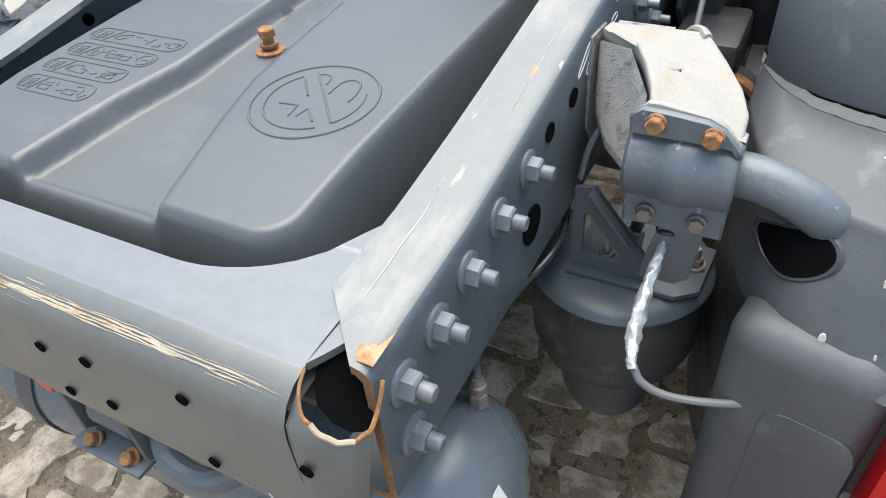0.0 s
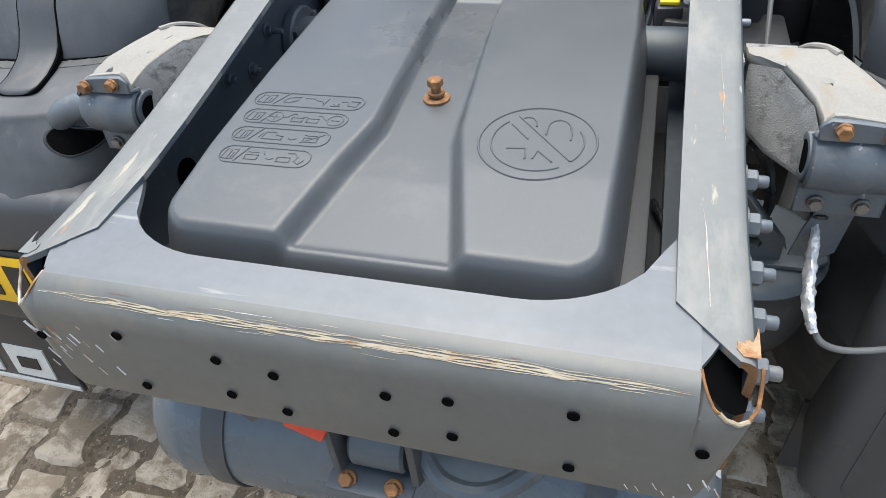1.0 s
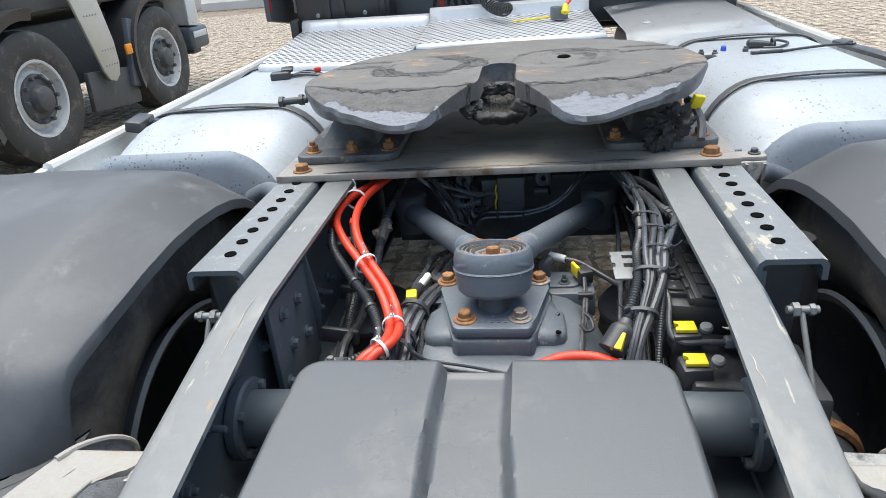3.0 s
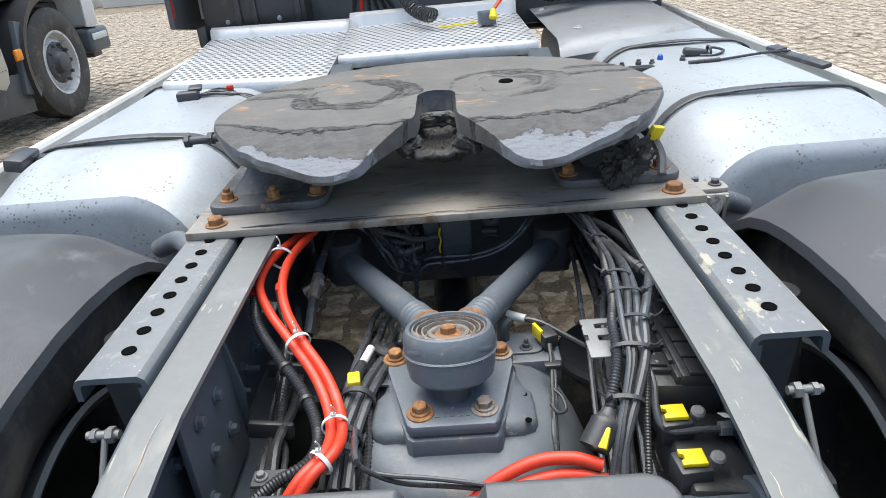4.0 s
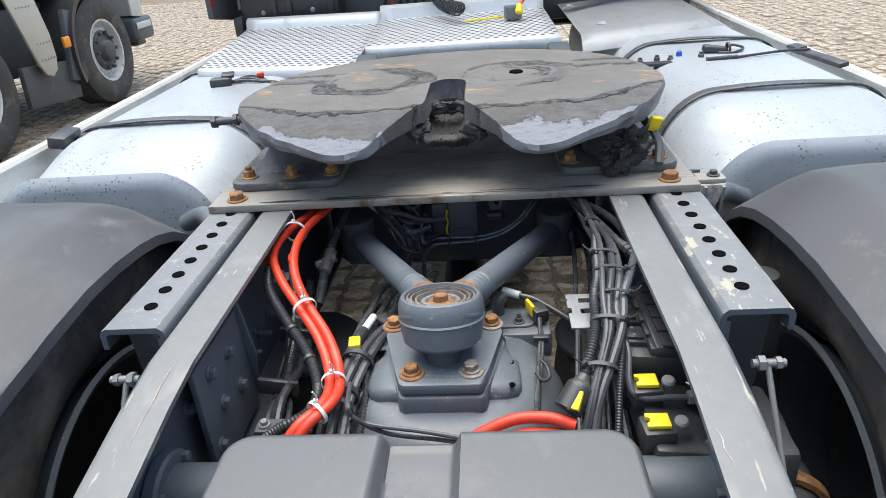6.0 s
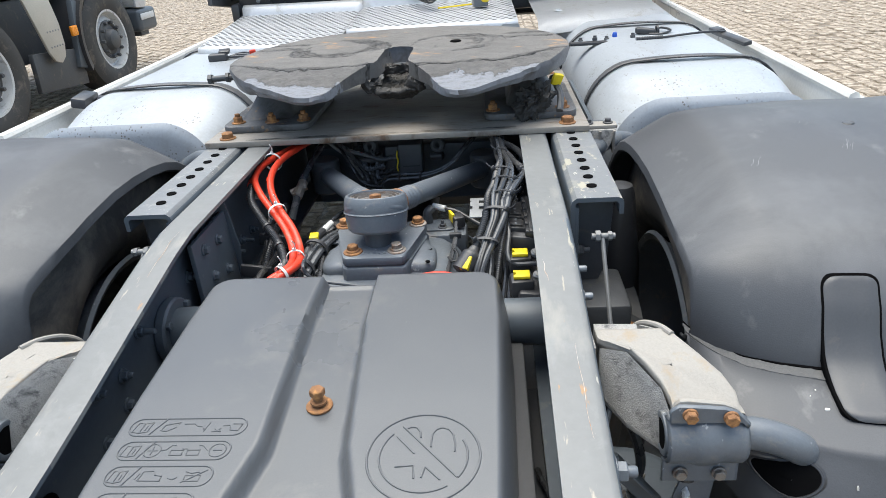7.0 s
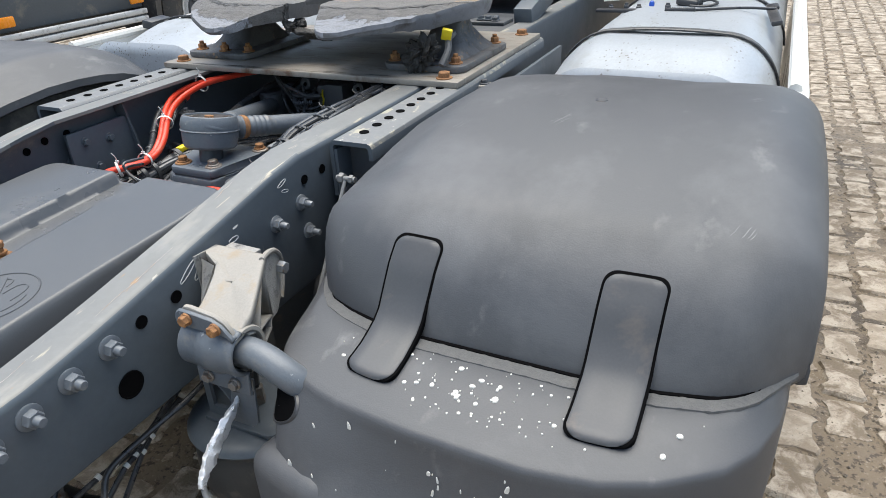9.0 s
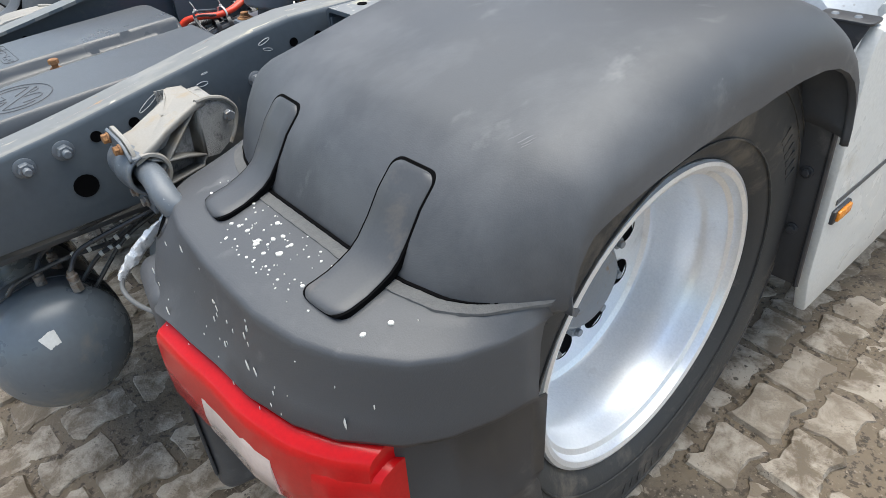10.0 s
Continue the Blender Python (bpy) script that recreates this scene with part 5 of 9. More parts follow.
def coupling_grease():
    """Grey dried grease over bare paint: torn rings round the wear pads, crusts along the ramps, rubbed orange rust."""
    m = bpy.data.materials.new("dried_coupling_grease")
    m.use_nodes = True
    N, L = m.node_tree.nodes, m.node_tree.links
    pos = N.new("ShaderNodeNewGeometry").outputs["Position"]
    sep = N.new("ShaderNodeSeparateXYZ")
    L.new(pos, sep.inputs[0])

    def put(v, socket):
        if isinstance(v, (int, float)):
            socket.default_value = v
        else:
            L.new(v, socket)

    def calc(op, a, b=0.0):
        n = N.new("ShaderNodeMath")
        n.operation = op
        put(a, n.inputs[0])
        put(b, n.inputs[1])
        return n.outputs[0]

    def noise_of(sc, stretch=(1, 1, 1), detail=6.0, rough=0.65, dist=0.0):
        mp = N.new("ShaderNodeMapping")
        mp.inputs["Scale"].default_value = stretch
        L.new(pos, mp.inputs[0])
        n = N.new("ShaderNodeTexNoise")
        n.inputs["Scale"].default_value, n.inputs["Detail"].default_value, n.inputs["Roughness"].default_value, n.inputs["Distortion"].default_value = sc, detail, rough, dist
        L.new(mp.outputs[0], n.inputs["Vector"])
        return n.outputs["Fac"]

    def step(v, a, b):
        n = N.new("ShaderNodeMapRange")
        n.interpolation_type = "SMOOTHSTEP"
        put(v, n.inputs["Value"])
        n.inputs["From Min"].default_value, n.inputs["From Max"].default_value = a, b
        return n.outputs[0]

    def mixed(fac, a, b):
        n = N.new("ShaderNodeMix")
        n.data_type = "RGBA"
        L.new(fac, n.inputs[0])
        for v, k in ((a, 6), (b, 7)):
            if isinstance(v, tuple):
                n.inputs[k].default_value = (*v, 1)
            else:
                L.new(v, n.inputs[k])
        return n.outputs[2]

    x, y = sep.outputs[0], sep.outputs[1]
    wob = calc("ADD", calc("MULTIPLY", calc("SUBTRACT", noise_of(9.0), 0.5), 0.10), calc("MULTIPLY", calc("SUBTRACT", noise_of(42.0, (1, 1, 1), 8.0, 0.75), 0.5), 0.020))
    gone = noise_of(6.0, (1, 1, 1), 1.0, 0.4)
    side = calc("ABSOLUTE", x)
    torn = noise_of(58.0, (1, 1.6, 1), 5.0, 0.6, 0.4)
    zones = thin = None
    for cx, cy, r0, wide in ((-0.175, 1.640, 0.128, 0.017), (-0.175, 1.640, 0.096, 0.010), (0.155, 1.640, 0.112, 0.022), (0.155, 1.640, 0.060, 0.013)):
        dx, dy = calc("SUBTRACT", x, cx), calc("MULTIPLY", calc("SUBTRACT", y, cy), 1.05)
        rr = calc("ADD", calc("SQRT", calc("ADD", calc("MULTIPLY", dx, dx), calc("MULTIPLY", dy, dy))), wob)
        z = calc("SUBTRACT", 1.0, step(calc("ABSOLUTE", calc("SUBTRACT", rr, r0)), wide * 0.3, wide * 1.3))
        z = calc("MULTIPLY", z, step(gone, 0.40, 0.50))
        line = calc("MULTIPLY", calc("SUBTRACT", 1.0, step(calc("ABSOLUTE", calc("SUBTRACT", rr, r0 + wide * 0.9)), 0.0012, 0.0030)), step(noise_of(26.0 + 40 * wide), 0.44, 0.52))
        thin = line if thin is None else calc("MAXIMUM", thin, line)
        zones = z if zones is None else calc("MAXIMUM", zones, z)
    # the lip where the flat top turns down to the ramps, and two crusts on each outer side
    lip = calc("ADD", calc("SUBTRACT", y, calc("MULTIPLY", calc("MAXIMUM", calc("SUBTRACT", side, 0.26), 0.0), 0.55)), wob)
    crest = calc("SUBTRACT", 1.0, step(calc("ABSOLUTE", calc("SUBTRACT", lip, 1.372)), 0.002, 0.011))
    zones = calc("MAXIMUM", zones, crest)
    for at_y in (1.735, 1.67):
        z = calc("SUBTRACT", 1.0, step(calc("ABSOLUTE", calc("SUBTRACT", calc("ADD", y, calc("MULTIPLY", wob, 0.4)), at_y)), 0.004, 0.016))
        zones = calc("MAXIMUM", zones, calc("MULTIPLY", calc("MULTIPLY", z, step(side, 0.28, 0.31)), calc("SUBTRACT", 1.0, step(side, 0.40, 0.44))))
    # a thin near-black line paints the shade of the drop below the lip
    cliff_shade = calc("SUBTRACT", 1.0, step(calc("ABSOLUTE", calc("SUBTRACT", lip, 1.366)), 0.0015, 0.0040))
    thin = calc("MAXIMUM", thin, calc("MULTIPLY", cliff_shade, step(noise_of(14.0), 0.40, 0.48)))
    crust = calc("MAXIMUM", calc("MULTIPLY", zones, step(torn, 0.555, 0.575)), thin)
    fringe = calc("MULTIPLY", zones, step(torn, 0.47, 0.52))
    flat_top = mixed(step(noise_of(5.0), 0.35, 0.7), (0.140, 0.133, 0.125), (0.105, 0.100, 0.095))
    flat_top = mixed(calc("MULTIPLY", step(noise_of(90.0, (1, 2.4, 1)), 0.5, 0.7), 0.5), flat_top, (0.085, 0.080, 0.076))
    # bare pale paint at the lower ramp, with grease smeared over it
    ragged = calc("ADD", lip, calc("MULTIPLY", calc("SUBTRACT", noise_of(32.0, (1.3, 1, 1), 9.0, 0.72), 0.5), 0.085))
    ragged = calc("ADD", ragged, calc("MULTIPLY", calc("SUBTRACT", noise_of(7.0, (1, 1, 1), 2.0, 0.5), 0.5), 0.10))
    ramp_zone = calc("SUBTRACT", 1.0, step(ragged, 1.278, 1.283))
    smear = step(noise_of(30.0, (1.2, 3.0, 1), 7.0, 0.7), 0.50, 0.62)
    bare = mixed(calc("MULTIPLY", smear, 0.6), (0.235, 0.245, 0.268), (0.15, 0.15, 0.152))
    col = mixed(ramp_zone, flat_top, bare)
    # the band between lip and bare paint is rougher and darker
    band = calc("MULTIPLY", calc("SUBTRACT", 1.0, step(lip, 1.362, 1.374)), step(noise_of(36.0), 0.42, 0.58))
    col = mixed(calc("MULTIPLY", calc("MULTIPLY", band, 0.6), calc("SUBTRACT", 1.0, ramp_zone)), col, (0.075, 0.071, 0.067))
    rust = calc("MULTIPLY", step(noise_of(6.5, (1, 1, 1), 2.0, 0.5), 0.60, 0.66), step(noise_of(34.0, (0.45, 3.2, 1), 5.0, 0.6), 0.50, 0.60))
    rust = calc("MULTIPLY", rust, step(lip, 1.375, 1.39))
    col = mixed(rust, col, (0.44, 0.235, 0.085))
    col = mixed(fringe, col, (0.118, 0.112, 0.106))
    col = mixed(crust, col, (0.026, 0.025, 0.024))
    bsdf = N["Principled BSDF"]
    L.new(col, bsdf.inputs["Base Color"])
    rr = N.new("ShaderNodeMapRange")
    L.new(noise_of(20.0), rr.inputs["Value"])
    rr.inputs["To Min"].default_value, rr.inputs["To Max"].default_value = 0.42, 0.72
    L.new(rr.outputs[0], bsdf.inputs["Roughness"])
    height = calc("ADD", calc("MULTIPLY", fringe, 0.75), calc("MULTIPLY", noise_of(130.0, (1, 2, 1), 6.0, 0.7), 0.30))
    height = calc("ADD", height, calc("MULTIPLY", calc("MULTIPLY", torn, zones), 1.6))
    height = calc("ADD", height, calc("MULTIPLY", calc("MULTIPLY", noise_of(60.0, (1, 1, 1), 9.0, 0.75), calc("SUBTRACT", 1.0, step(lip, 1.355, 1.372))), 0.9))
    height = calc("SUBTRACT", height, calc("MULTIPLY", ramp_zone, 0.35))
    bump = N.new("ShaderNodeBump")
    bump.inputs["Strength"].default_value, bump.inputs["Distance"].default_value = 1.0, 0.008
    L.new(height, bump.inputs["Height"])
    L.new(bump.outputs[0], bsdf.inputs["Normal"])
    return m


COUPLING = coupling_grease()
FWPAINT = material("worn_grey_coupling_paint", (0.135, 0.142, 0.16), 0.45, second=(0.10, 0.10, 0.105), scale=14, fine=120, bump=0.2, dirt=(0.055, 0.052, 0.05), dirt_amount=0.42, dirt_scale=10)
part("coupling_plate", bm, [COUPLING, FWPAINT], fw, sharp=40)
# throat: lock jaws and the clotted grease inside
bm = B()
for s in (1, -1):
    skin(bm, [[(s * (x + 0.002), y, fw_top(x, y) - 0.004 - d * lerp((1.21, 1.28, 1.36, 1.46), (0.012, 0.018, 0.032, 0.038), y)) for d in (0.0, 0.3, 0.65, 1.0)] for x, y in half[16:24]])
for v in bm.verts:
    v.co += Vector([noise.noise(v.co * 60 + Vector((k * 7, 0, 0))) * 0.004 for k in range(3)])
part("throat_wall", bm, GREASE, fw)
LUMP = material("lumpy_grey_grease", (0.034, 0.032, 0.030), 0.55, second=(0.058, 0.055, 0.051), scale=40, fine=160, bump=1.0, bump_scale=130, dirt=(0.018, 0.017, 0.016), dirt_amount=0.4, dirt_scale=45)


def clump(v, seed, coarse, fine):
    """Pushes a vertex about as clotted grease would lie."""
    p = v.co.copy()
    v.co += Vector([noise.fractal(p * 34 + Vector((seed + 7 * k, 0, 0)), 1.0, 2.0, 4) * coarse + noise.noise(p * 170 + Vector((0, 5 * k, seed))) * fine for k in range(3)])


bm = B()
skin(bm, [[(f * lerp((1.25, 1.34, 1.40, 1.60), (0.120, 0.085, 0.055, 0.045), y), y, lerp((1.39, 1.41, 1.44, 1.47, 1.60), (1.122, 1.126, 1.102, 1.098, 1.135), y) + 0.010 * f * f) for f in np.linspace(-1, 1, 36)] for y in np.linspace(1.390, 1.60, 48)])
for v in bm.verts:
    clump(v, 3.0, 0.007, 0.0030)
ob = part("locking_jaw", bm, LUMP, fw, "lock jaw clogged with grey-black grease")
md = ob.modifiers.new("thickness", "SOLIDIFY")
md.thickness = 0.010
bar = box(B(), (0.0, 1.535, 1.150), (0.086, 0.030, 0.020))
bmesh.ops.subdivide_edges(bar, edges=bar.edges[:], cuts=14, use_grid_fill=True)
for v in bar.verts:
    clump(v, 9.0, 0.010, 0.003)
part("lock_bar", bar, LUMP, fw, "lock bar caked in black grease")
for s in (1, -1):
    bm = box(B(), (s * 0.056, 1.405, 1.136), (0.026, 0.070, 0.030), (0, s * 20, s * 30), bevel=0.008, seg=3)
    bmesh.ops.subdivide_edges(bm, edges=[e for e in bm.edges if e.calc_length() > 0.012], cuts=5, use_grid_fill=True)
    for v in bm.verts:
        clump(v, 4.0 + s, 0.012, 0.003)
    part("grease_clot", bm, LUMP, fw)
bm = B()
lathe(bm, [(0.010, 0.001), (0.013, 0.003), (0.016, 0.001), (0.016, -0.004)], (0.152, 1.642, 1.1968), (0, 0, 1), 18)
# black disc paints the depth of the hole
lathe(bm, [(0, 0.0012), (0.0105, 0.0012)], (0.152, 1.642, 1.1968), (0, 0, 1), 18)
part("plate_hole", bm, HOLE_SHADE, fw)
# release handle with a yellow grip and a greasy brush, and the threaded stop
bm = tube(B(), [(0.405, 1.46, 1.12), (0.41, 1.42, 1.115), (0.42, 1.39, 1.09), (0.415, 1.36, 1.06)], 0.009, 8)
hd = part("release_handle", bm, DARK, fw)
bm = box(B(), (0.412, 1.405, 1.128), (0.026, 0.012, 0.030), (20, 15, 20), bevel=0.003)
part("grip", bm, YELLOW, hd, "yellow release handle grip")
bm = B()
bmesh.ops.create_icosphere(bm, subdivisions=5, radius=1.0)
for v in bm.verts:
    p = v.co.copy()
    k = 1 + 0.5 * noise.fractal(p * 2.2, 1.0, 2.0, 4) + 0.22 * noise.noise(p * 11)
    v.co = Vector((0.352 + p.x * k * 0.040 + p.z * 0.018, 1.372 + p.y * k * 0.022, 1.085 + p.z * k * 0.042))
part("grease_clot", bm, CLOT, fw)
bm = cyl(B(), (-0.455, 1.515, 1.156), (-0.520, 1.51, 1.154), 0.0085, seg=12)
hexbolt(bm, (-0.512, 1.511, 1.154), (-1, 0, 0), 0.0140, 0.011)
hexbolt(bm, (-0.464, 1.514, 1.156), (-1, 0, 0), 0.0140, 0.010)
part("stop_bolt", bm, DARK, fw)

# ---- torque arm: hub on the axle and two arms ----
arm = thing("torque_arm", (0, 0.95, 0.80), "grey V-shaped torque arm with a round rubber hub on the axle", "torque arm")
HX, HY, HZ = 0.005, 0.9560, 0.9815
lean_back = Matrix.Translation((HX, HY, HZ)) @ Matrix.Rotation(radians(-12), 4, "X")
tip = lambda b: (bmesh.ops.transform(b, matrix=lean_back, verts=b.verts[:]), b)[1]
UP = (0, 0, 1)
bm = lathe(B(), [(0.046, -0.0415), (0.0545, -0.041), (0.0600, -0.0355), (0.0630, -0.018), (0.0640, -0.003), (0.0648, -0.002), (0.0662, -0.0008), (0.0662, 0.0010), (0.0648, 0.002), (0.0652, 0.006), (0.0648, 0.018), (0.0630, 0.026), (0.0600, 0.0315), (0.0570, 0.0330), (0.0545, 0.0325), (0.0530, 0.026)], (0, 0, 0), UP, 64)
neck = tip(cyl(B(), (0, 0, -0.075), (0, 0, -0.03), 0.027, seg=28))
hub = part("hub_housing", tip(bm), GREYCAST, arm, sharp=30)
part("hub_neck", neck, DARK, hub)
# two pressed dents on the upper band, and a scraped seam
for s in (1, -1):
    bm = B()
    rows = []
    for i in range(9):
        a = radians(-90 + s * (34 + 4.5 * i))
        k = math.sin(math.pi * i / 8)
        rows.append([(r * math.cos(a), r * math.sin(a), h) for r, h in ((0.0648, 0.019 - 0.001 * i), (0.0651 + 0.0011 * k, 0.016 - 0.001 * i), (0.0651 + 0.0011 * k, 0.0125 - 0.001 * i), (0.0648, 0.0095 - 0.001 * i))])
    skin(bm, rows)
    part("pressed_ridge", tip(bm), GREYCAST, hub)
rows = []
for i in range(33):
    a = radians(-168 + 4.9 * i)
    k = 0.0006 * noise.noise(Vector((i * 0.9, 0.0, 2.0)))
    rows.append([(0.0664 * math.cos(a), 0.0664 * math.sin(a), h + k) for h in (-0.0006, 0.0006)])
bm = B()
skin(bm, rows)
part("worn_seam", tip(bm), SCRATCH, hub)
RUST_DULL = material("dull_rusty_bushing", (0.20, 0.175, 0.15), 0.42, metal=0.35, second=(0.36, 0.33, 0.30), scale=60, fine=180, bump=0.5, dirt=(0.2, 0.1, 0.05), dirt_amount=0.32, dirt_scale=45)
prof = [(0.0545, 0.022), (0.0520, 0.0295), (0.0500, 0.0300), (0.0488, 0.020), (0.0470, 0.019), (0.0458, 0.0285), (0.0435, 0.0290), (0.0422, 0.018), (0.0400, 0.0175), (0.0388, 0.0260), (0.0362, 0.0265), (0.0345, 0.017), (0.0315, 0.0165), (0.0300, 0.0235), (0.0240, 0.0240), (0.0215, 0.019), (0.0180, 0.0185), (0, 0.0185)]
bm = lathe(B(), prof, (0, 0, 0), UP, 48)
for v in bm.verts:
    v.co += Vector((v.co.x, v.co.y, 0)).normalized() * 0.0010 * noise.noise(v.co * 60) if v.co.xy.length > 0.02 else Vector()
    v.co.z += 0.0012 * noise.noise(v.co * 45)
part("bushing", tip(bm), RUST_DULL, hub, "dull grey-brown ringed bushing")
part("centre_bolt", tip(hexbolt(B(), (0, 0, 0.0185), UP, 0.0118, 0.0105, 0.0190)), RUST, hub, "rusty centre bolt")
for q in (75, 135, 200, 300, 335):
    bm = box(B(), (0.0470 * math.cos(radians(q)), 0.0470 * math.sin(radians(q)), 0.0262), (0.006, 0.012 + 0.0001 * q, 0.004), (0, 0, q), bevel=0.0018)
    part("grease_lump", tip(bm), CLOT if q % 2 else RUST_DULL, hub)
for s in (1, -1):
    o = Vector((HX + s * 0.012, HY + 0.03, 0.976))
    d = (Vector((s * 0.222, 1.46, 0.884)) - o).normalized()
    e = (Vector((s * 0.222, 1.46, 0.884)) - o).length
    rings = [(0.018, 0.030), (0.0275, 0.040), (0.0268, 0.052), (0.0240, 0.060)]
    for k in range(4):
        rings += [(0.0240, 0.064 + 0.013 * k), (0.0262, 0.068 + 0.013 * k), (0.0262, 0.0715 + 0.013 * k), (0.0240, 0.0755 + 0.013 * k)]
    bm = lathe(B(), rings + [(0.0240, 0.125), (0.0245, e)], o, d, 28)
    part("arm_tube", bm, GREYCAST, arm)
    part("weld_bead", lathe(B(), [(0.0255, 0.042), (0.0290, 0.046), (0.0285, 0.053), (0.0255, 0.058)], o, d, 26), RUST, arm, "rust-brown weld")
    bm = cyl(B(), o + d * e + Vector((0, 0, -0.05)), o + d * e + Vector((0, 0, 0.045)), 0.040, seg=24, bev=0.006)
    part("frame_joint", bm, DARK, arm)
    # paint knocked off down to the rust
    for k in range(5 if s > 0 else 2):
        f, a = (0.115, 0.135, 0.150, 0.128, 0.175)[k], radians((40, 62, 25, 88, 50)[k] * s)
        c = o + d * (f if s > 0 else 0.26 + 0.1 * k) + (Vector((0, 0, 1)) * math.cos(a) + Vector((-s * 0.6, -0.75, 0)) * math.sin(abs(a))).normalized() * 0.0236
        bm = B()
        bmesh.ops.create_icosphere(bm, subdivisions=2, radius=0.0062 - 0.0007 * k)
        for q in bm.verts:
            q.co *= 1 + 0.45 * noise.noise(q.co * 300 + Vector((k, s, 0)))
            q.co = c + q.co * 0.8
        part("paint_chip", bm, RUST, arm)
# bolted saddle beneath the hub, on a flared foot
prof = [(-0.052, 0.871), (0.060, 0.871), (0.0665, 0.877), (0.073, 0.905), (0.0905, 1.005), (0.098, 1.024), (0.092, 1.046), (-0.088, 1.046), (-0.0965, 1.022), (-0.088, 1.005), (-0.0665, 0.905), (-0.0595, 0.877)]
part("saddle", prism(B(), prof, lambda u, v: (u, v, 0.896), (0, 0, 0.0185), 0.005), GREYCAST, arm)
part("saddle_gap", prism(B(), [(u * 0.96, 0.874 + (v - 0.871) * 0.97) for u, v in prof], lambda u, v: (u, v, 0.8915), (0, 0, 0.006), 0.001), DARK, arm)
part("saddle_foot", prism(B(), [(u * 1.03, 0.868 + (v - 0.871) * 1.02) for u, v in prof], lambda u, v: (u, v, 0.852), (0, 0, 0.041), 0.006), GREYCAST, arm)
for s in (1, -1):
    w = 0.1215 if s > 0 else 0.1165
    bm = B()
    rows = []
    for y, inner, wide, top, low in ((0.894, 0.060, 0.070, 0.876, 0.848), (0.900, 0.062, 0.098, 0.878, 0.848), (0.909, 0.064, w - 0.006, 0.880, 0.846), (0.922, 0.066, w, 0.882, 0.846), (0.950, 0.072, w, 0.884, 0.846), (0.975, 0.078, w - 0.002, 0.886, 0.846), (0.990, 0.083, w - 0.014, 0.888, 0.848), (1.010, 0.088, w - 0.019, 0.890, 0.85)):
        rows.append([(s * inner, y, top + 0.006), (s * (inner + (wide - inner) * 0.35), y, top + 0.004), (s * (wide - 0.006), y, top - 0.003), (s * wide, y, top - 0.009), (s * (wide + 0.001), y, top - 0.020), (s * (wide - 0.004), y, low), (s * inner, y, low)])
    v = skin(bm, rows)
    bm.faces.new(v[0])
    bm.faces.new(v[-1])
    part("saddle_wing", bm, GREYCAST, arm, sharp=55)
for y in (0.908, 0.965):
    disc_hole(arm, (0.1075, y, 0.8822), (0.12, 0, 1), 0.0042, 12)
for k, w in enumerate((0.008, 0.002, 0.006, 0.006, 0.006)):
    part("cast_digit", box(B(), (-0.018 + 0.0105 * k, 0.889, 0.9150), (w, 0.0018, 0.0016), bevel=0.0004), GREYCAST, arm)
    part("cast_digit", box(B(), (-0.018 + 0.0105 * k, 0.896, 0.9150), (w * (k > 1) + 0.002, 0.0016, 0.0016), bevel=0.0004), GREYCAST, arm)
# axle casting that carries the saddle
bm = B()
skin(bm, [[(w * math.cos(radians(a)) * k, 0.99 + d * math.sin(radians(a)) * k, z) for a in range(0, 360, 15)] for k, w, d, z in ((1, 0.02, 0.02, 0.868), (1, 0.11, 0.135, 0.866), (1, 0.145, 0.165, 0.858), (1, 0.175, 0.190, 0.838), (1, 0.20, 0.205, 0.79), (1, 0.23, 0.215, 0.70), (1, 0.24, 0.22, 0.60))], close=True)
part("axle_bridge", bm, GREYCAST, arm, sharp=60)
for x, y in ((-0.0413, 0.899), (0.0475, 0.9015), (-0.083, 1.031), (0.079, 1.028)):
    part("saddle_washer", lathe(B(), [(0, 0.0036), (0.0165, 0.0036), (0.0190, 0.0022), (0.0195, 0.0)], (x, y, 0.9145), (0, 0, 1), 28), RUST if x < 0 else RUST_DULL, arm)
    bm = hexbolt(B(), (x, y, 0.9180), (0, 0, 1), 0.0112, 0.0095, 0.0140, 0.0, x * 40)
    part("saddle_bolt", bm, RUST if x != 0.0475 else RUST_DULL, arm)

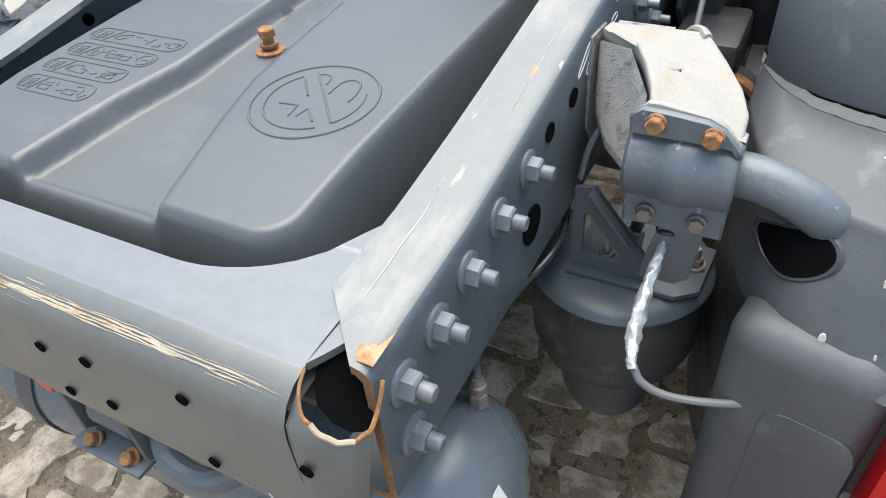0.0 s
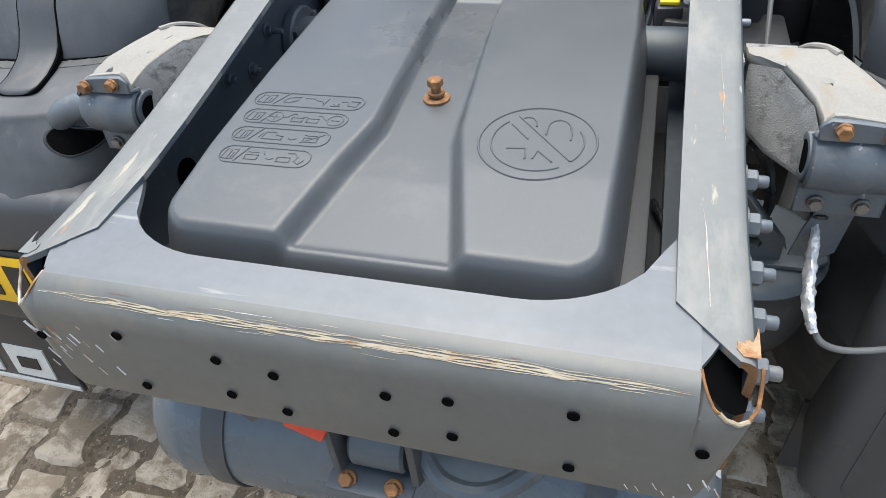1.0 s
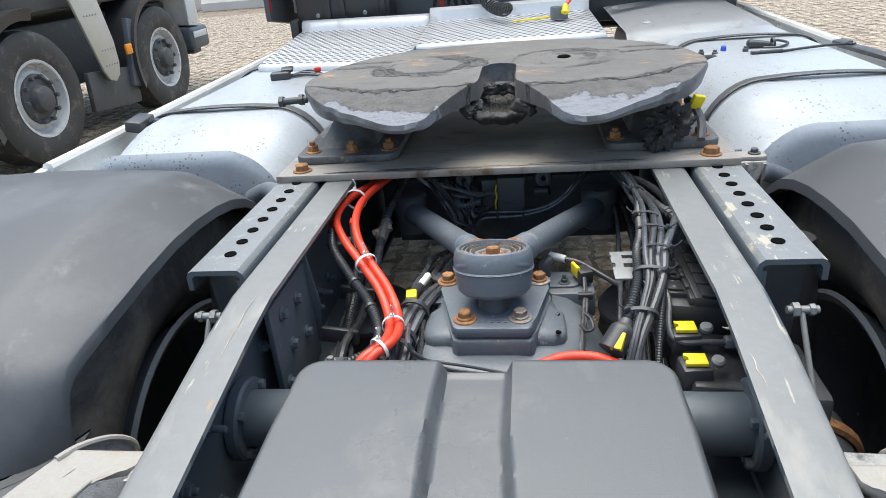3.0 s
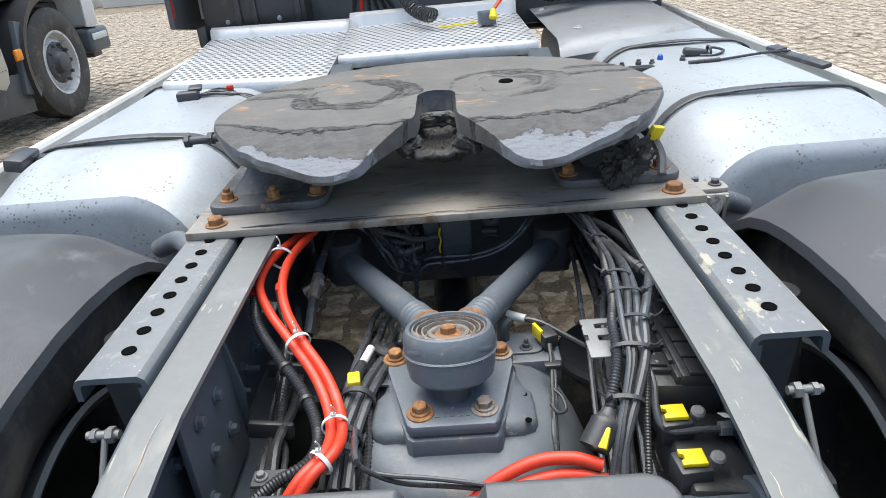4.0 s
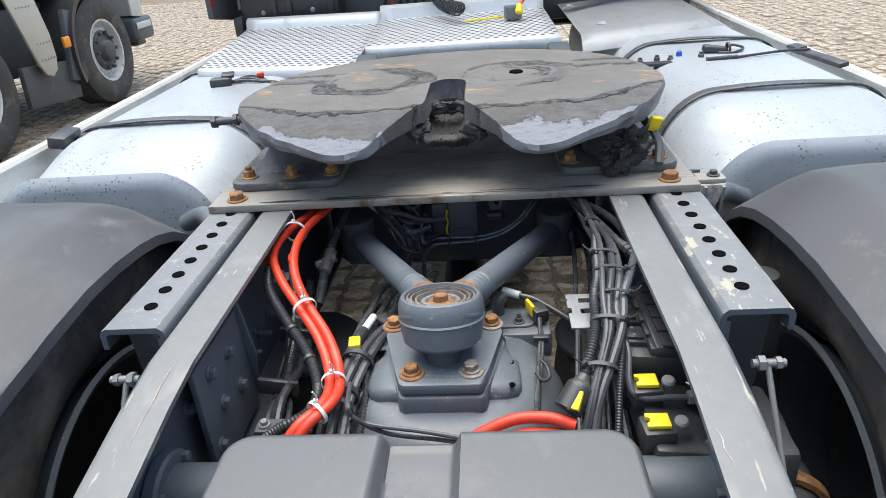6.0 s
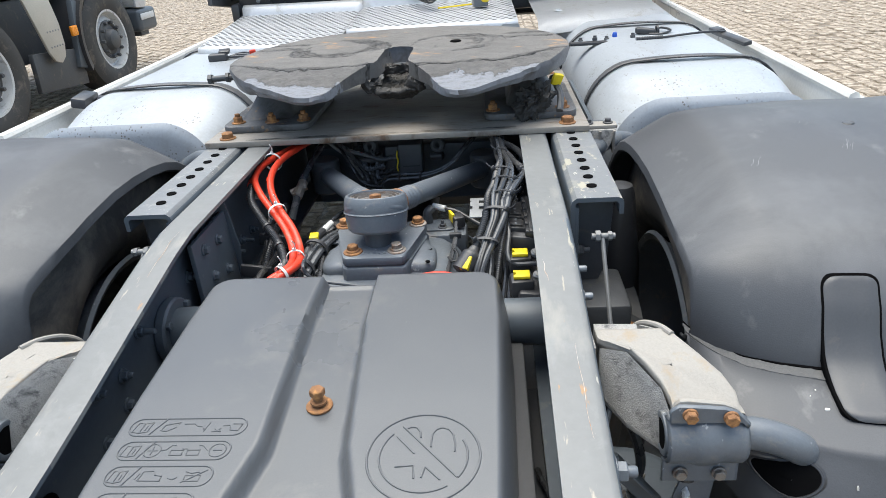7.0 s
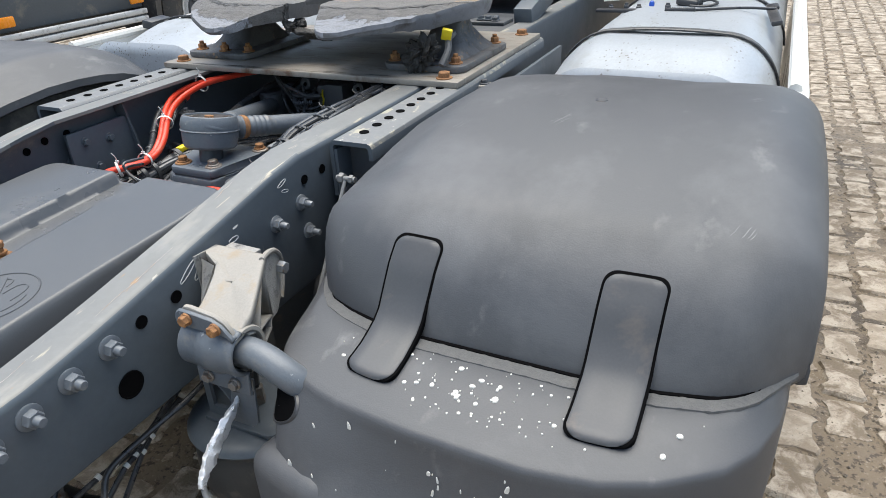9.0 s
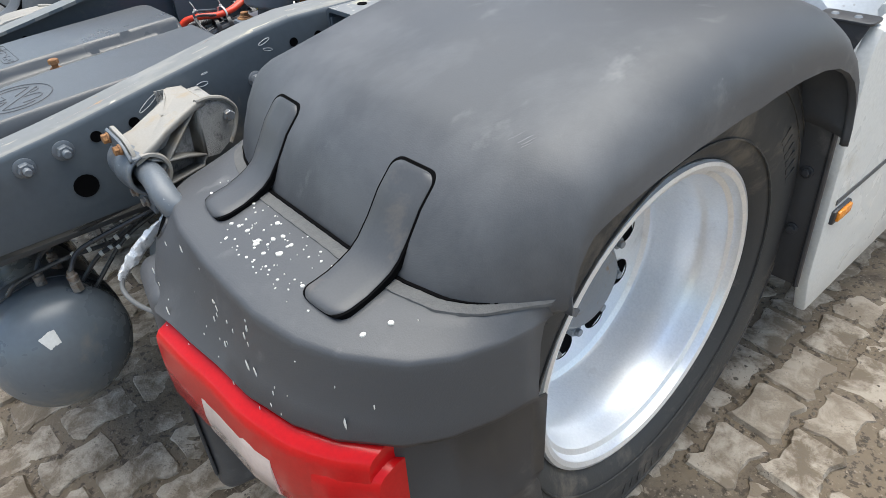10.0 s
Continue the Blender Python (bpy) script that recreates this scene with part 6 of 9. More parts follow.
# ---- bracket castings with clamped pipe ends ----
def guard_bracket(s):
    t = thing("mudguard_bracket", (s * 0.47, 0.48, 0.80), "dusty cast aluminium bracket on the rail, holding a grey pipe", "bracket", "mudguard brackets")
    X = lambda pts: [(s * a, b, c) for a, b, c in pts]
    bm = B()
    rim = [(0.387, 0.548, 0.949), (0.387, 0.52, 0.953), (0.394, 0.512, 0.953), (0.425, 0.502, 0.950), (0.445, 0.470, 0.944), (0.460, 0.437, 0.936), (0.467, 0.412, 0.927), (0.466, 0.388, 0.921), (0.551, 0.386, 0.911), (0.554, 0.400, 0.918), (0.553, 0.424, 0.929), (0.542, 0.450, 0.939), (0.520, 0.490, 0.946), (0.495, 0.533, 0.952), (0.485, 0.548, 0.949)]
    mid = Vector((s * 0.480, 0.47, 0.9395))
    fold = lambda f, dz: [mid.lerp(Vector((s * a, b, c)), f) + Vector((0, 0, dz)) for a, b, c in rim]
    skin(bm, [r + r[:1] for r in (fold(0.02, 0), fold(0.35, 0), fold(0.7, 0.0005), fold(0.93, 0.0010), fold(0.985, -0.0005), fold(1.0, -0.004), fold(1.0, -0.012), fold(0.95, -0.013))])
    part("top_face", bm, CAST, t, sharp=60)

    def wall(name, pts, th, mat):
        a = [Vector(p) for p in X(pts)]
        n = (a[1] - a[0]).cross(a[2] - a[0]).normalized() * th
        b = B()
        va, vb = [b.verts.new(p) for p in a], [b.verts.new(p + n) for p in a]
        b.faces.new(va)
        b.faces.new(vb[::-1])
        for k in range(len(va)):
            b.faces.new([va[k], vb[k], vb[(k + 1) % len(va)], va[(k + 1) % len(va)]])
        part(name, b, mat, t)

    wall("back_plate", [(0.383, 0.497, 0.950), (0.383, 0.550, 0.946), (0.383, 0.556, 0.80), (0.383, 0.54, 0.79), (0.383, 0.50, 0.84)], 0.008, CAST_ROUGH)
    wall("inner_rib", [(0.389, 0.505, 0.945), (0.425, 0.495, 0.944), (0.459, 0.43, 0.930), (0.464, 0.40, 0.915), (0.459, 0.40, 0.855), (0.42, 0.44, 0.862), (0.389, 0.50, 0.868)], 0.007, CAST_ROUGH)
    inward = Vector((-0.026, -0.012, 0.0))

    def rib(name, line, deep=1.0, th=0.0055):
        """A cast rib standing out from the recessed web."""
        b, rows = B(), []
        for p in line:
            p = Vector(p)
            rows.append([tuple(p + inward * deep), tuple(p + inward * 0.02), tuple(p + Vector((0.0015, -0.0005, -0.0015)))])
        skin(b, [[(s * a, y, z) for a, y, z in r] for r in rows])
        o = part(name, b, CAST, t)
        m = o.modifiers.new("thickness", "SOLIDIFY")
        m.thickness, m.offset = th, 0

    top_in, apex, knee = (0.490, 0.528, 0.942), (0.497, 0.521, 0.852), (0.546, 0.440, 0.888)
    rib("outer_rib", [top_in, knee])
    rib("outer_rib", [top_in, apex])
    rib("bottom_rib", [apex, (0.524, 0.478, 0.874), knee, (0.552, 0.412, 0.902)])
    rib("diagonal_rib", [knee, (0.552, 0.410, 0.862)])
    rib("lower_rib", [apex, (0.500, 0.512, 0.835), (0.53, 0.455, 0.842), (0.553, 0.408, 0.846)], 0.9)
    wall("web", [(0.466, 0.520, 0.943), (0.532, 0.428, 0.925), (0.532, 0.392, 0.910), (0.530, 0.395, 0.848), (0.472, 0.512, 0.838)], 0.004, CAST_ROUGH)
    wall("bolt_flange", [(0.493, 0.528, 0.946), (0.482, 0.555, 0.943), (0.468, 0.585, 0.930), (0.459, 0.604, 0.912), (0.457, 0.610, 0.894), (0.462, 0.598, 0.868), (0.470, 0.580, 0.848), (0.484, 0.550, 0.838), (0.497, 0.523, 0.846)], 0.009, CAST_ROUGH)
    b = [(0.494, 0.527, 0.951), (0.483, 0.554, 0.9475), (0.469, 0.585, 0.934), (0.459, 0.606, 0.914), (0.456, 0.612, 0.894), (0.461, 0.600, 0.866), (0.469, 0.582, 0.845)]
    part("flange_rim", tube(B(), X(b), 0.0045, 8, 3), CAST, t)
    wall("back_block", [(0.389, 0.545, 0.940), (0.452, 0.542, 0.940), (0.452, 0.542, 0.842), (0.389, 0.545, 0.815)], 0.03, CAST_ROUGH)
    bm = B()
    skin(bm, [[(s * x, 0.402 + r * math.cos(q), 0.880 + r * math.sin(q)) for x, r in ((0.548, 0.038), (0.554, 0.0375), (0.5565, 0.036), (0.5565, 0.031), (0.553, 0.0295), (0.548, 0.0295))] for q in [radians(5 * k - 95) for k in range(0, 40)]])
    part("pipe_seat", bm, CAST, t, sharp=40)
    bm = prism(B(), [(0.462, 0.922), (0.464, 0.940), (0.470, 0.9465), (0.480, 0.947), (0.525, 0.941), (0.540, 0.934), (0.551, 0.920), (0.553, 0.908)], lambda u, v: (s * u, 0.3835, v), (0, 0.0075, 0), 0.0015)
    part("cast_ear", bm, CAST, t)
    bm = B()
    lathe(bm, [(0.0, 0.0008), (0.004, 0.0010), (0.0075, 0.0006), (0.009, 0.0)], (s * 0.470, 0.477, 0.9405), (0, 0, 1), 14)
    bmesh.ops.scale(bm, vec=(1.6, 1, 1), space=Matrix.Translation((-s * 0.470, -0.477, 0)), verts=bm.verts[:])
    part("grime_spot", bm, material("faint_grime", (0.25, 0.235, 0.21), 0.7, second=(0.30, 0.28, 0.25), scale=60, fine=200, bump=0.2) if s > 0 else bpy.data.materials["faint_grime"], t)
    for y, z in ((0.588, 0.902), (0.565, 0.84)):
        part("bracket_bolt", hexbolt(B(), (s * (0.473 if z > 0.88 else 0.392), y, z), (s, 0, 0), 0.011, 0.012, 0.0), BOLT, t)
    # pipe clamp: half shell with ears above and below
    cy0, cz0 = 0.402, 0.880
    bm = B()
    rows = []
    for x in (0.458, 0.461, 0.468, 0.492, 0.497, 0.519, 0.524, 0.540, 0.548, 0.552, 0.556):
        r = 0.036 + (0.003 if 0.495 < x < 0.521 else 0.0) - (0.003 if x in (0.458, 0.556) else 0)
        ring = [(cy0 + r * math.cos(radians(a)), cz0 + r * math.sin(radians(a))) for a in range(95, 266, 9)]
        tp = lerp((0.458, 0.462, 0.470, 0.525, 0.540, 0.552, 0.556), (0.932, 0.940, 0.9445, 0.939, 0.932, 0.918, 0.914), x)
        rows.append([(s * x, 0.3815, tp), (s * x, 0.3785, tp - 0.002), (s * x, 0.378, min(0.920, tp - 0.004))] + [(s * x, y, z) for y, z in ring] + [(s * x, 0.392, 0.838), (s * x, 0.390, 0.811), (s * x, 0.394, 0.810)])
    skin(bm, rows)
    ob = part("pipe_clamp", bm, GREYCAST, t, sharp=40)
    md = ob.modifiers.new("thickness", "SOLIDIFY")
    md.thickness, md.offset = 0.005, 0
    for x in (0.481, 0.531):
        part("clamp_bolt", hexbolt(B(), (s * x, 0.3755, 0.933 if x < 0.5 else 0.928), (0, -1, 0), 0.0085, 0.008, 0.0095, 0, x * 50), RUST, t, "rusty clamp bolt")
        part("clamp_bolt", hexbolt(B(), (s * x, 0.3875, 0.825), (0, -1, 0), 0.0080, 0.006, 0.010, 0, x * 50), RUST_DULL, t)
    # grey bent pipe, open at its inner end
    line = spline(X([(0.4565, 0.402, 0.880), (0.50, 0.402, 0.880), (0.563, 0.401, 0.880), (0.593, 0.398, 0.876), (0.619, 0.396, 0.866), (0.638, 0.401, 0.850), (0.649, 0.418, 0.829), (0.654, 0.44, 0.805)]), 8)
    bm = tube(B(), line, 0.0215, 20, smooth=False)
    part("pipe", bm, GREYCAST, t)
    bm = lathe(B(), [(0.0205, -0.004), (0.0205, 0.0), (0.0255, 0.001), (0.0285, 0.000), (0.030, -0.003), (0.030, -0.012)], (s * 0.4555, 0.402, 0.880), (-s, 0, 0), 24)
    part("pipe_collar", bm, GREYCAST, t)
    # flat black disc paints the dark inside of the pipe end
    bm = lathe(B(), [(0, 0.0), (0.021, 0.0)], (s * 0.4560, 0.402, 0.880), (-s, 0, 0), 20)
    part("pipe_bore", bm, HOLE_SHADE, t)
    return t


for s in (1, -1):
    guard_bracket(s)
    # black oval on the guard where the pipe enters, painting a recess's shade
    def on_tail(x, z, out):
        y = tail_face(x, z)
        n = Vector(((tail_face(x + 0.004, z) - y) / 0.004, -1, (tail_face(x, z + 0.004) - y) / 0.004)).normalized()
        p = Vector((x, y, z)) + n * out
        return (s * p.x, p.y, p.z)

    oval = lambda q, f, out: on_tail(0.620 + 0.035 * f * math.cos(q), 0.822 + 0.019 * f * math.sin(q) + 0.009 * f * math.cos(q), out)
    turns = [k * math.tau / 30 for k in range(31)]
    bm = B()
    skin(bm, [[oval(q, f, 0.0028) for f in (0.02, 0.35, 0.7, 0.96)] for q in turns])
    part("pipe_recess", bm, HOLE_SHADE, tail_right if s > 0 else tail_left)
    bm = B()
    skin(bm, [[oval(q, f, o) for f, o in ((0.93, 0.0025), (0.96, 0.0042), (1.04, 0.0042), (1.12, 0.0018))] for q in turns])
    part("recess_rim", bm, PLASTIC2, tail_right if s > 0 else tail_left)

# air springs below the brackets
def air_spring(s, x, y):
    t = thing("air_spring", (s * x, y, 0.40), "black rubber air spring bellows under a grey steel cap", "air spring", "air springs")
    bm = lathe(B(), [(0.06, 0.50), (0.086, 0.503), (0.102, 0.515), (0.112, 0.545), (0.114, 0.585), (0.112, 0.618), (0.108, 0.632), (0.106, 0.640), (0.108, 0.646), (0.104, 0.650)], (s * x, y, 0), (0, 0, 1), 40)
    part("bellows", bm, RUBBER, t)
    bm = lathe(B(), [(0.0, 0.668), (0.09, 0.668), (0.104, 0.665), (0.114, 0.660), (0.118, 0.653), (0.114, 0.647), (0.10, 0.646)], (s * x, y, 0), (0, 0, 1), 40)
    part("cap", bm, PAINT, t)
    bm = lathe(B(), [(0.0, 0.40), (0.06, 0.40), (0.066, 0.42), (0.070, 0.52), (0, 0.52)], (s * x, y, 0), (0, 0, 1), 32)
    part("piston", bm, DARK, t)
    bm = prism(B(), [(0.388, 0.435), (0.52, 0.435), (0.545, 0.455), (0.55, 0.54), (0.388, 0.56)], lambda u, v: (s * u, v, 0.668), (0, 0, 0.008), 0.002)
    part("top_plate", bm, PAINT, t)
    # triangular gusset with a cut-out, its slanting edge folded over
    outer, inner = [(0.389, 0.792), (0.412, 0.797), (0.480, 0.712), (0.480, 0.676), (0.389, 0.676)], [(0.402, 0.758), (0.409, 0.757), (0.452, 0.704), (0.449, 0.694), (0.402, 0.694)]
    bm = B()
    front = [[(s * u, 0.447, v) for u, v in ring + ring[:1]] for ring in (outer, inner)]
    back = [[(s * u, 0.454, v) for u, v in ring + ring[:1]] for ring in (inner, outer)]
    skin(bm, front + back + front[:1])
    part("gusset", bm, PAINT, t)
    part("folded_edge", prism(B(), [(0.412, 0.797), (0.480, 0.712), (0.480, 0.708), (0.409, 0.795)], lambda u, v: (s * u, 0.432, v), (0, 0.020, 0), 0.001), PAINT, t)
    part("hanger_plate", prism(B(), [(0.500, 0.82), (0.540, 0.815), (0.532, 0.728), (0.518, 0.716), (0.478, 0.716), (0.485, 0.76)], lambda u, v: (s * u, 0.412, v), (0, 0.004, 0), 0.001), GREYCAST, t)
    for a, b in ((0.428, 0.470), (0.53, 0.50)):
        part("nut", hexbolt(B(), (s * a, b, 0.676), (0, 0, 1), 0.010, 0.010, 0.014, 0.014, a * 30), RUST_DULL, t)
    part("hose_union", cyl(B(), (s * 0.452, 0.50, 0.676), (s * 0.455, 0.495, 0.716), 0.012, seg=6, bev=0.002), RUST_DULL, t)
    bm = tube(B(), [(s * 0.455, 0.495, 0.712), (s * 0.457, 0.495, 0.745), (s * 0.445, 0.51, 0.79), (s * 0.42, 0.53, 0.82), (s * 0.40, 0.54, 0.80)], 0.008, 8)
    part("air_hose", bm, HOSE, t)
    part("pipe_bracket", tube(B(), [(s * 0.392, 0.455, 0.80), (s * 0.398, 0.47, 0.84), (s * 0.415, 0.50, 0.872)], 0.004, 8), PAINT, t)
    return t


air_spring(1, 0.440, 0.500), air_spring(-1, 0.440, 0.500)


def front_spring(s):
    t = thing("air_spring", (s * 0.42, 1.42, 0.40), "black rubber air spring bellows with a round steel cap", "air spring", "air springs")
    part("bellows", lathe(B(), [(0.09, 0.45), (0.115, 0.50), (0.12, 0.60), (0.11, 0.68)], (s * 0.33, 1.33, 0), (0, 0, 1), 36), RUBBER, t)
    part("cap", lathe(B(), [(0, 0.70), (0.11, 0.70), (0.118, 0.69), (0.118, 0.68), (0.10, 0.675)], (s * 0.33, 1.33, 0), (0, 0, 1), 36), DARK, t)
    part("piston", lathe(B(), [(0.07, 0.30), (0.085, 0.32), (0.09, 0.45), (0, 0.45)], (s * 0.33, 1.33, 0), (0, 0, 1), 28), DARK, t)
    for k in range(2):
        part("nut", hexbolt(B(), (s * 0.33 + 0.04 * (k - 0.5), 1.31, 0.70), (0, 0, 1), 0.011, 0.012, 0.016, 0.012), DARK, t)


front_spring(1), front_spring(-1)

# cable wrapped in silver tape
foil = thing("taped_cable", (0.5, 0.34, 0.62), "grey cable wrapped in crumpled silver tape, hanging from the pipe clamp", "cable")
bm = tube(B(), [(0.500, 0.418, 0.772), (0.499, 0.400, 0.757), (0.497, 0.375, 0.738), (0.496, 0.347, 0.718), (0.499, 0.322, 0.700), (0.505, 0.305, 0.684)], lambda f: lerp((0, 0.15, 0.45, 0.7, 0.78, 0.9, 1), (0.0050, 0.0075, 0.0125, 0.0130, 0.0095, 0.0100, 0.0060), f), 14, 12, flat=0.62)
for v in bm.verts:
    v.co += Vector([noise.noise(v.co * 75 + Vector((q * 9, 0, 0))) * 0.0030 + noise.noise(v.co * 190 + Vector((q * 5, 0, 0))) * 0.0018 for q in range(3)])
part("tape_wrapping", bm, FOIL, foil, "crumpled silver tape", sharp=20)
bm = tube(B(), [(0.505, 0.307, 0.686), (0.518, 0.300, 0.672), (0.545, 0.302, 0.662), (0.585, 0.312, 0.660), (0.625, 0.325, 0.664), (0.66, 0.345, 0.668)], 0.0045, 10)
part("cable", bm, material("grey_cable_sheath", (0.13, 0.135, 0.14), 0.5, second=(0.17, 0.17, 0.17), scale=20, fine=100, bump=0.04), foil)
bm = tube(B(), [(0.500, 0.418, 0.772), (0.504, 0.420, 0.80), (0.505, 0.415, 0.84)], 0.006, 8)
part("cable", bm, HOSE, foil)
bm = lathe(B(), [(0.008, 0), (0.012, 0.002), (0.012, 0.006), (0.008, 0.008)], (0.501, 0.418, 0.779), (0, 0.3, 1), 12)
part("cable_tie", bm, HOSE, foil)

# levelling valve rod between rail and guard, on both sides
for s in (1, -1):
    t = thing("levelling_rod", (s * 0.445, 0.75, 0.70), "thin zinc-plated levelling rod with ball joints", "levelling rod", "levelling rods")
    part("rod", cyl(B(), (s * 0.445, 0.845, 0.956), (s * 0.452, 0.66, 0.72), 0.0042, seg=10), GALV, t)
    bm = cyl(B(), (s * 0.425, 0.846, 0.957), (s * 0.468, 0.846, 0.957), 0.006, seg=12)
    hexbolt(bm, (s * 0.432, 0.846, 0.957), (s, 0, 0), 0.011, 0.010)
    hexbolt(bm, (s * 0.455, 0.846, 0.957), (s, 0, 0), 0.009, 0.008)
    part("ball_joint", bm, GALV, t)
    bc = thing("brake_chamber", (s * 0.47, 0.84, 0.60), "rusty brake chamber with a clamp ring beside the wheel", "brake chamber", "brake chambers")
    part("chamber", lathe(B(), [(0, -0.09), (0.05, -0.088), (0.066, -0.07), (0.07, 0.0), (0.078, 0.004), (0.078, 0.014), (0.07, 0.018), (0.066, 0.06), (0.05, 0.08), (0, 0.082)], (s * 0.485, 0.84, 0.69), (0.15 * s, 1, 0.12), 32), DARK, bc)
    part("clamp_ring", lathe(B(), [(0.074, -0.004), (0.082, -0.002), (0.082, 0.016), (0.074, 0.018)], (s * 0.485, 0.84, 0.69), (0.15 * s, 1, 0.12), 32), RUST, bc)
    part("air_port", cyl(B(), (s * 0.47, 0.80, 0.745), (s * 0.468, 0.795, 0.775), 0.011, seg=8), BOLT, bc)
    part("push_rod", cyl(B(), (s * 0.495, 0.92, 0.70), (s * 0.505, 0.99, 0.71), 0.010, seg=10), DARK, bc)
    t = thing("suspension_bracket", (s * 0.43, 0.98, 0.65), "black-painted folded steel suspension bracket on the rail", "bracket", "suspension brackets")
    bm = prism(B(), [(0.884, 1.00), (0.884, 0.84), (0.92, 0.80), (1.02, 0.72), (1.10, 0.72), (1.10, 1.00)], lambda u, v: (s * 0.398, u, v), (s * 0.008, 0, 0), 0.0015)
    part("web", bm, PAINT, t)
    bm = prism(B(), [(0.398, 1.005), (0.480, 1.005), (0.470, 0.86), (0.455, 0.82), (0.398, 0.80)], lambda u, v: (s * u, 0.93, v), (0, 0.008, 0), 0.0015)
    part("cross_web", bm, DARK, t)
    bm = box(B(), (s * 0.455, 0.90, 0.775), (0.10, 0.16, 0.09), bevel=0.012)
    part("foot", bm, DARK, t)
    part("bump_stop", lathe(B(), [(0, 0.975), (0.026, 0.972), (0.032, 0.955), (0.050, 0.80), (0.055, 0.70), (0.055, 0.58), (0, 0.58)], (s * 0.515, 1.065, 0), (0, 0, 1), 26), PLASTIC2, t)
    part("spring_beam", box(B(), (s * 0.49, 1.22, 0.62), (0.11, 0.62, 0.09), (6, 0, 0), bevel=0.015, seg=3), PLASTIC2, t)
    for y, z in ((0.905, 0.90), (0.97, 0.86)):
        part("nut", hexbolt(B(), (s * 0.406, y, z), (s, 0, 0), 0.010, 0.010, 0.015, 0.012), DARK, t)
    bm = cyl(B(), (s * 0.45, 1.06, 0.60), (s * 0.45, 0.99, 0.93), 0.028, seg=20, bev=0.004)
    solo("shock_absorber", bm, DARK, (s * 0.45, 1.06, 0.60), "black tubular shock absorber beside the rail", "shock absorber", "shock absorbers")

# ---- air tank under the crossmember ----
tank = thing("air_tank", (0, 0.2, 0.33), "dark blue-grey cylindrical air tank with domed ends", "air tank")
TY, TZ, TR = 0.185, 0.490, 0.132
prof = [(0, -0.425), (0.05, -0.420), (0.095, -0.402), (0.122, -0.375), (TR, -0.345), (TR + 0.0015, -0.338), (TR + 0.0015, -0.330), (TR, -0.325), (TR, 0.325), (TR + 0.0015, 0.330), (TR, 0.345), (0.122, 0.375), (0.095, 0.402), (0.05, 0.420), (0, 0.425)]
part("vessel", lathe(B(), prof, (0.0, TY, TZ), (1, 0, 0), 56), material("tank_paint", (0.10, 0.12, 0.14), 0.28, second=(0.13, 0.15, 0.165), scale=6, fine=80, bump=0.04, dirt=(0.2, 0.19, 0.17), dirt_amount=0.12, dirt_scale=5), tank)
for x in (-0.27, 0.27):
    part("strap", lathe(B(), [(TR + 0.001, -0.018), (TR + 0.004, -0.018), (TR + 0.004, 0.018), (TR + 0.001, 0.018)], (x, TY, TZ), (1, 0, 0), 48), DARK, tank)
bm = B()
rows = []
for i in range(9):
    a, row = radians(94 + i * 2.6), []
    for j in range(7):
        h = 0.063 + 0.0045 * j + 0.003 * noise.noise(Vector((i * 0.9, j * 0.9, 2)))
        d = lerp((0.05, 0.095, 0.122, 0.132), (0.420, 0.402, 0.375, 0.345), h)
        row.append((d + 0.0012, TY + (h + 0.0008) * math.cos(a + 0.02 * noise.noise(Vector((i, j, 5)))), TZ + (h + 0.0008) * math.sin(a)))
    rows.append(row)
skin(bm, rows)
part("label", bm, PAPER, tank, "torn white paper label")
part("label", lathe(B(), [(0, 0.001), (0.018, 0.001), (0.018, 0)], (-0.02, TY - 0.10, TZ + 0.088), (0, -0.75, 0.66), 18), PAPER, tank)
for x, y in ((0.30, 0.20), (0.25, 0.24), (0.35, 0.25)):
    bm = cyl(B(), (x, y, TZ + 0.115), (x, y, TZ + 0.138), 0.0115, seg=6, bev=0.001)
    lathe(bm, [(0.0095, 0.0), (0.0095, 0.008), (0.0105, 0.009), (0.0105, 0.016), (0.007, 0.018), (0.007, 0.026), (0, 0.026)], (x, y, TZ + 0.136), (0, 0, 1), 14)
    part("fitting", bm, RUST_DULL, tank)
for k, (x, y) in enumerate(((0.30, 0.20), (0.25, 0.24), (0.35, 0.25))):
    bm = tube(B(), [(x, y, TZ + 0.16), (x - 0.01, y + 0.03, TZ + 0.19), (x + 0.01, y + 0.10, TZ + 0.215), (x + 0.03, y + 0.18, TZ + 0.235), (x, y + 0.3, TZ + 0.23)], 0.0050, 10)
    solo("air_line", bm, HOSE, (x, y, TZ + 0.15), "thin black air line rising from the tank", "air line", "air lines")
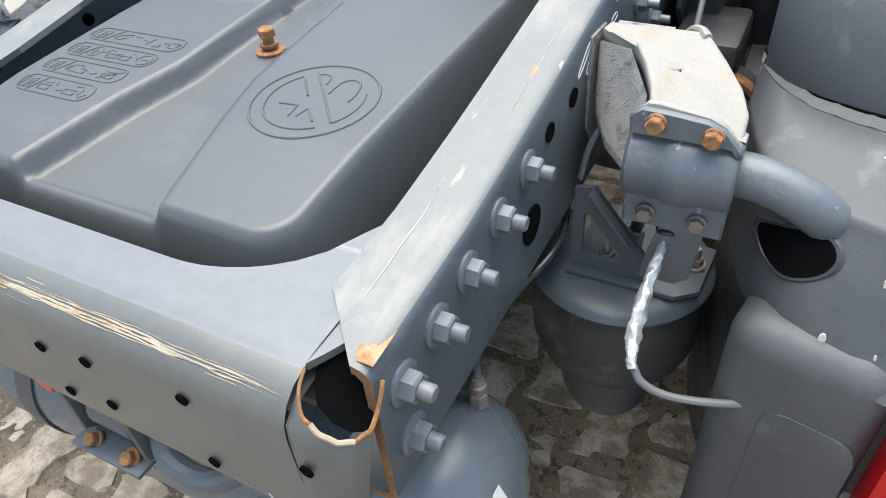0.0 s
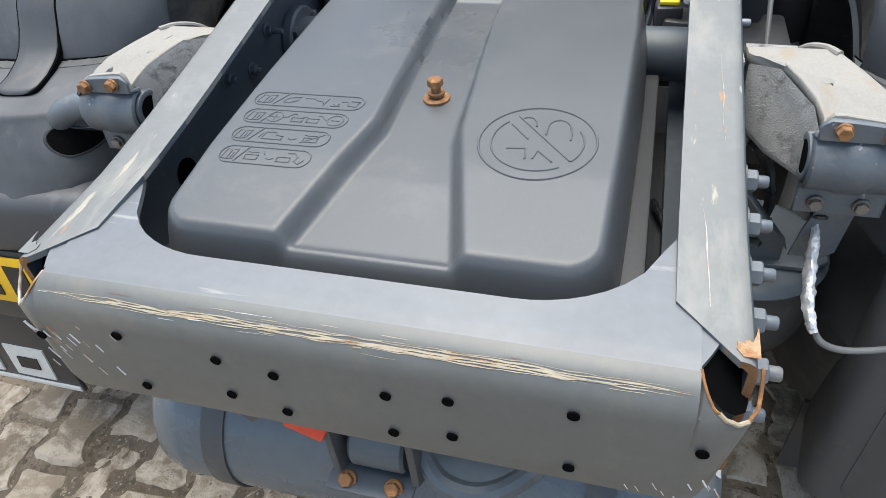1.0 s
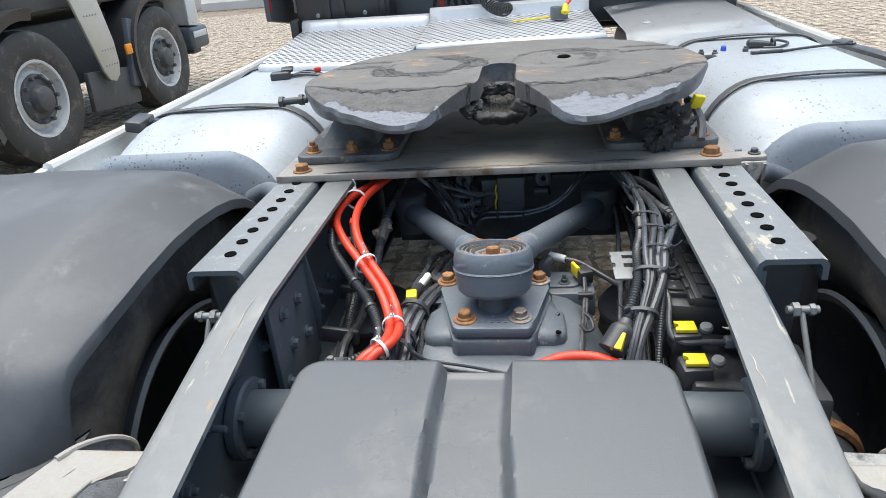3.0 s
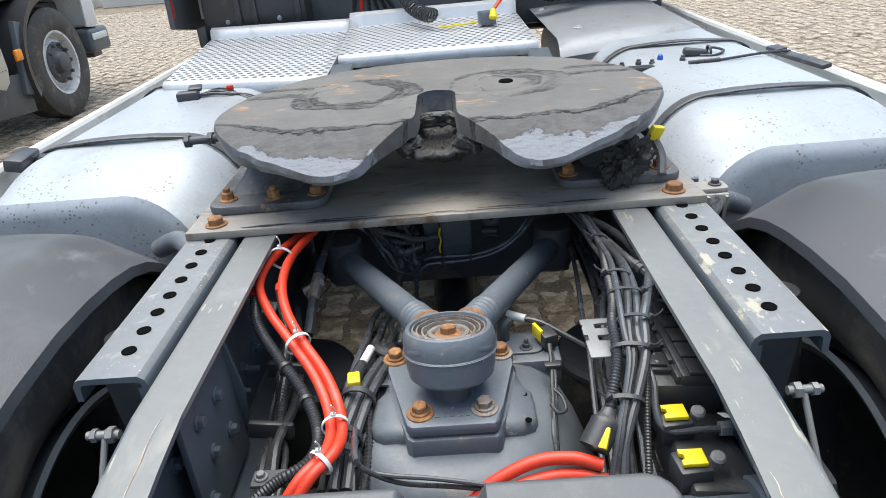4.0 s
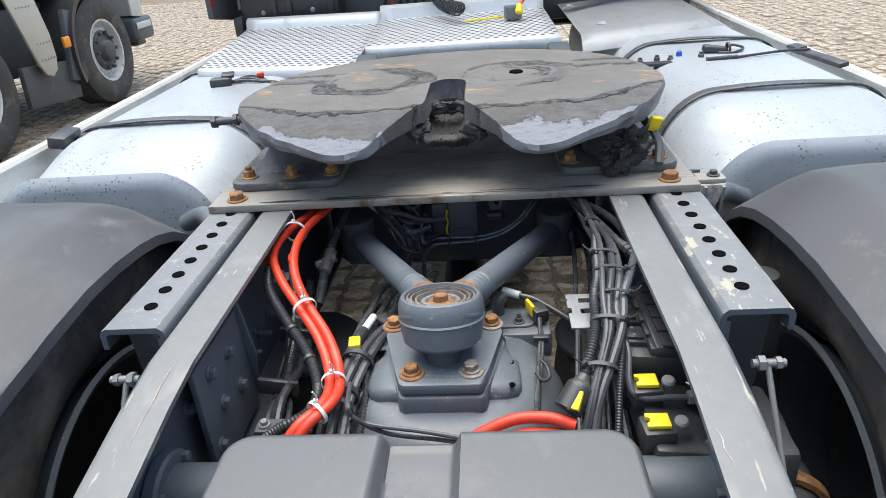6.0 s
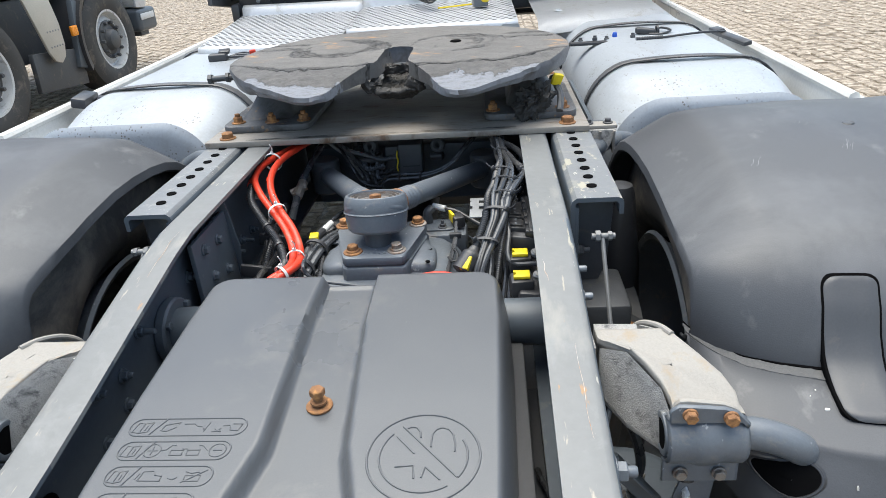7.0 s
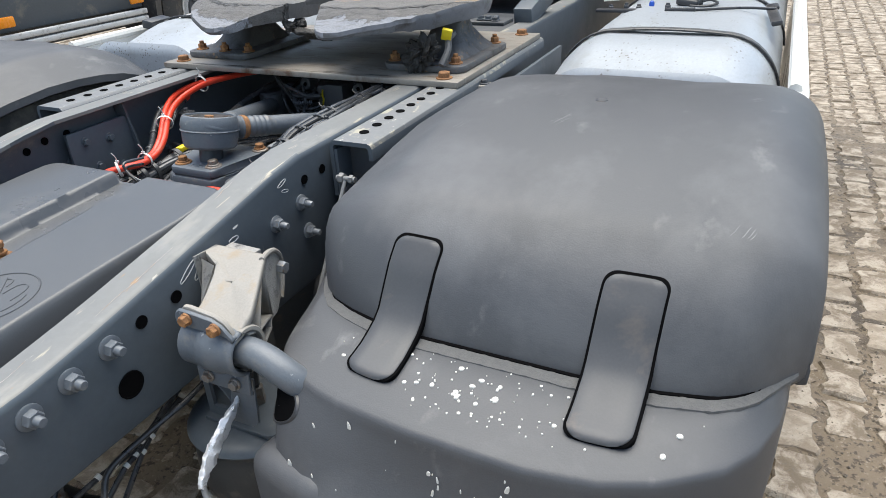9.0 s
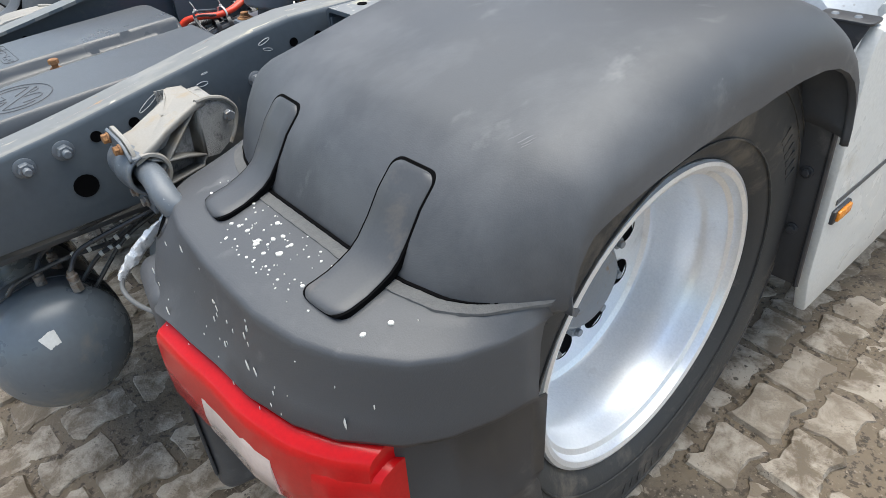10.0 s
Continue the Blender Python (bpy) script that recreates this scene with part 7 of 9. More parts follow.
for k, (pts, marks) in enumerate((([(0.32, 0.45, 0.70), (0.32, 0.384, 0.673), (0.32, 0.341, 0.660), (0.32, 0.256, 0.664), (0.31, 0.17, 0.650), (0.30, 0.14, 0.625)], ((0.355, 0.664), (0.300, 0.662), (0.270, 0.664))), ([(0.33, 0.44, 0.69), (0.32, 0.387, 0.665), (0.32, 0.348, 0.640), (0.32, 0.278, 0.571), (0.31, 0.25, 0.54)], ((0.375, 0.657), (0.352, 0.643))), ([(0.31, 0.42, 0.68), (0.32, 0.350, 0.653), (0.32, 0.310, 0.640), (0.31, 0.270, 0.600), (0.30, 0.24, 0.57)], ((0.338, 0.649), (0.318, 0.643))))):
    t = solo("air_line", tube(B(), pts, 0.0048, 10), HOSE, pts[0], "thin black air line with white banded sleeve", "air line", "air lines")
    for y, z in marks:
        part("sleeve", cyl(B(), (0.32, y - 0.004, z), (0.32, y + 0.004, z + 0.002), 0.0060, seg=12, bev=0.001), PAPER, t, "white marker band")

# coupling bracket hanging below the crossmember
tow = thing("towing_bracket", (0, 0.08, 0.60), "dark steel towing bracket and curved hose under the crossmember", "towing bracket")
for x in (-0.045, 0.055):
    bm = prism(B(), [(0.02, 0.735), (0.10, 0.735), (0.11, 0.64), (0.06, 0.60), (0.02, 0.63)], lambda u, v: (x, u, v), (0.010, 0, 0), 0.002)
    part("cheek", bm, DARK, tow)
bm = cyl(B(), (-0.025, 0.06, 0.655), (0.045, 0.06, 0.655), 0.036, seg=28, bev=0.004)
part("roller", bm, PAINT, tow)
part("strap_bracket", box(B(), (0.0, 0.03, 0.61), (0.11, 0.05, 0.006), bevel=0.001), PAINT, tow)
for x in (-0.03, 0.03):
    part("bolt", hexbolt(B(), (x, 0.02, 0.613), (0, -0.6, 0.8), 0.009, 0.009, 0.012), RUST, tow)
part("hose", tube(B(), [(0.06, 0.05, 0.66), (0.09, 0.03, 0.635), (0.14, 0.03, 0.63), (0.19, 0.05, 0.66), (0.22, 0.09, 0.70)], 0.013, 10), PAINT, tow)
part("clip", prism(B(), [(-0.175, 0.735), (-0.10, 0.735), (-0.135, 0.70)], lambda u, v: (u, 0.02, v), (0, 0.05, 0), 0.002), DARK, tow)
part("tag", box(B(), (-0.062, 0.022, 0.718), (0.05, 0.012, 0.035), (0, 25, 0), bevel=0.003), ORANGE, tow, "orange-red plastic tag")

# ---- cables and air lines between the rails ----
def tie(parent, p, d, r, mat=WHITE_TIE, tail_len=0.02):
    a, b, d = basis(d)
    bm = lathe(B(), [(r, -0.0028), (r + 0.0014, -0.0028), (r + 0.0014, 0.0028), (r, 0.0028)], p, d, 20)
    q = Vector(p) + a * 0.0 + Vector((0, 0, r + 0.002))
    box(bm, q, (0.007, 0.006, 0.006), bevel=0.001)
    tube(bm, [q, q + Vector((0.004, -0.004, tail_len * 0.5)), q + Vector((0.002, -0.010, tail_len))], 0.0013, 5, 3)
    return part("cable_tie", bm, mat, parent, "white cable tie" if mat is WHITE_TIE else "")


HC = [(-0.215, 1.60, 0.96), (-0.238, 1.48, 0.985), (-0.268, 1.36, 0.995), (-0.296, 1.255, 0.995), (-0.300, 1.18, 0.985), (-0.276, 1.11, 0.972), (-0.236, 1.045, 0.953), (-0.193, 0.985, 0.930), (-0.167, 0.93, 0.912), (-0.155, 0.875, 0.908), (-0.160, 0.832, 0.912), (-0.185, 0.800, 0.905), (-0.215, 0.775, 0.870)]
HS = [0.0082, 0.0085, 0.013, 0.019, 0.0205, 0.014, 0.0085, 0.0080, 0.0080, 0.0080, 0.0080, 0.0080, 0.0080]
HV = [(x - w, y, z - 0.002) for (x, y, z), w in zip(HC, HS)]
HV2 = [(x + w, y, z + 0.002) for (x, y, z), w in zip(HC, HS)]
hv = thing("power_cable_pair", (-0.25, 1.1, 0.88), "two orange-red power cables held together with white ties", "cable")
part("cable", tube(B(), HV, 0.0079, 12, 6), ORANGE, hv)
part("cable", tube(B(), HV2, 0.0079, 12, 6), ORANGE, hv)
for i, w in ((3.0, 0.0215), (6.1, 0.0195), (8.7, 0.0175), (10.3, 0.0175)):
    k = int(i)
    f = i - k
    c = (Vector(HV[k]).lerp(Vector(HV[k + 1]), f) + Vector(HV2[k]).lerp(Vector(HV2[k + 1]), f)) / 2
    if w:
        tie(hv, c, Vector(HV[k + 1]) - Vector(HV[k]), w, WHITE_TIE, 0.024)
hv3 = thing("power_cable_pair", (0.1, 0.80, 0.87), "orange-red power cables arching over towards a yellow plug", "cable")
part("cable", tube(B(), [(-0.06, 0.775, 0.78), (-0.03, 0.785, 0.80), (0.0, 0.793, 0.825), (0.04, 0.803, 0.868), (0.10, 0.812, 0.897), (0.15, 0.812, 0.901), (0.188, 0.806, 0.892)], 0.0085, 12), ORANGE, hv3)
part("cable", tube(B(), [(-0.04, 0.780, 0.78), (0.0, 0.788, 0.805), (0.03, 0.793, 0.840), (0.07, 0.797, 0.868), (0.12, 0.801, 0.882), (0.16, 0.803, 0.880), (0.195, 0.800, 0.872)], 0.0085, 12), ORANGE, hv3)
# corrugated conduit that runs beside the power cables
cd = thing("corrugated_conduit", (-0.3, 1.0, 0.85), "black corrugated conduit beside the power cables", "conduit", "corrugated conduits")
part("conduit", tube(B(), [(-0.327, 1.165, 0.968), (-0.310, 1.10, 0.955), (-0.268, 1.035, 0.936), (-0.222, 0.975, 0.914), (-0.193, 0.92, 0.898), (-0.183, 0.875, 0.892), (-0.195, 0.845, 0.886), (-0.235, 0.825, 0.875), (-0.28, 0.80, 0.85)], 0.0092, 12, 8, ribs=0.005), HOSE, cd)
part("end_sleeve", tube(B(), [(-0.327, 1.163, 0.968), (-0.329, 1.182, 0.972)], 0.0100, 12), ORANGE, cd)
part("lead", tube(B(), [(-0.287, 1.175, 0.972), (-0.275, 1.13, 0.958), (-0.262, 1.09, 0.935), (-0.262, 1.03, 0.90)], 0.0062, 10), HOSE, cd)
part("end_sleeve", tube(B(), [(-0.287, 1.172, 0.971), (-0.289, 1.188, 0.976)], 0.0070, 12), ORANGE, cd)
for k in (2, 3):
    p, q = Vector(((-0.310, 1.10, 0.955), (-0.268, 1.035, 0.936), (-0.222, 0.975, 0.914), (-0.193, 0.92, 0.898))[k - 1]), Vector(((-0.310, 1.10, 0.955), (-0.268, 1.035, 0.936), (-0.222, 0.975, 0.914), (-0.193, 0.92, 0.898), )[k])
    part("clamp_band", lathe(B(), [(0.0092, -0.003), (0.0108, -0.003), (0.0108, 0.003), (0.0092, 0.003)], p.lerp(q, 0.4), q - p, 14), HOSE, cd)


def cable(pts, r, name="cable", label="black rubber cable along the chassis", group="cables", mat=None, ribs=0.0, seg=8):
    return solo(name, tube(B(), pts, r, seg, 6, ribs=ribs), mat or HOSE, pts[len(pts) // 2], label, "cable", group)


GREYHOSE = material("grey_nylon_air_line", (0.058, 0.062, 0.068), 0.24, second=(0.080, 0.084, 0.090), scale=25, fine=150, bump=0.03)
# right-hand loom: separate lines that run side by side, pulled together by black straps
loom_t = thing("cable_loom", (0.26, 1.1, 0.95), "loom of black cables and corrugated air lines strapped with black ties", "cable loom")
LOOM = (
    (0.0078, 0, 0.0048, ((0.262, 1.56, 0.965), (0.267, 1.357, 0.999), (0.266, 1.189, 1.006), (0.255, 1.098, 1.008), (0.246, 1.018, 1.004), (0.234, 0.967, 0.997), (0.231, 0.929, 0.984), (0.225, 0.900, 0.969), (0.214, 0.873, 0.949), (0.206, 0.854, 0.933))),
    (0.0046, 1, 0.0, ((0.240, 1.56, 0.97), (0.254, 1.332, 1.009), (0.262, 1.180, 1.015), (0.263, 1.109, 1.018), (0.256, 1.041, 1.014), (0.250, 0.996, 1.010), (0.244, 0.944, 1.000), (0.243, 0.906, 0.981), (0.233, 0.875, 0.959), (0.223, 0.853, 0.941), (0.210, 0.822, 0.914), (0.200, 0.80, 0.88))),
    (0.0058, 0, 0.0, ((0.250, 1.56, 0.96), (0.261, 1.338, 1.006), (0.271, 1.190, 1.012), (0.279, 1.123, 1.015), (0.274, 1.059, 1.013), (0.266, 1.012, 1.010), (0.255, 0.963, 1.002), (0.250, 0.930, 0.991), (0.249, 0.908, 0.979), (0.236, 0.874, 0.956), (0.225, 0.849, 0.936), (0.215, 0.823, 0.913), (0.205, 0.80, 0.88))),
    (0.0062, 1, 0.0, ((0.245, 1.56, 0.95), (0.260, 1.351, 1.002), (0.271, 1.208, 1.008), (0.284, 1.111, 1.010), (0.283, 1.042, 1.006), (0.274, 0.991, 1.001), (0.262, 0.942, 0.990), (0.264, 0.911, 0.975), (0.251, 0.886, 0.958), (0.239, 0.862, 0.941), (0.225, 0.841, 0.923), (0.212, 0.818, 0.900), (0.208, 0.79, 0.86))),
    (0.0068, 1, 0.0, ((0.345, 1.24, 0.98), (0.339, 1.163, 0.998), (0.312, 1.068, 1.008), (0.291, 1.003, 1.006), (0.278, 0.968, 1.000), (0.270, 0.926, 0.986), (0.262, 0.901, 0.973), (0.247, 0.871, 0.951), (0.231, 0.843, 0.929), (0.219, 0.819, 0.906), (0.212, 0.79, 0.87))),
    (0.0042, 0, 0.0, ((0.235, 1.56, 0.95), (0.246, 1.33, 0.995), (0.256, 1.19, 1.001), (0.266, 1.10, 1.002), (0.264, 1.03, 0.999), (0.254, 0.96, 0.990), (0.251, 0.90, 0.962), (0.240, 0.868, 0.938), (0.231, 0.846, 0.914), (0.225, 0.80, 0.87))),
    (0.0050, 0, 0.0042, ((0.270, 1.56, 0.95), (0.276, 1.33, 0.990), (0.276, 1.19, 0.996), (0.285, 1.10, 0.996), (0.288, 1.02, 0.990), (0.275, 0.95, 0.980), (0.266, 0.90, 0.958), (0.256, 0.86, 0.930), (0.245, 0.80, 0.88))),
)
for r, sort, ribs, pts in LOOM:
    part("line", tube(B(), pts, r, 10, 8, ribs=ribs), (HOSE, GREYHOSE)[sort], loom_t, "black corrugated tube" if ribs else "")
# black ties with square buckles and cut ends: place, half width, half height, side of the buckle
for (x, y, z), a, h, side in (((0.267, 1.205, 1.008), 0.013, 0.012, -1), ((0.2645, 1.075, 1.009), 0.022, 0.012, -1), ((0.268, 1.024, 1.005), 0.027, 0.013, 1), ((0.264, 0.962, 0.998), 0.025, 0.013, 1), ((0.250, 0.921, 0.981), 0.027, 0.014, 1), ((0.228, 0.862, 0.943), 0.024, 0.013, -1)):
    c, tilt = Vector((x, y, z)), radians(18 if y < 0.95 else 4)
    d = Vector((0.15, math.cos(tilt), math.sin(tilt))).normalized()
    u = d.cross(Vector((0, 0, 1))).normalized()
    n = u.cross(d)
    band = []
    for i in range(25):
        e = math.tau * i / 24
        m = c + u * a * math.cos(e) + n * h * math.sin(e)
        o = (u * math.cos(e) + n * math.sin(e)) * 0.0014
        band.append([m - d * 0.0032, m - d * 0.0032 + o, m + d * 0.0032 + o, m + d * 0.0032])
    bm = B()
    skin(bm, band)
    tie_t = part("strap", bm, PLASTIC2, loom_t, "black cable tie")
    b = c + u * side * a * 0.86 + n * h * 0.72
    part("buckle", box(B(), b, (0.0095, 0.0075, 0.0085), (0, side * 38, 8), bevel=0.0012), PLASTIC2, tie_t)
    part("tie_end", tube(B(), [b, b + u * side * 0.010 + n * 0.006, b + u * side * 0.015 + n * 0.011 + d * 0.003], 0.0013, 5, 3), PLASTIC2, tie_t)
# a plug with a yellow tab at the lower end of the loom
pg = part("plug", tube(B(), [(0.207, 0.857, 0.936), (0.197, 0.842, 0.924), (0.180, 0.822, 0.905)], lambda f: lerp((0, 0.3, 0.36, 1), (0.0095, 0.0125, 0.0185, 0.020), f), 14, 6), PLASTIC2, loom_t)
part("locking_tab", box(B(), (0.190, 0.821, 0.922), (0.018, 0.028, 0.012), (35, 0, -25), bevel=0.002), YELLOW, pg, "yellow locking tab")
# thick hoses that leave the loom towards the rail, with hexagon end fittings
for k, pts in enumerate(([(0.245, 1.45, 0.985), (0.257, 1.291, 1.004), (0.279, 1.207, 1.006), (0.293, 1.150, 1.006), (0.305, 1.117, 1.004)], [(0.255, 1.45, 0.975), (0.263, 1.331, 0.999), (0.294, 1.269, 1.001), (0.314, 1.214, 0.998), (0.324, 1.165, 0.990)])):
    part("branch_hose", tube(B(), pts, 0.0072, 12, 6), HOSE, loom_t)
    a, b = Vector(pts[-2]), Vector(pts[-1])
    d = (b - a).normalized()
    part("hose_end", lathe(B(), [(0, 0.0), (0.0098, 0.0), (0.0098, 0.008), (0.0085, 0.009), (0.0085, 0.013), (0.0098, 0.014), (0.0098, 0.020), (0.007, 0.022), (0.007, 0.034), (0, 0.034)], b, d, 8), PLASTIC2, loom_t)
    part("hose_branch", tube(B(), [b + d * 0.03, b + d * 0.045 + Vector((0.004, 0, -0.004)), b + d * 0.055 + Vector((0.006, 0, -0.03))], 0.006, 8, 4), HOSE, loom_t)
# pale crossing tube and lines in front of the valve block
cable([(-0.235, 1.50, 0.985), (-0.1854, 1.46, 0.9582), (-0.1615, 1.46, 0.9376), (-0.1386, 1.46, 0.9055), (-0.1184, 1.46, 0.870), (-0.105, 1.45, 0.82)], 0.0042, label="pale grey nylon tube under the plate", mat=material("pale_nylon", (0.36, 0.37, 0.37), 0.35, second=(0.26, 0.26, 0.26), scale=20, fine=80, bump=0.03))
for k, (pts, r, ribs) in enumerate((
        ([(-0.20, 1.47, 1.00), (-0.1563, 1.42, 0.9745), (-0.1248, 1.42, 0.935), (-0.1025, 1.42, 0.9008), (-0.0981, 1.42, 0.8668), (-0.110, 1.42, 0.840), (-0.13, 1.40, 0.80)], 0.0072, 0.0045),
        ([(-0.19, 1.46, 0.985), (-0.1397, 1.42, 0.9629), (-0.1026, 1.42, 0.9503), (-0.058, 1.42, 0.9346), (-0.017, 1.43, 0.9353)], 0.0058, 0.0),
        ([(-0.13, 1.43, 0.925), (-0.0991, 1.42, 0.909), (-0.0818, 1.42, 0.8998), (-0.0512, 1.42, 0.8956), (-0.0194, 1.43, 0.9053)], 0.0066, 0.0042),
        ([(-0.085, 1.44, 0.955), (-0.070, 1.425, 0.925), (-0.080, 1.42, 0.885), (-0.070, 1.42, 0.83)], 0.0048, 0.0),
        ([(-0.17, 1.45, 0.96), (-0.135, 1.41, 0.915), (-0.118, 1.41, 0.88), (-0.085, 1.41, 0.862), (-0.06, 1.43, 0.85)], 0.0045, 0.0))):
    cable(pts, r, ribs=ribs, group="lines at the valve block", mat=GREYHOSE if k % 2 else None)
# two air lines that sag in front of the block, held by flat ties
for k, pts in enumerate(([(0.215, 1.48, 0.985), (0.1706, 1.425, 0.9514), (0.1445, 1.425, 0.9202), (0.1027, 1.425, 0.892), (0.0455, 1.425, 0.8779), (-0.0118, 1.425, 0.8749), (-0.0485, 1.425, 0.8709), (-0.0696, 1.425, 0.8404), (-0.075, 1.42, 0.78)], [(0.205, 1.49, 0.985), (0.1659, 1.435, 0.9505), (0.1238, 1.435, 0.9062), (0.061, 1.435, 0.8845), (-0.0121, 1.435, 0.884), (-0.0493, 1.435, 0.880), (-0.1001, 1.435, 0.842), (-0.12, 1.42, 0.78)])):
    cable(pts, 0.0042, label="grey nylon air line looped below the valve block", group="lines at the valve block", mat=GREYHOSE)
for x in (-0.012, 0.047):
    solo("cable_tie", box(B(), (x, 1.4275, 0.880), (0.006, 0.016, 0.026), bevel=0.002), PLASTIC2, (x, 1.427, 0.87), "black tie holding two air lines", "cable tie", "ties at the valve block")
vr = random.Random(21)


def wild(pts, amount):
    """Shifts the inner points of a line, so that no two run alike."""
    return [pts[0]] + [tuple(q + vr.uniform(-amount, amount) for q in p) for p in pts[1:-1]] + [pts[-1]]


for k in range(4):
    o = 0.016 * k
    cable(wild([(-0.16 + o, 1.57, 0.955), (-0.135 + o, 1.47, 0.94 - 0.004 * k), (-0.10 + o * 0.6, 1.42, 0.93 - 0.012 * k), (-0.055, 1.435, 0.925 - 0.014 * k)], 0.012), (0.0055, 0.0085, 0.0045)[k % 3], mat=(HOSE, GREYHOSE)[k % 2], ribs=0.006 if k in (1, 2) else 0, group="lines at the valve block")
for k in range(6):
    x = -0.080 - 0.014 * (k % 5)
    cable(wild([(x, 1.40, 0.80), (x - 0.015, 1.27, 0.83 + 0.006 * (k % 3)), (x - 0.02, 1.17, 0.858), (x - 0.028, 1.08, 0.872 - 0.004 * (k % 4)), (x - 0.035, 0.98, 0.868), (x - 0.05, 0.88, 0.852), (x - 0.052, 0.80, 0.83)], 0.010), (0.0042, 0.006, 0.0078)[k % 3], mat=(HOSE, GREYHOSE, HOSE)[k % 3], ribs=0.006 if k % 3 == 2 else 0, group="air lines by the hub")
# lines on the hub's left-hand side
for k, (dx, r, m) in enumerate(((0.0, 0.0085, GREYHOSE), (0.017, 0.0085, GREYHOSE), (-0.016, 0.006, HOSE))):
    cable([(-0.100 + dx, 1.20, 0.84), (-0.112 + dx, 1.10, 0.872), (-0.128 + dx, 1.02, 0.889), (-0.143 + dx, 0.95, 0.890), (-0.155 + dx, 0.88, 0.878), (-0.158 + dx, 0.82, 0.862)], r * 0.85, mat=m, group="air lines by the hub")
for k in range(3):
    cable([(-0.085, 1.13, 0.87), (-0.10 - 0.012 * k, 1.11, 0.885), (-0.085, 1.085, 0.89 - 0.006 * k), (-0.065, 1.10, 0.88), (-0.05, 1.15 + 0.02 * k, 0.86)], 0.008, ribs=0.006 if k % 2 else 0)
for y in (0.97, 0.90, 0.865):
    bm = lathe(B(), [(0.024, -0.005), (0.027, -0.005), (0.027, 0.005), (0.024, 0.005)], (-0.139 if y > 0.95 else -0.152, y, 0.887 if y > 0.9 else 0.877), (0.1, 1, 0.1), 14)
    solo("hose_clip", bm, PLASTIC2, (-0.11, y, 0.87), "black plastic hose clip", "hose clip", "hose clips")
sens = thing("sensor_plug", (-0.12, 0.96, 0.87), "black sensor plug with a yellow clip and white sleeve", "sensor plug", "sensor plugs")
part("sleeve", cyl(B(), (-0.131, 1.098, 0.893), (-0.141, 1.052, 0.894), 0.0070, seg=12), WHITE_TIE, sens)
part("body", tube(B(), [(-0.141, 1.052, 0.894), (-0.146, 1.02, 0.896), (-0.150, 0.97, 0.893), (-0.156, 0.935, 0.885)], 0.0095, 10), PLASTIC2, sens)
part("clip", box(B(), (-0.146, 0.998, 0.905), (0.019, 0.028, 0.012), (0, 0, 8), bevel=0.002), YELLOW, sens, "yellow clip")
part("terminal", cyl(B(), (-0.156, 0.94, 0.887), (-0.160, 0.905, 0.879), 0.0085, seg=10), GALV, sens)
for k, (pts, m) in enumerate((([(-0.125, 0.86, 0.93), (-0.1161, 0.80, 0.9387), (-0.1095, 0.80, 0.9163), (-0.0847, 0.80, 0.9038), (-0.0256, 0.80, 0.893), (0.0258, 0.80, 0.8806), (0.060, 0.80, 0.870)], GREYHOSE), ([(-0.13, 0.86, 0.915), (-0.1157, 0.80, 0.9254), (-0.0711, 0.80, 0.8907), (0.003, 0.80, 0.8767), (0.06, 0.80, 0.865)], HOSE))):
    cable(pts, 0.0032, label="thin lead curving in front of the saddle", group="leads by the saddle", mat=m)
# box and sensor on the hub's right-hand side
sb = thing("sensor_block", (0.135, 1.02, 0.85), "grey painted sensor block with a black plug beside the hub", "sensor block")
part("housing", box(B(), (0.135, 1.03, 0.872), (0.10, 0.07, 0.05), bevel=0.006), GREYCAST, sb)
part("cover_plate", prism(B(), rounded(0.09, 0.06, 0.02, 4, 0.115, 1.045), lambda u, v: (u, v, 0.897), (0, 0, 0.004), 0.001), GREYCAST, sb)
part("nut", hexbolt(B(), (0.13, 1.03, 0.900), (0, 0, 1), 0.007, 0.007, 0.011, 0.008), DARK, sb)
part("elbow", tube(B(), [(0.095, 1.06, 0.90), (0.095, 1.06, 0.925), (0.105, 1.07, 0.932)], 0.011, 10), DARK, sb)
part("plug", box(B(), (0.165, 1.035, 0.915), (0.026, 0.036, 0.026), (0, 0, 20), bevel=0.004), PLASTIC2, sb)
part("clip", box(B(), (0.151, 1.042, 0.921), (0.006, 0.030, 0.022), (0, 0, 20), bevel=0.001), YELLOW, sb, "yellow clip")
part("sleeve", cyl(B(), (0.105, 1.095, 0.928), (0.135, 1.08, 0.925), 0.0075, seg=12), WHITE_TIE, sb)
part("sensor_lead", tube(B(), [(0.135, 1.08, 0.925), (0.16, 1.07, 0.922), (0.20, 1.05, 0.905), (0.235, 1.03, 0.89)], 0.005, 8), HOSE, sb)
for k in range(2):
    part("lead", tube(B(), [(0.164, 0.995, 0.928), (0.163 + 0.003 * k, 0.962, 0.916), (0.160 + 0.004 * k, 0.935, 0.905), (0.155 + 0.003 * k, 0.890, 0.895), (0.151 - 0.003 * k, 0.85, 0.885), (0.147, 0.808, 0.875)], 0.0040 - 0.0012 * k, 8), GREYHOSE if k else HOSE, sb)
part("lead", tube(B(), [(0.158, 0.915, 0.902), (0.168, 0.895, 0.902), (0.170, 0.872, 0.898), (0.158, 0.868, 0.896), (0.150, 0.885, 0.897)], 0.0028, 8), HOSE, sb)
part("clip_plate", box(B(), (0.163, 0.955, 0.914), (0.026, 0.012, 0.012), bevel=0.002), PLASTIC2, sb)
sb.location = sb.location + Vector((-0.004, 0.072, -0.030))
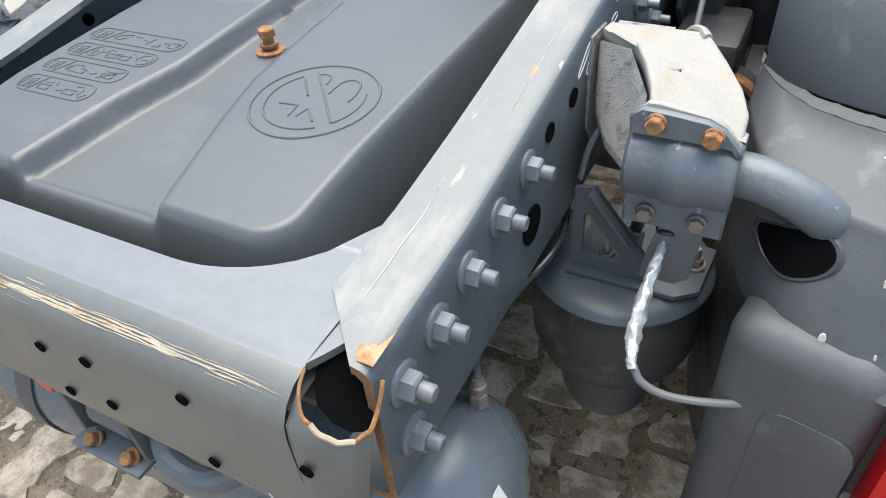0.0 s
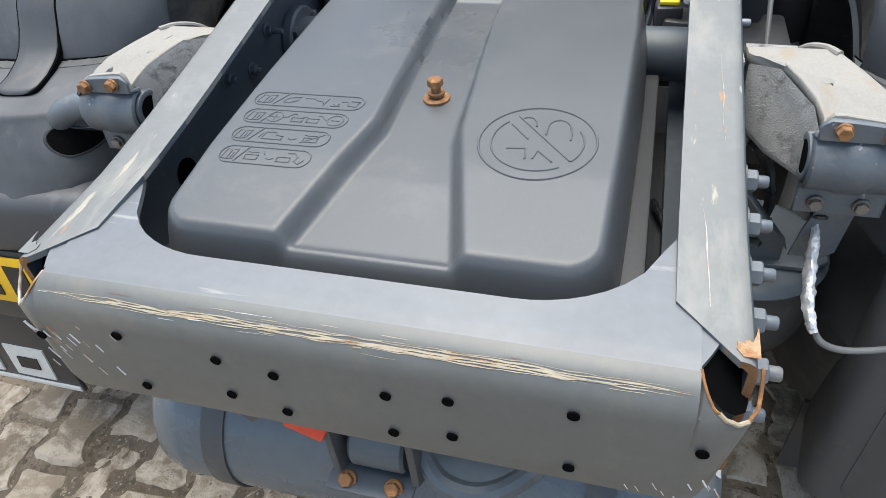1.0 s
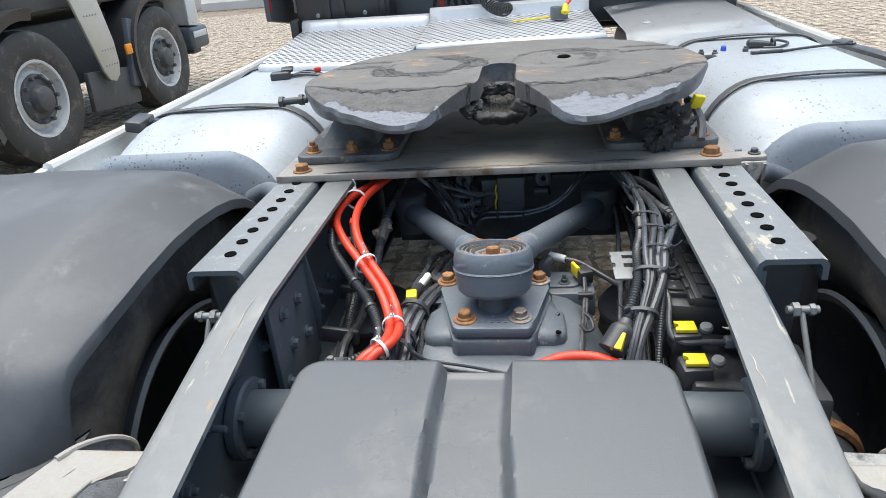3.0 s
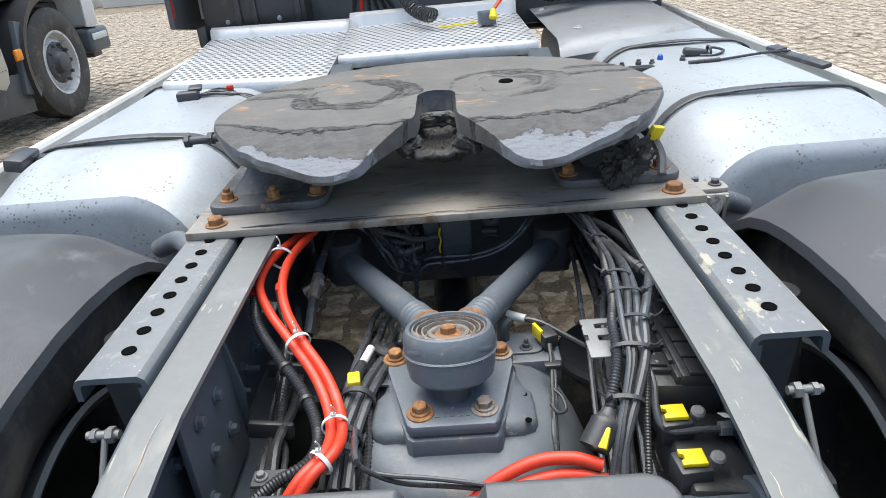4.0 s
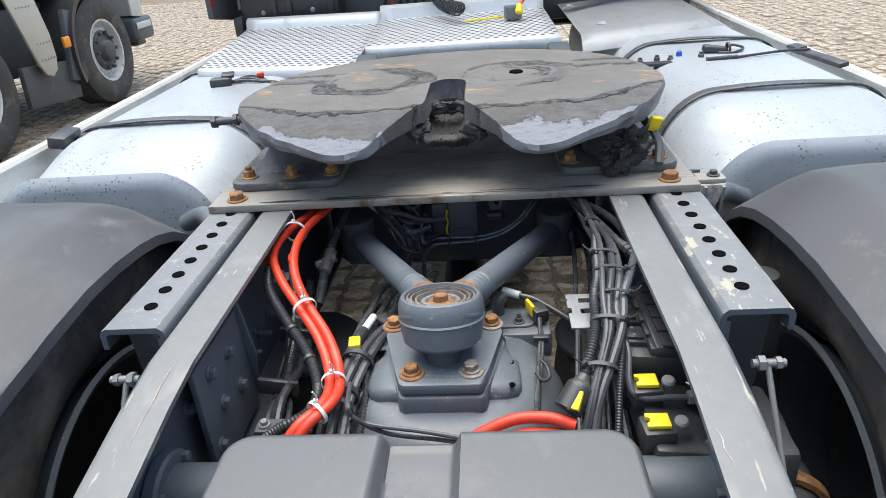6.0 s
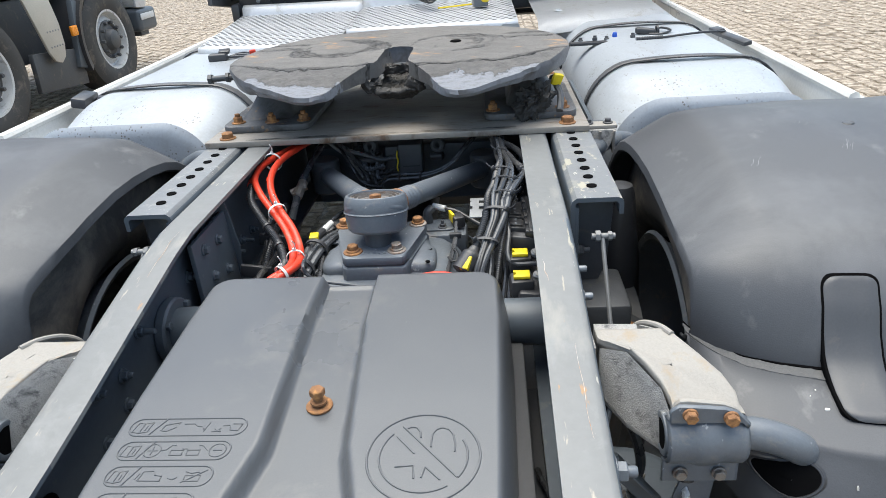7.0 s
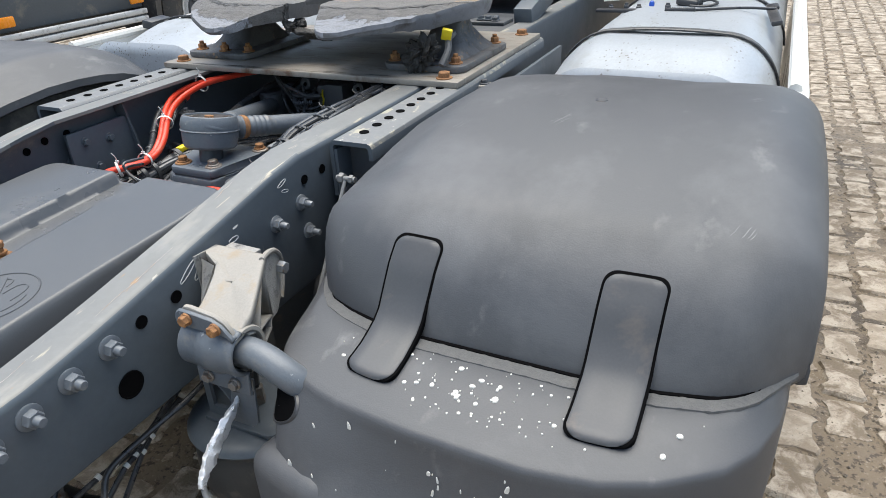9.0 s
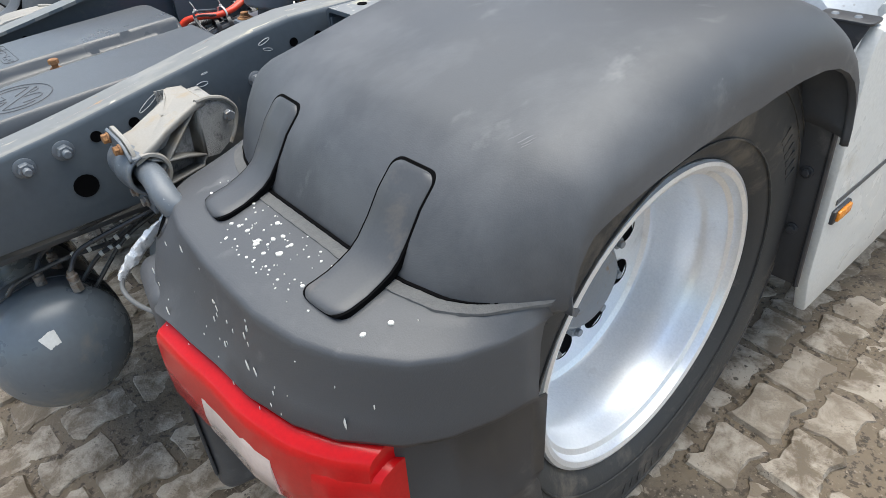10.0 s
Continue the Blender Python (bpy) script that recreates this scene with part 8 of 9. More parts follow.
# zinc bracket beside the loom
zb = thing("notched_bracket", (0.226, 0.965, 0.96), "zinc-plated notched steel bracket strapped to the loom", "bracket")
poly = [(-0.030, -0.040), (-0.030, -0.006), (-0.024, -0.006), (-0.024, 0.006), (-0.030, 0.006), (-0.030, 0.022), (-0.027, 0.026), (-0.030, 0.030), (-0.030, 0.040), (0.03, 0.040), (0.03, 0.029), (-0.012, 0.029), (-0.012, 0.018), (0.03, 0.018), (0.03, 0.004), (-0.012, 0.004), (-0.012, -0.008), (0.03, -0.008), (0.03, -0.040)]
bm = prism(B(), poly, lambda u, v: (0.226 + u, 0.967 + v * 1.12, 0.971 + v * 0.05), (0, 0, 0.003), 0.0004)
part("plate", bm, GALV, zb)
part("foot", box(B(), (0.236, 0.967, 0.93), (0.004, 0.05, 0.085), bevel=0.0008), GALV, zb)

# valve block below the mounting plate
vb = thing("valve_block", (0.02, 1.48, 0.84), "black air valve block with a yellow clip under the mounting plate", "valve block")
part("body", box(B(), (0.0205, 1.475, 0.920), (0.066, 0.07, 0.092), bevel=0.006), DARK, vb)
part("face_rib", box(B(), (0.0205, 1.4385, 0.905), (0.05, 0.003, 0.002), bevel=0.0005), GREYHOSE, vb)
part("side_body", box(B(), (-0.030, 1.49, 0.905), (0.04, 0.06, 0.10), bevel=0.005), DARK, vb)
part("clip", tube(B(), [(-0.0123, 1.436, 0.951), (-0.0150, 1.436, 0.935), (-0.0125, 1.436, 0.922), (-0.0165, 1.436, 0.905), (-0.0150, 1.436, 0.893)], 0.0036, 6, flat=0.6), YELLOW, vb, "yellow clip")
for x, z in ((-0.091, 0.955), (0.0954, 0.952)):
    bm = lathe(B(), [(0.006, 0.010), (0.012, 0.012), (0.018, 0.010), (0.020, 0.0), (0.020, -0.03), (0, -0.03)], (x, 1.47, z), (0, -1, 0.2), 24)
    part("pneumatic_port", bm, DARK, vb)
for x, z in ((-0.06, 0.925), (-0.055, 0.895), (0.075, 0.92)):
    part("connector", cyl(B(), (x, 1.47, z), (x + math.copysign(0.035, x), 1.46, z + 0.004), 0.011, seg=12, bev=0.002), PLASTIC2, vb)
bm = box(B(), (0.0, 1.60, 0.84), (0.56, 0.06, 0.17), bevel=0.006)
solo("front_crossmember", bm, PAINT, (0, 1.60, 0.76), "dark steel crossmember beneath the mounting plate", "crossmember")

# brake control module on the inner side of one rail
BLACK_INK = material("black_ink", (0.012, 0.012, 0.013), 0.5, second=(0.02, 0.02, 0.02), scale=20, fine=80, bump=0.0)
em = thing("brake_control_module", (0.31, 1.0, 0.72), "black brake control module with yellow-tabbed plugs on the rail", "control module")
part("body", box(B(), (0.318, 0.990, 0.885), (0.098, 0.19, 0.10), (0, 6, 0), bevel=0.008), PLASTIC2, em)
part("upper_body", box(B(), (0.337, 0.990, 0.938), (0.052, 0.185, 0.020), (0, 6, 0), bevel=0.005), PLASTIC2, em)
for k in range(5):
    part("cover_rib", box(B(), (0.316, 0.915 + 0.038 * k, 0.940), (0.022, 0.031, 0.014), (0, 6, 0), bevel=0.003), PLASTIC2, em)
    part("cover_rib", box(B(), (0.341, 0.915 + 0.038 * k, 0.9505), (0.038, 0.034, 0.005), (0, 6, 0), bevel=0.0015), PLASTIC2, em)
for k, (y, w) in enumerate(((0.995, 0.044), (0.940, 0.042))):
    pb = part("port_block", box(B(), (0.288, y, 0.930), (0.036, w, 0.034), (0, 6, 0), bevel=0.004), PLASTIC2, em)
    part("block_cap", box(B(), (0.288, y, 0.949), (0.026, w * 0.72, 0.005), (0, 6, 0), bevel=0.0015), PLASTIC2, pb)
    for dy in (-0.009, 0.009):
        part("screw_head", lathe(B(), [(0, 0.0015), (0.0025, 0.001), (0.003, 0)], (0.288, y + dy, 0.9515), (0.1, 0, 1), 8), BOLT, pb)
for y, z in ((0.861, 0.914), (0.788, 0.905)):
    pg = part("plug", box(B(), (0.292, y, z - 0.014), (0.042, 0.040, 0.034), (0, 0, 5), bevel=0.005), PLASTIC2, em)
    part("locking_tab", prism(B(), [(-0.015, -0.013), (0.015, -0.013), (0.015, 0.013), (-0.015, 0.013), (-0.015, 0.005), (-0.009, 0.004), (-0.009, -0.004), (-0.015, -0.005)], lambda u, v: (0.292 + u, y + v, z + 0.004), (0, 0, 0.006), 0.001), YELLOW, pg, "yellow locking tab")
    part("round_cap", cyl(B(), (0.322, y, z), (0.322, y - 0.004, z + 0.012), 0.0095, seg=14, bev=0.003), GALV, em)
part("lower_body", box(B(), (0.325, 0.835, 0.858), (0.085, 0.16, 0.06), (0, 6, 0), bevel=0.006), PLASTIC2, em)
part("brake_pipe", tube(B(), [(0.273, 1.00, 0.975), (0.271, 0.951, 0.972), (0.269, 0.924, 0.962), (0.273, 0.894, 0.946), (0.269, 0.864, 0.924), (0.273, 0.848, 0.911), (0.288, 0.842, 0.906), (0.312, 0.842, 0.906), (0.352, 0.842, 0.906)], 0.0048, 10), GREYHOSE, em)
part("pipe_nut", hexbolt(B(), (0.345, 0.842, 0.906), (1, 0, 0), 0.0105, 0.014), GALV, em)
part("barcode_label", box(B(), (0.345, 0.832, 0.936), (0.010, 0.022, 0.001), (-25, 6, 0)), PAPER, em)
for k in range(7):
    part("label_bar", box(B(), (0.345, 0.824 + 0.0027 * k, 0.9372 - 0.00125 * k), (0.008, 0.0009 + 0.0006 * (k % 2), 0.0006), (-25, 6, 0)), BLACK_INK, em)
for k in range(6):
    x = 0.232 + 0.014 * k
    cable(wild([(x + 0.02, 1.50, 0.90), (x + 0.025, 1.35, 0.885 - 0.006 * k), (x + 0.03 * math.sin(k), 1.20, 0.875), (x - 0.012, 1.08, 0.868 - 0.008 * k), (x - 0.022, 0.96, 0.85), (x - 0.03, 0.84, 0.82)], 0.010), (0.0045, 0.006, 0.0075)[k % 3], group="lines below the loom", mat=(GREYHOSE, HOSE)[k % 2], ribs=0.006 if k == 3 else 0)
# dark lines on the inner side of the other rail
for k in range(5):
    cable(wild([(-0.30 - 0.006 * k, 1.30, 0.86 - 0.01 * k), (-0.275 - 0.008 * k, 1.14, 0.84), (-0.262 - 0.010 * k, 1.03, 0.835 - 0.008 * k), (-0.252 - 0.008 * k, 0.92, 0.825), (-0.25 - 0.006 * k, 0.80, 0.80)], 0.014), (0.0075, 0.005, 0.010)[k % 3], group="lines on the inner rail side", mat=HOSE, ribs=0.006 if k == 2 else 0)
for y, z in ((1.12, 0.845), (0.98, 0.835)):
    bm = box(B(), (-0.282, y, z), (0.07, 0.012, 0.030), (0, 8, 0), bevel=0.004)
    solo("hose_clip", bm, PLASTIC2, (-0.282, y, z), "black plastic hose clip", "hose clip", "hose clips")
cable([(-0.245, 1.54, 0.94), (-0.255, 1.42, 0.925), (-0.262, 1.33, 0.90), (-0.265, 1.22, 0.85)], 0.0095, mat=GREYHOSE)
bm = cyl(B(), (-0.258, 1.35, 0.905), (-0.263, 1.29, 0.885), 0.013, seg=8, bev=0.003)
cyl(bm, (-0.245, 1.33, 0.90), (-0.285, 1.315, 0.888), 0.010, seg=10)
solo("pipe_union", bm, RUST_DULL, (-0.26, 1.32, 0.89), "dull brass-coloured pipe union on an air line", "pipe union")
bm = prism(B(), [(-0.37, 1.00), (-0.335, 1.00), (-0.325, 0.88), (-0.335, 0.80), (-0.37, 0.76)], lambda u, v: (u, 1.02 - (v - 0.88) * 0.1, v), (0.0, 0.006, 0), 0.001)
box(bm, (-0.345, 0.93, 0.87), (0.010, 0.19, 0.20), bevel=0.002)
for y, z in ((0.88, 0.94), (0.95, 0.93), (0.90, 0.87), (0.97, 0.85), (0.86, 0.82)):
    hexbolt(bm, (-0.340, y, z), (1, 0, 0), 0.009, 0.008, 0.012)
solo("reinforcing_plate", bm, PAINT, (-0.35, 0.93, 0.77), "blue-grey riveted reinforcing plate inside the rail", "plate")
clip = thing("cable_support", (-0.24, 0.84, 0.85), "black cable support with a bolted slotted strip", "cable support")
part("strip", box(B(), (-0.225, 0.838, 0.872), (0.085, 0.028, 0.006), bevel=0.001), DARK, clip)
part("bolt", hexbolt(B(), (-0.20, 0.838, 0.875), (0, 0, 1), 0.009, 0.009, 0.013), BOLT, clip)
part("bolt", hexbolt(B(), (-0.255, 0.838, 0.875), (0, 0, 1), 0.006, 0.006, 0.009), GALV, clip)
bm = box(B(), (-0.118, 1.02, 0.882), (0.055, 0.022, 0.004), bevel=0.001)
box(bm, (-0.135, 1.02, 0.862), (0.006, 0.022, 0.04), bevel=0.001)
solo("slotted_bracket", bm, PAINT, (-0.118, 1.02, 0.84), "small slotted grey bracket by the hub", "bracket")
bm = box(B(), (-0.33, 1.20, 0.925), (0.05, 0.035, 0.004), bevel=0.001)
hexbolt(bm, (-0.322, 1.20, 0.927), (0, 0, 1), 0.008, 0.008, 0.011)
solo("cable_lug", bm, GALV, (-0.33, 1.2, 0.92), "zinc cable lug bolted to the rail", "cable lug")

# ---- side tanks, straps and skirts ----
def side_tank(s):
    t = thing("fuel_tank", (s * 0.88, 2.8, 0.45), "white-silver painted side tank speckled with dirt drops", "tank", "side tanks")
    plan = rounded(0.64, 0.64, 0.15, 9, 0.875, 0.705)
    ys = [(1.560, 0.80), (1.562, 0.85), (1.568, 0.89), (1.578, 0.925), (1.592, 0.952), (1.610, 0.972), (1.635, 0.988), (1.665, 0.997), (1.70, 1.0), (1.74, 1.0), (1.80, 1.0), (1.86, 1.0), (1.92, 1.0), (2.2, 1.0), (2.8, 1.0), (3.4, 1.0), (4.1, 1.0)]
    bm = B()
    rows = []
    for y, k in ys:
        row = []
        for u, v in plan:
            # a pressed step near the rear end on the crown
            d = -0.050 * smooth01((v - 0.85) / 0.15) * smooth01((1.90 - y) / 0.26)
            crown = 0.030 * (1 - ((u - 0.875) / 0.32) ** 2) * smooth01((v - 0.85) / 0.17)
            row.append((s * (0.875 + (u - 0.875) * k), y, 0.715 + (v - 0.715) * k + d * (k > 0.95) + crown))
        rows.append(row)
    v = skin(bm, rows, close=True)
    bm.faces.new(v[0])
    bm.faces.new(v[-1])
    part("shell", bm, TANK, t, sharp=50)
    top_run = plan[0:20]
    fine_plan = [(a[0] + (b[0] - a[0]) * q / 4, a[1] + (b[1] - a[1]) * q / 4) for a, b in zip(top_run, top_run[1:]) for q in range(4)]
    for y in (1.96, 2.72):
        bm = B()
        line = [(s * (u + 0.003 * (1 if u > 0.875 else -1)), y, w + 0.004 + 0.030 * (1 - ((u - 0.875) / 0.32) ** 2) * smooth01((w - 0.85) / 0.17)) for u, w in fine_plan] + [(s * 0.545, y, 0.9)]
        rws = [[(a, b - 0.020, c - 0.001), (a, b - 0.018, c + 0.0025), (a, b + 0.018, c + 0.0025), (a, b + 0.020, c - 0.001)] for a, b, c in line]
        skin(bm, rws)
        st = part("tank_strap", bm, STRAP, t, "black tank strap")
        part("strap_edge", tube(B(), [(a, b - 0.026, c + 0.002) for a, b, c in line], 0.0035, 6, 2), HOSE, st)
    return t


side_tank(1), side_tank(-1)
for s in (1, -1):
    sk = thing("side_skirt", (s * 1.24, 2.7, 0.40), "white painted side skirt panel with amber side markers", "side skirt", "side skirts")
    bm = prism(B(), [(1.515, 0.42), (1.455, 0.955), (1.475, 0.995), (1.56, 1.0), (4.4, 1.02), (4.4, 0.30), (1.56, 0.30)], lambda u, v: (s * 1.222, u, v), (s * 0.030, 0, 0), 0.006)
    part("panel", bm, WHITE, sk)
    part("lower_groove", box(B(), (s * 1.2535, 2.95, 0.62), (0.002, 2.85, 0.012)), SEAL, sk)
    for y in (1.56, 2.35, 3.2):
        part("marker_base", box(B(), (s * 1.255, y, 0.585), (0.012, 0.085, 0.034), bevel=0.005), PLASTIC2, sk)
        part("side_marker", box(B(), (s * 1.262, y, 0.587), (0.010, 0.066, 0.024), bevel=0.004), AMBER, sk, "amber side marker lamp")
    part("edge_strip", tube(B(), [(s * 1.222, 1.56, 1.002), (s * 1.222, 3.0, 1.012), (s * 1.222, 4.4, 1.022)], 0.016, 8, 2), WHITE, sk)
    br = thing("skirt_bracket", (s * 1.19, 1.48, 0.85), "black folded steel skirt bracket with a slotted top", "bracket", "skirt brackets")
    bm = prism(B(), rounded(0.10, 0.055, 0.012, 3, 1.19, 1.475), lambda u, v: (s * u, v, 1.003), (0, 0, 0.005), 0.001)
    part("top", bm, PLASTIC2, br)
    bm = prism(B(), [(1.15, 1.003), (1.235, 1.003), (1.21, 0.93), (1.16, 0.86)], lambda u, v: (s * u, 1.452, v), (0, 0.005, 0), 0.001)
    part("web", bm, PLASTIC2, br)
    for x in (1.165, 1.205):
        part("rivet", lathe(B(), [(0, 0.004), (0.005, 0.003), (0.007, 0)], (s * x, 1.475, 1.008), (0, 0, 1), 10), BOLT, br)
    for z in (0.96, 0.93):
        part("rivet", lathe(B(), [(0, 0.004), (0.005, 0.003), (0.007, 0)], (s * 1.19, 1.4515, z), (0, -1, 0), 10), BOLT, br)
    mf = thing("front_mud_flap", (s * 0.9, 1.46, 0.42), "black mud flap panel ahead of the rear wheels", "mud flap", "mud flaps")
    part("panel", prism(B(), [(0.60, 0.90), (1.23, 0.90), (1.24, 0.42), (0.62, 0.42)], lambda u, v: (s * u, 1.452 + 0.05 * (0.9 - v), v), (0, 0.005, 0), 0.001), PLASTIC2, mf)
    part("edge_rib", tube(B(), [(s * 1.230, 1.450, 0.90), (s * 1.235, 1.462, 0.66), (s * 1.240, 1.474, 0.42)], 0.006, 8, 2), PLASTIC2, mf)
    for z in (0.84, 0.70, 0.56):
        part("flap_bolt", hexbolt(B(), (s * 1.20, 1.4515 + 0.05 * (0.9 - z), z), (0, -1, 0), 0.009, 0.007, 0.014), PLASTIC2, mf)
    bm = tube(B(), [(s * 0.49, 1.36, 0.95), (s * 0.54, 1.44, 0.945), (s * 0.60, 1.52, 0.93), (s * 0.66, 1.55, 0.90)], 0.022, 14)
    solo("filler_pipe", bm, GREYCAST, (s * 0.55, 1.45, 0.92), "short grey pipe between rail and tank", "pipe", "tank pipes")
    # dark steel hanger that carries the tank on the rail
    th = thing("tank_hanger", (s * 0.52, 1.75, 0.55), "black folded steel hanger between chassis rail and tank", "hanger", "tank hangers")
    part("plate", prism(B(), [(1.50, 0.98), (2.05, 0.98), (2.05, 0.45), (1.62, 0.45), (1.50, 0.62)], lambda u, v: (s * 0.515, u, v), (s * 0.012, 0, 0), 0.002), PAINT, th)
    part("flange", prism(B(), [(0.40, 0.98), (0.55, 0.98), (0.545, 0.50), (0.47, 0.45), (0.40, 0.60)], lambda u, v: (s * u, 1.53, v), (0, 0.010, 0), 0.002), PAINT, th)
    for z in (0.93, 0.80):
        part("bolt", hexbolt(B(), (s * 0.50, 1.5295, z), (0, -1, 0), 0.012, 0.010, 0.017), DARK, th)

# bolted casting at the end of one mounting angle
ab = thing("angle_end_bracket", (0.52, 1.42, 0.88), "pale cast bracket with two dark bolts and a rough dark underside", "bracket")
part("top", prism(B(), rounded(0.094, 0.044, 0.010, 3, 0.524, 1.440), lambda u, v: (u, v, 0.988), (0, 0, 0.012), 0.003), CAST, ab)
for x in (0.498, 0.548):
    part("bolt", hexbolt(B(), (x, 1.440, 1.0005), (0, 0, 1), 0.0085, 0.008, 0.013), DARK, ab)
part("web", prism(B(), [(0.484, 0.992), (0.565, 0.992), (0.552, 0.955), (0.528, 0.905), (0.506, 0.882), (0.490, 0.895)], lambda u, v: (u, 1.405, v), (0, 0.010, 0), 0.003), CAST_ROUGH, ab)
for u in (0.486, 0.520, 0.556):
    part("rib", prism(B(), [(1.395, 0.990), (1.455, 0.990), (1.440, 0.94), (1.410, 0.90 + 0.6 * abs(u - 0.51))], lambda a, b: (u, a, b), (0.006, 0, 0), 0.001), CAST, ab)

# things lying on the tanks: sockets and a mounting rail
soc = thing("cable_socket", (-0.80, 2.30, 1.03), "black cable socket with leads lying on the tank", "socket")
part("socket_body", box(B(), (-0.865, 2.45, 1.058), (0.075, 0.050, 0.034), (0, 0, 12), bevel=0.010, seg=3), PLASTIC2, soc)
part("socket_lid", box(B(), (-0.845, 2.475, 1.078), (0.045, 0.040, 0.012), (12, 0, 12), bevel=0.004), PLASTIC2, soc)
for k in range(4):
    part("lead", tube(B(), [(-0.83, 2.46, 1.055), (-0.785, 2.47 + 0.018 * k, 1.056 + 0.004 * (k % 2)), (-0.73, 2.455 + 0.016 * k, 1.053), (-0.66, 2.47 - 0.01 * k, 1.040 - 0.003 * k), (-0.56, 2.46, 0.99)], 0.0050, 8), HOSE, soc)
part("red_cap", box(B(), (-0.735, 2.50, 1.066), (0.026, 0.016, 0.016), (0, 0, 20), bevel=0.003), ORANGE, soc)
mr = thing("valve_rail", (0.75, 2.38, 1.02), "black strip with valves, a blue cap and couplings across the tank", "valve rail")
part("strip", box(B(), (0.745, 2.40, 1.040), (0.38, 0.040, 0.010), (0, 0, 2), bevel=0.002), PLASTIC2, mr)
part("corrugated_end", tube(B(), [(0.80, 2.365, 1.050), (0.90, 2.372, 1.051)], 0.0085, 10, ribs=0.006), HOSE, mr)
for x, h in ((0.60, 0.004), (0.655, 0.010), (0.70, 0.006), (0.80, 0.012)):
    part("fitting", lathe(B(), [(0.010, 0.0), (0.010, h), (0.007, h + 0.002), (0.007, h + 0.008), (0, h + 0.009)], (x, 2.43, 1.044), (0, 0, 1), 8), DARK, mr)
part("cap", lathe(B(), [(0.009, 0.0), (0.010, 0.010), (0.008, 0.018), (0.004, 0.021), (0, 0.021)], (0.738, 2.47, 1.044), (0, 0, 1), 14), material("blue_plastic_cap", (0.02, 0.10, 0.50), 0.4, scale=20, fine=80, bump=0.03), mr, "blue plastic cap")
part("coupling", box(B(), (0.86, 2.49, 1.058), (0.080, 0.035, 0.026), (0, 8, -6), bevel=0.010, seg=3), PLASTIC2, mr)
part("coupling_ring", lathe(B(), [(0.016, -0.004), (0.020, -0.004), (0.020, 0.004), (0.016, 0.004)], (0.905, 2.485, 1.060), (1, 0, 0.1), 16), PLASTIC2, mr)
part("lead", tube(B(), [(0.89, 2.50, 1.055), (0.93, 2.53, 1.062), (0.96, 2.50, 1.055), (0.92, 2.46, 1.050), (0.87, 2.47, 1.050)], 0.0045, 8), HOSE, mr)
part("bar", tube(B(), [(0.90, 2.372, 1.051), (1.05, 2.40, 1.056), (1.15, 2.43, 1.050)], 0.0045, 8), HOSE, mr)
bm = box(B(), (1.148, 2.36, 1.040), (0.032, 0.30, 0.016), (0, -12, 5), bevel=0.005)
box(bm, (1.138, 2.50, 1.046), (0.040, 0.070, 0.014), (0, -8, 5), bevel=0.005)
solo("black_latch", bm, PLASTIC2, (1.148, 2.36, 1.03), "black rubber latch at the skirt's edge", "latch", "skirt latches")
bm = box(B(), (-1.15, 1.92, 1.03), (0.05, 0.13, 0.035), (0, 12, 10), bevel=0.008)
lathe(bm, [(0, 0.03), (0.04, 0.03), (0.045, 0.024), (0.045, 0), (0, 0)], (-1.06, 1.93, 1.01), (0, 0, 1), 10)
solo("fuel_filler", bm, PLASTIC2, (-1.1, 1.92, 1.01), "black ribbed fuel filler and latch on the tank", "fuel filler")

# ---- catwalk behind the cab ----
PERFORATION = material("punched_hole_shade_grey", (0.10, 0.105, 0.11), 0.8, second=(0.16, 0.165, 0.17), scale=30, fine=120, bump=0.0)


def tread_plate(name, corners, nx, ny, label, riser=0.085):
    """A perforated tread plate over four corners: near left, near right, far right, far left."""
    t = thing(name, corners[0], label, "tread plate", "tread plates")
    a, b, c, d = [Vector(p) for p in corners]

    def at(u, v):
        return a.lerp(b, u).lerp(d.lerp(c, u), v)

    bm = B()
    n = 12
    rows = [[at(i / n, 0) + Vector((0, -0.012, -0.045)) for i in range(n + 1)], [at(i / n, 0) + Vector((0, -0.010, -0.008)) for i in range(n + 1)]]
    rows += [[at(i / n, j / n) for i in range(n + 1)] for j in range(n + 1)]
    rows += [[at(i / n, 1) + Vector((0, 0.015, riser)) for i in range(n + 1)], [at(i / n, 1) + Vector((0, 0.045, riser + 0.012)) for i in range(n + 1)]]
    skin(bm, rows)
    ob = part("sheet", bm, ALU_TREAD, t, sharp=50)
    md = ob.modifiers.new("thickness", "SOLIDIFY")
    md.thickness, md.offset = 0.004, 0
    # grey discs on the closed sheet paint the shade of punched holes
    bm = B()
    for j in range(ny):
        for i in range(nx):
            if (i + j) % 2:
                continue
            p = at((i + 0.7) / (nx + 0.4), (j + 0.9) / (ny + 0.8)) + Vector((0, 0, 0.003))
            lathe(bm, [(0, 0.0008), (0.0085, 0.0008), (0.0105, 0.0)], p, (0, 0, 1), 8)
    tagged(part("perforation", bm, PERFORATION, t), kind="stuff")
    return t


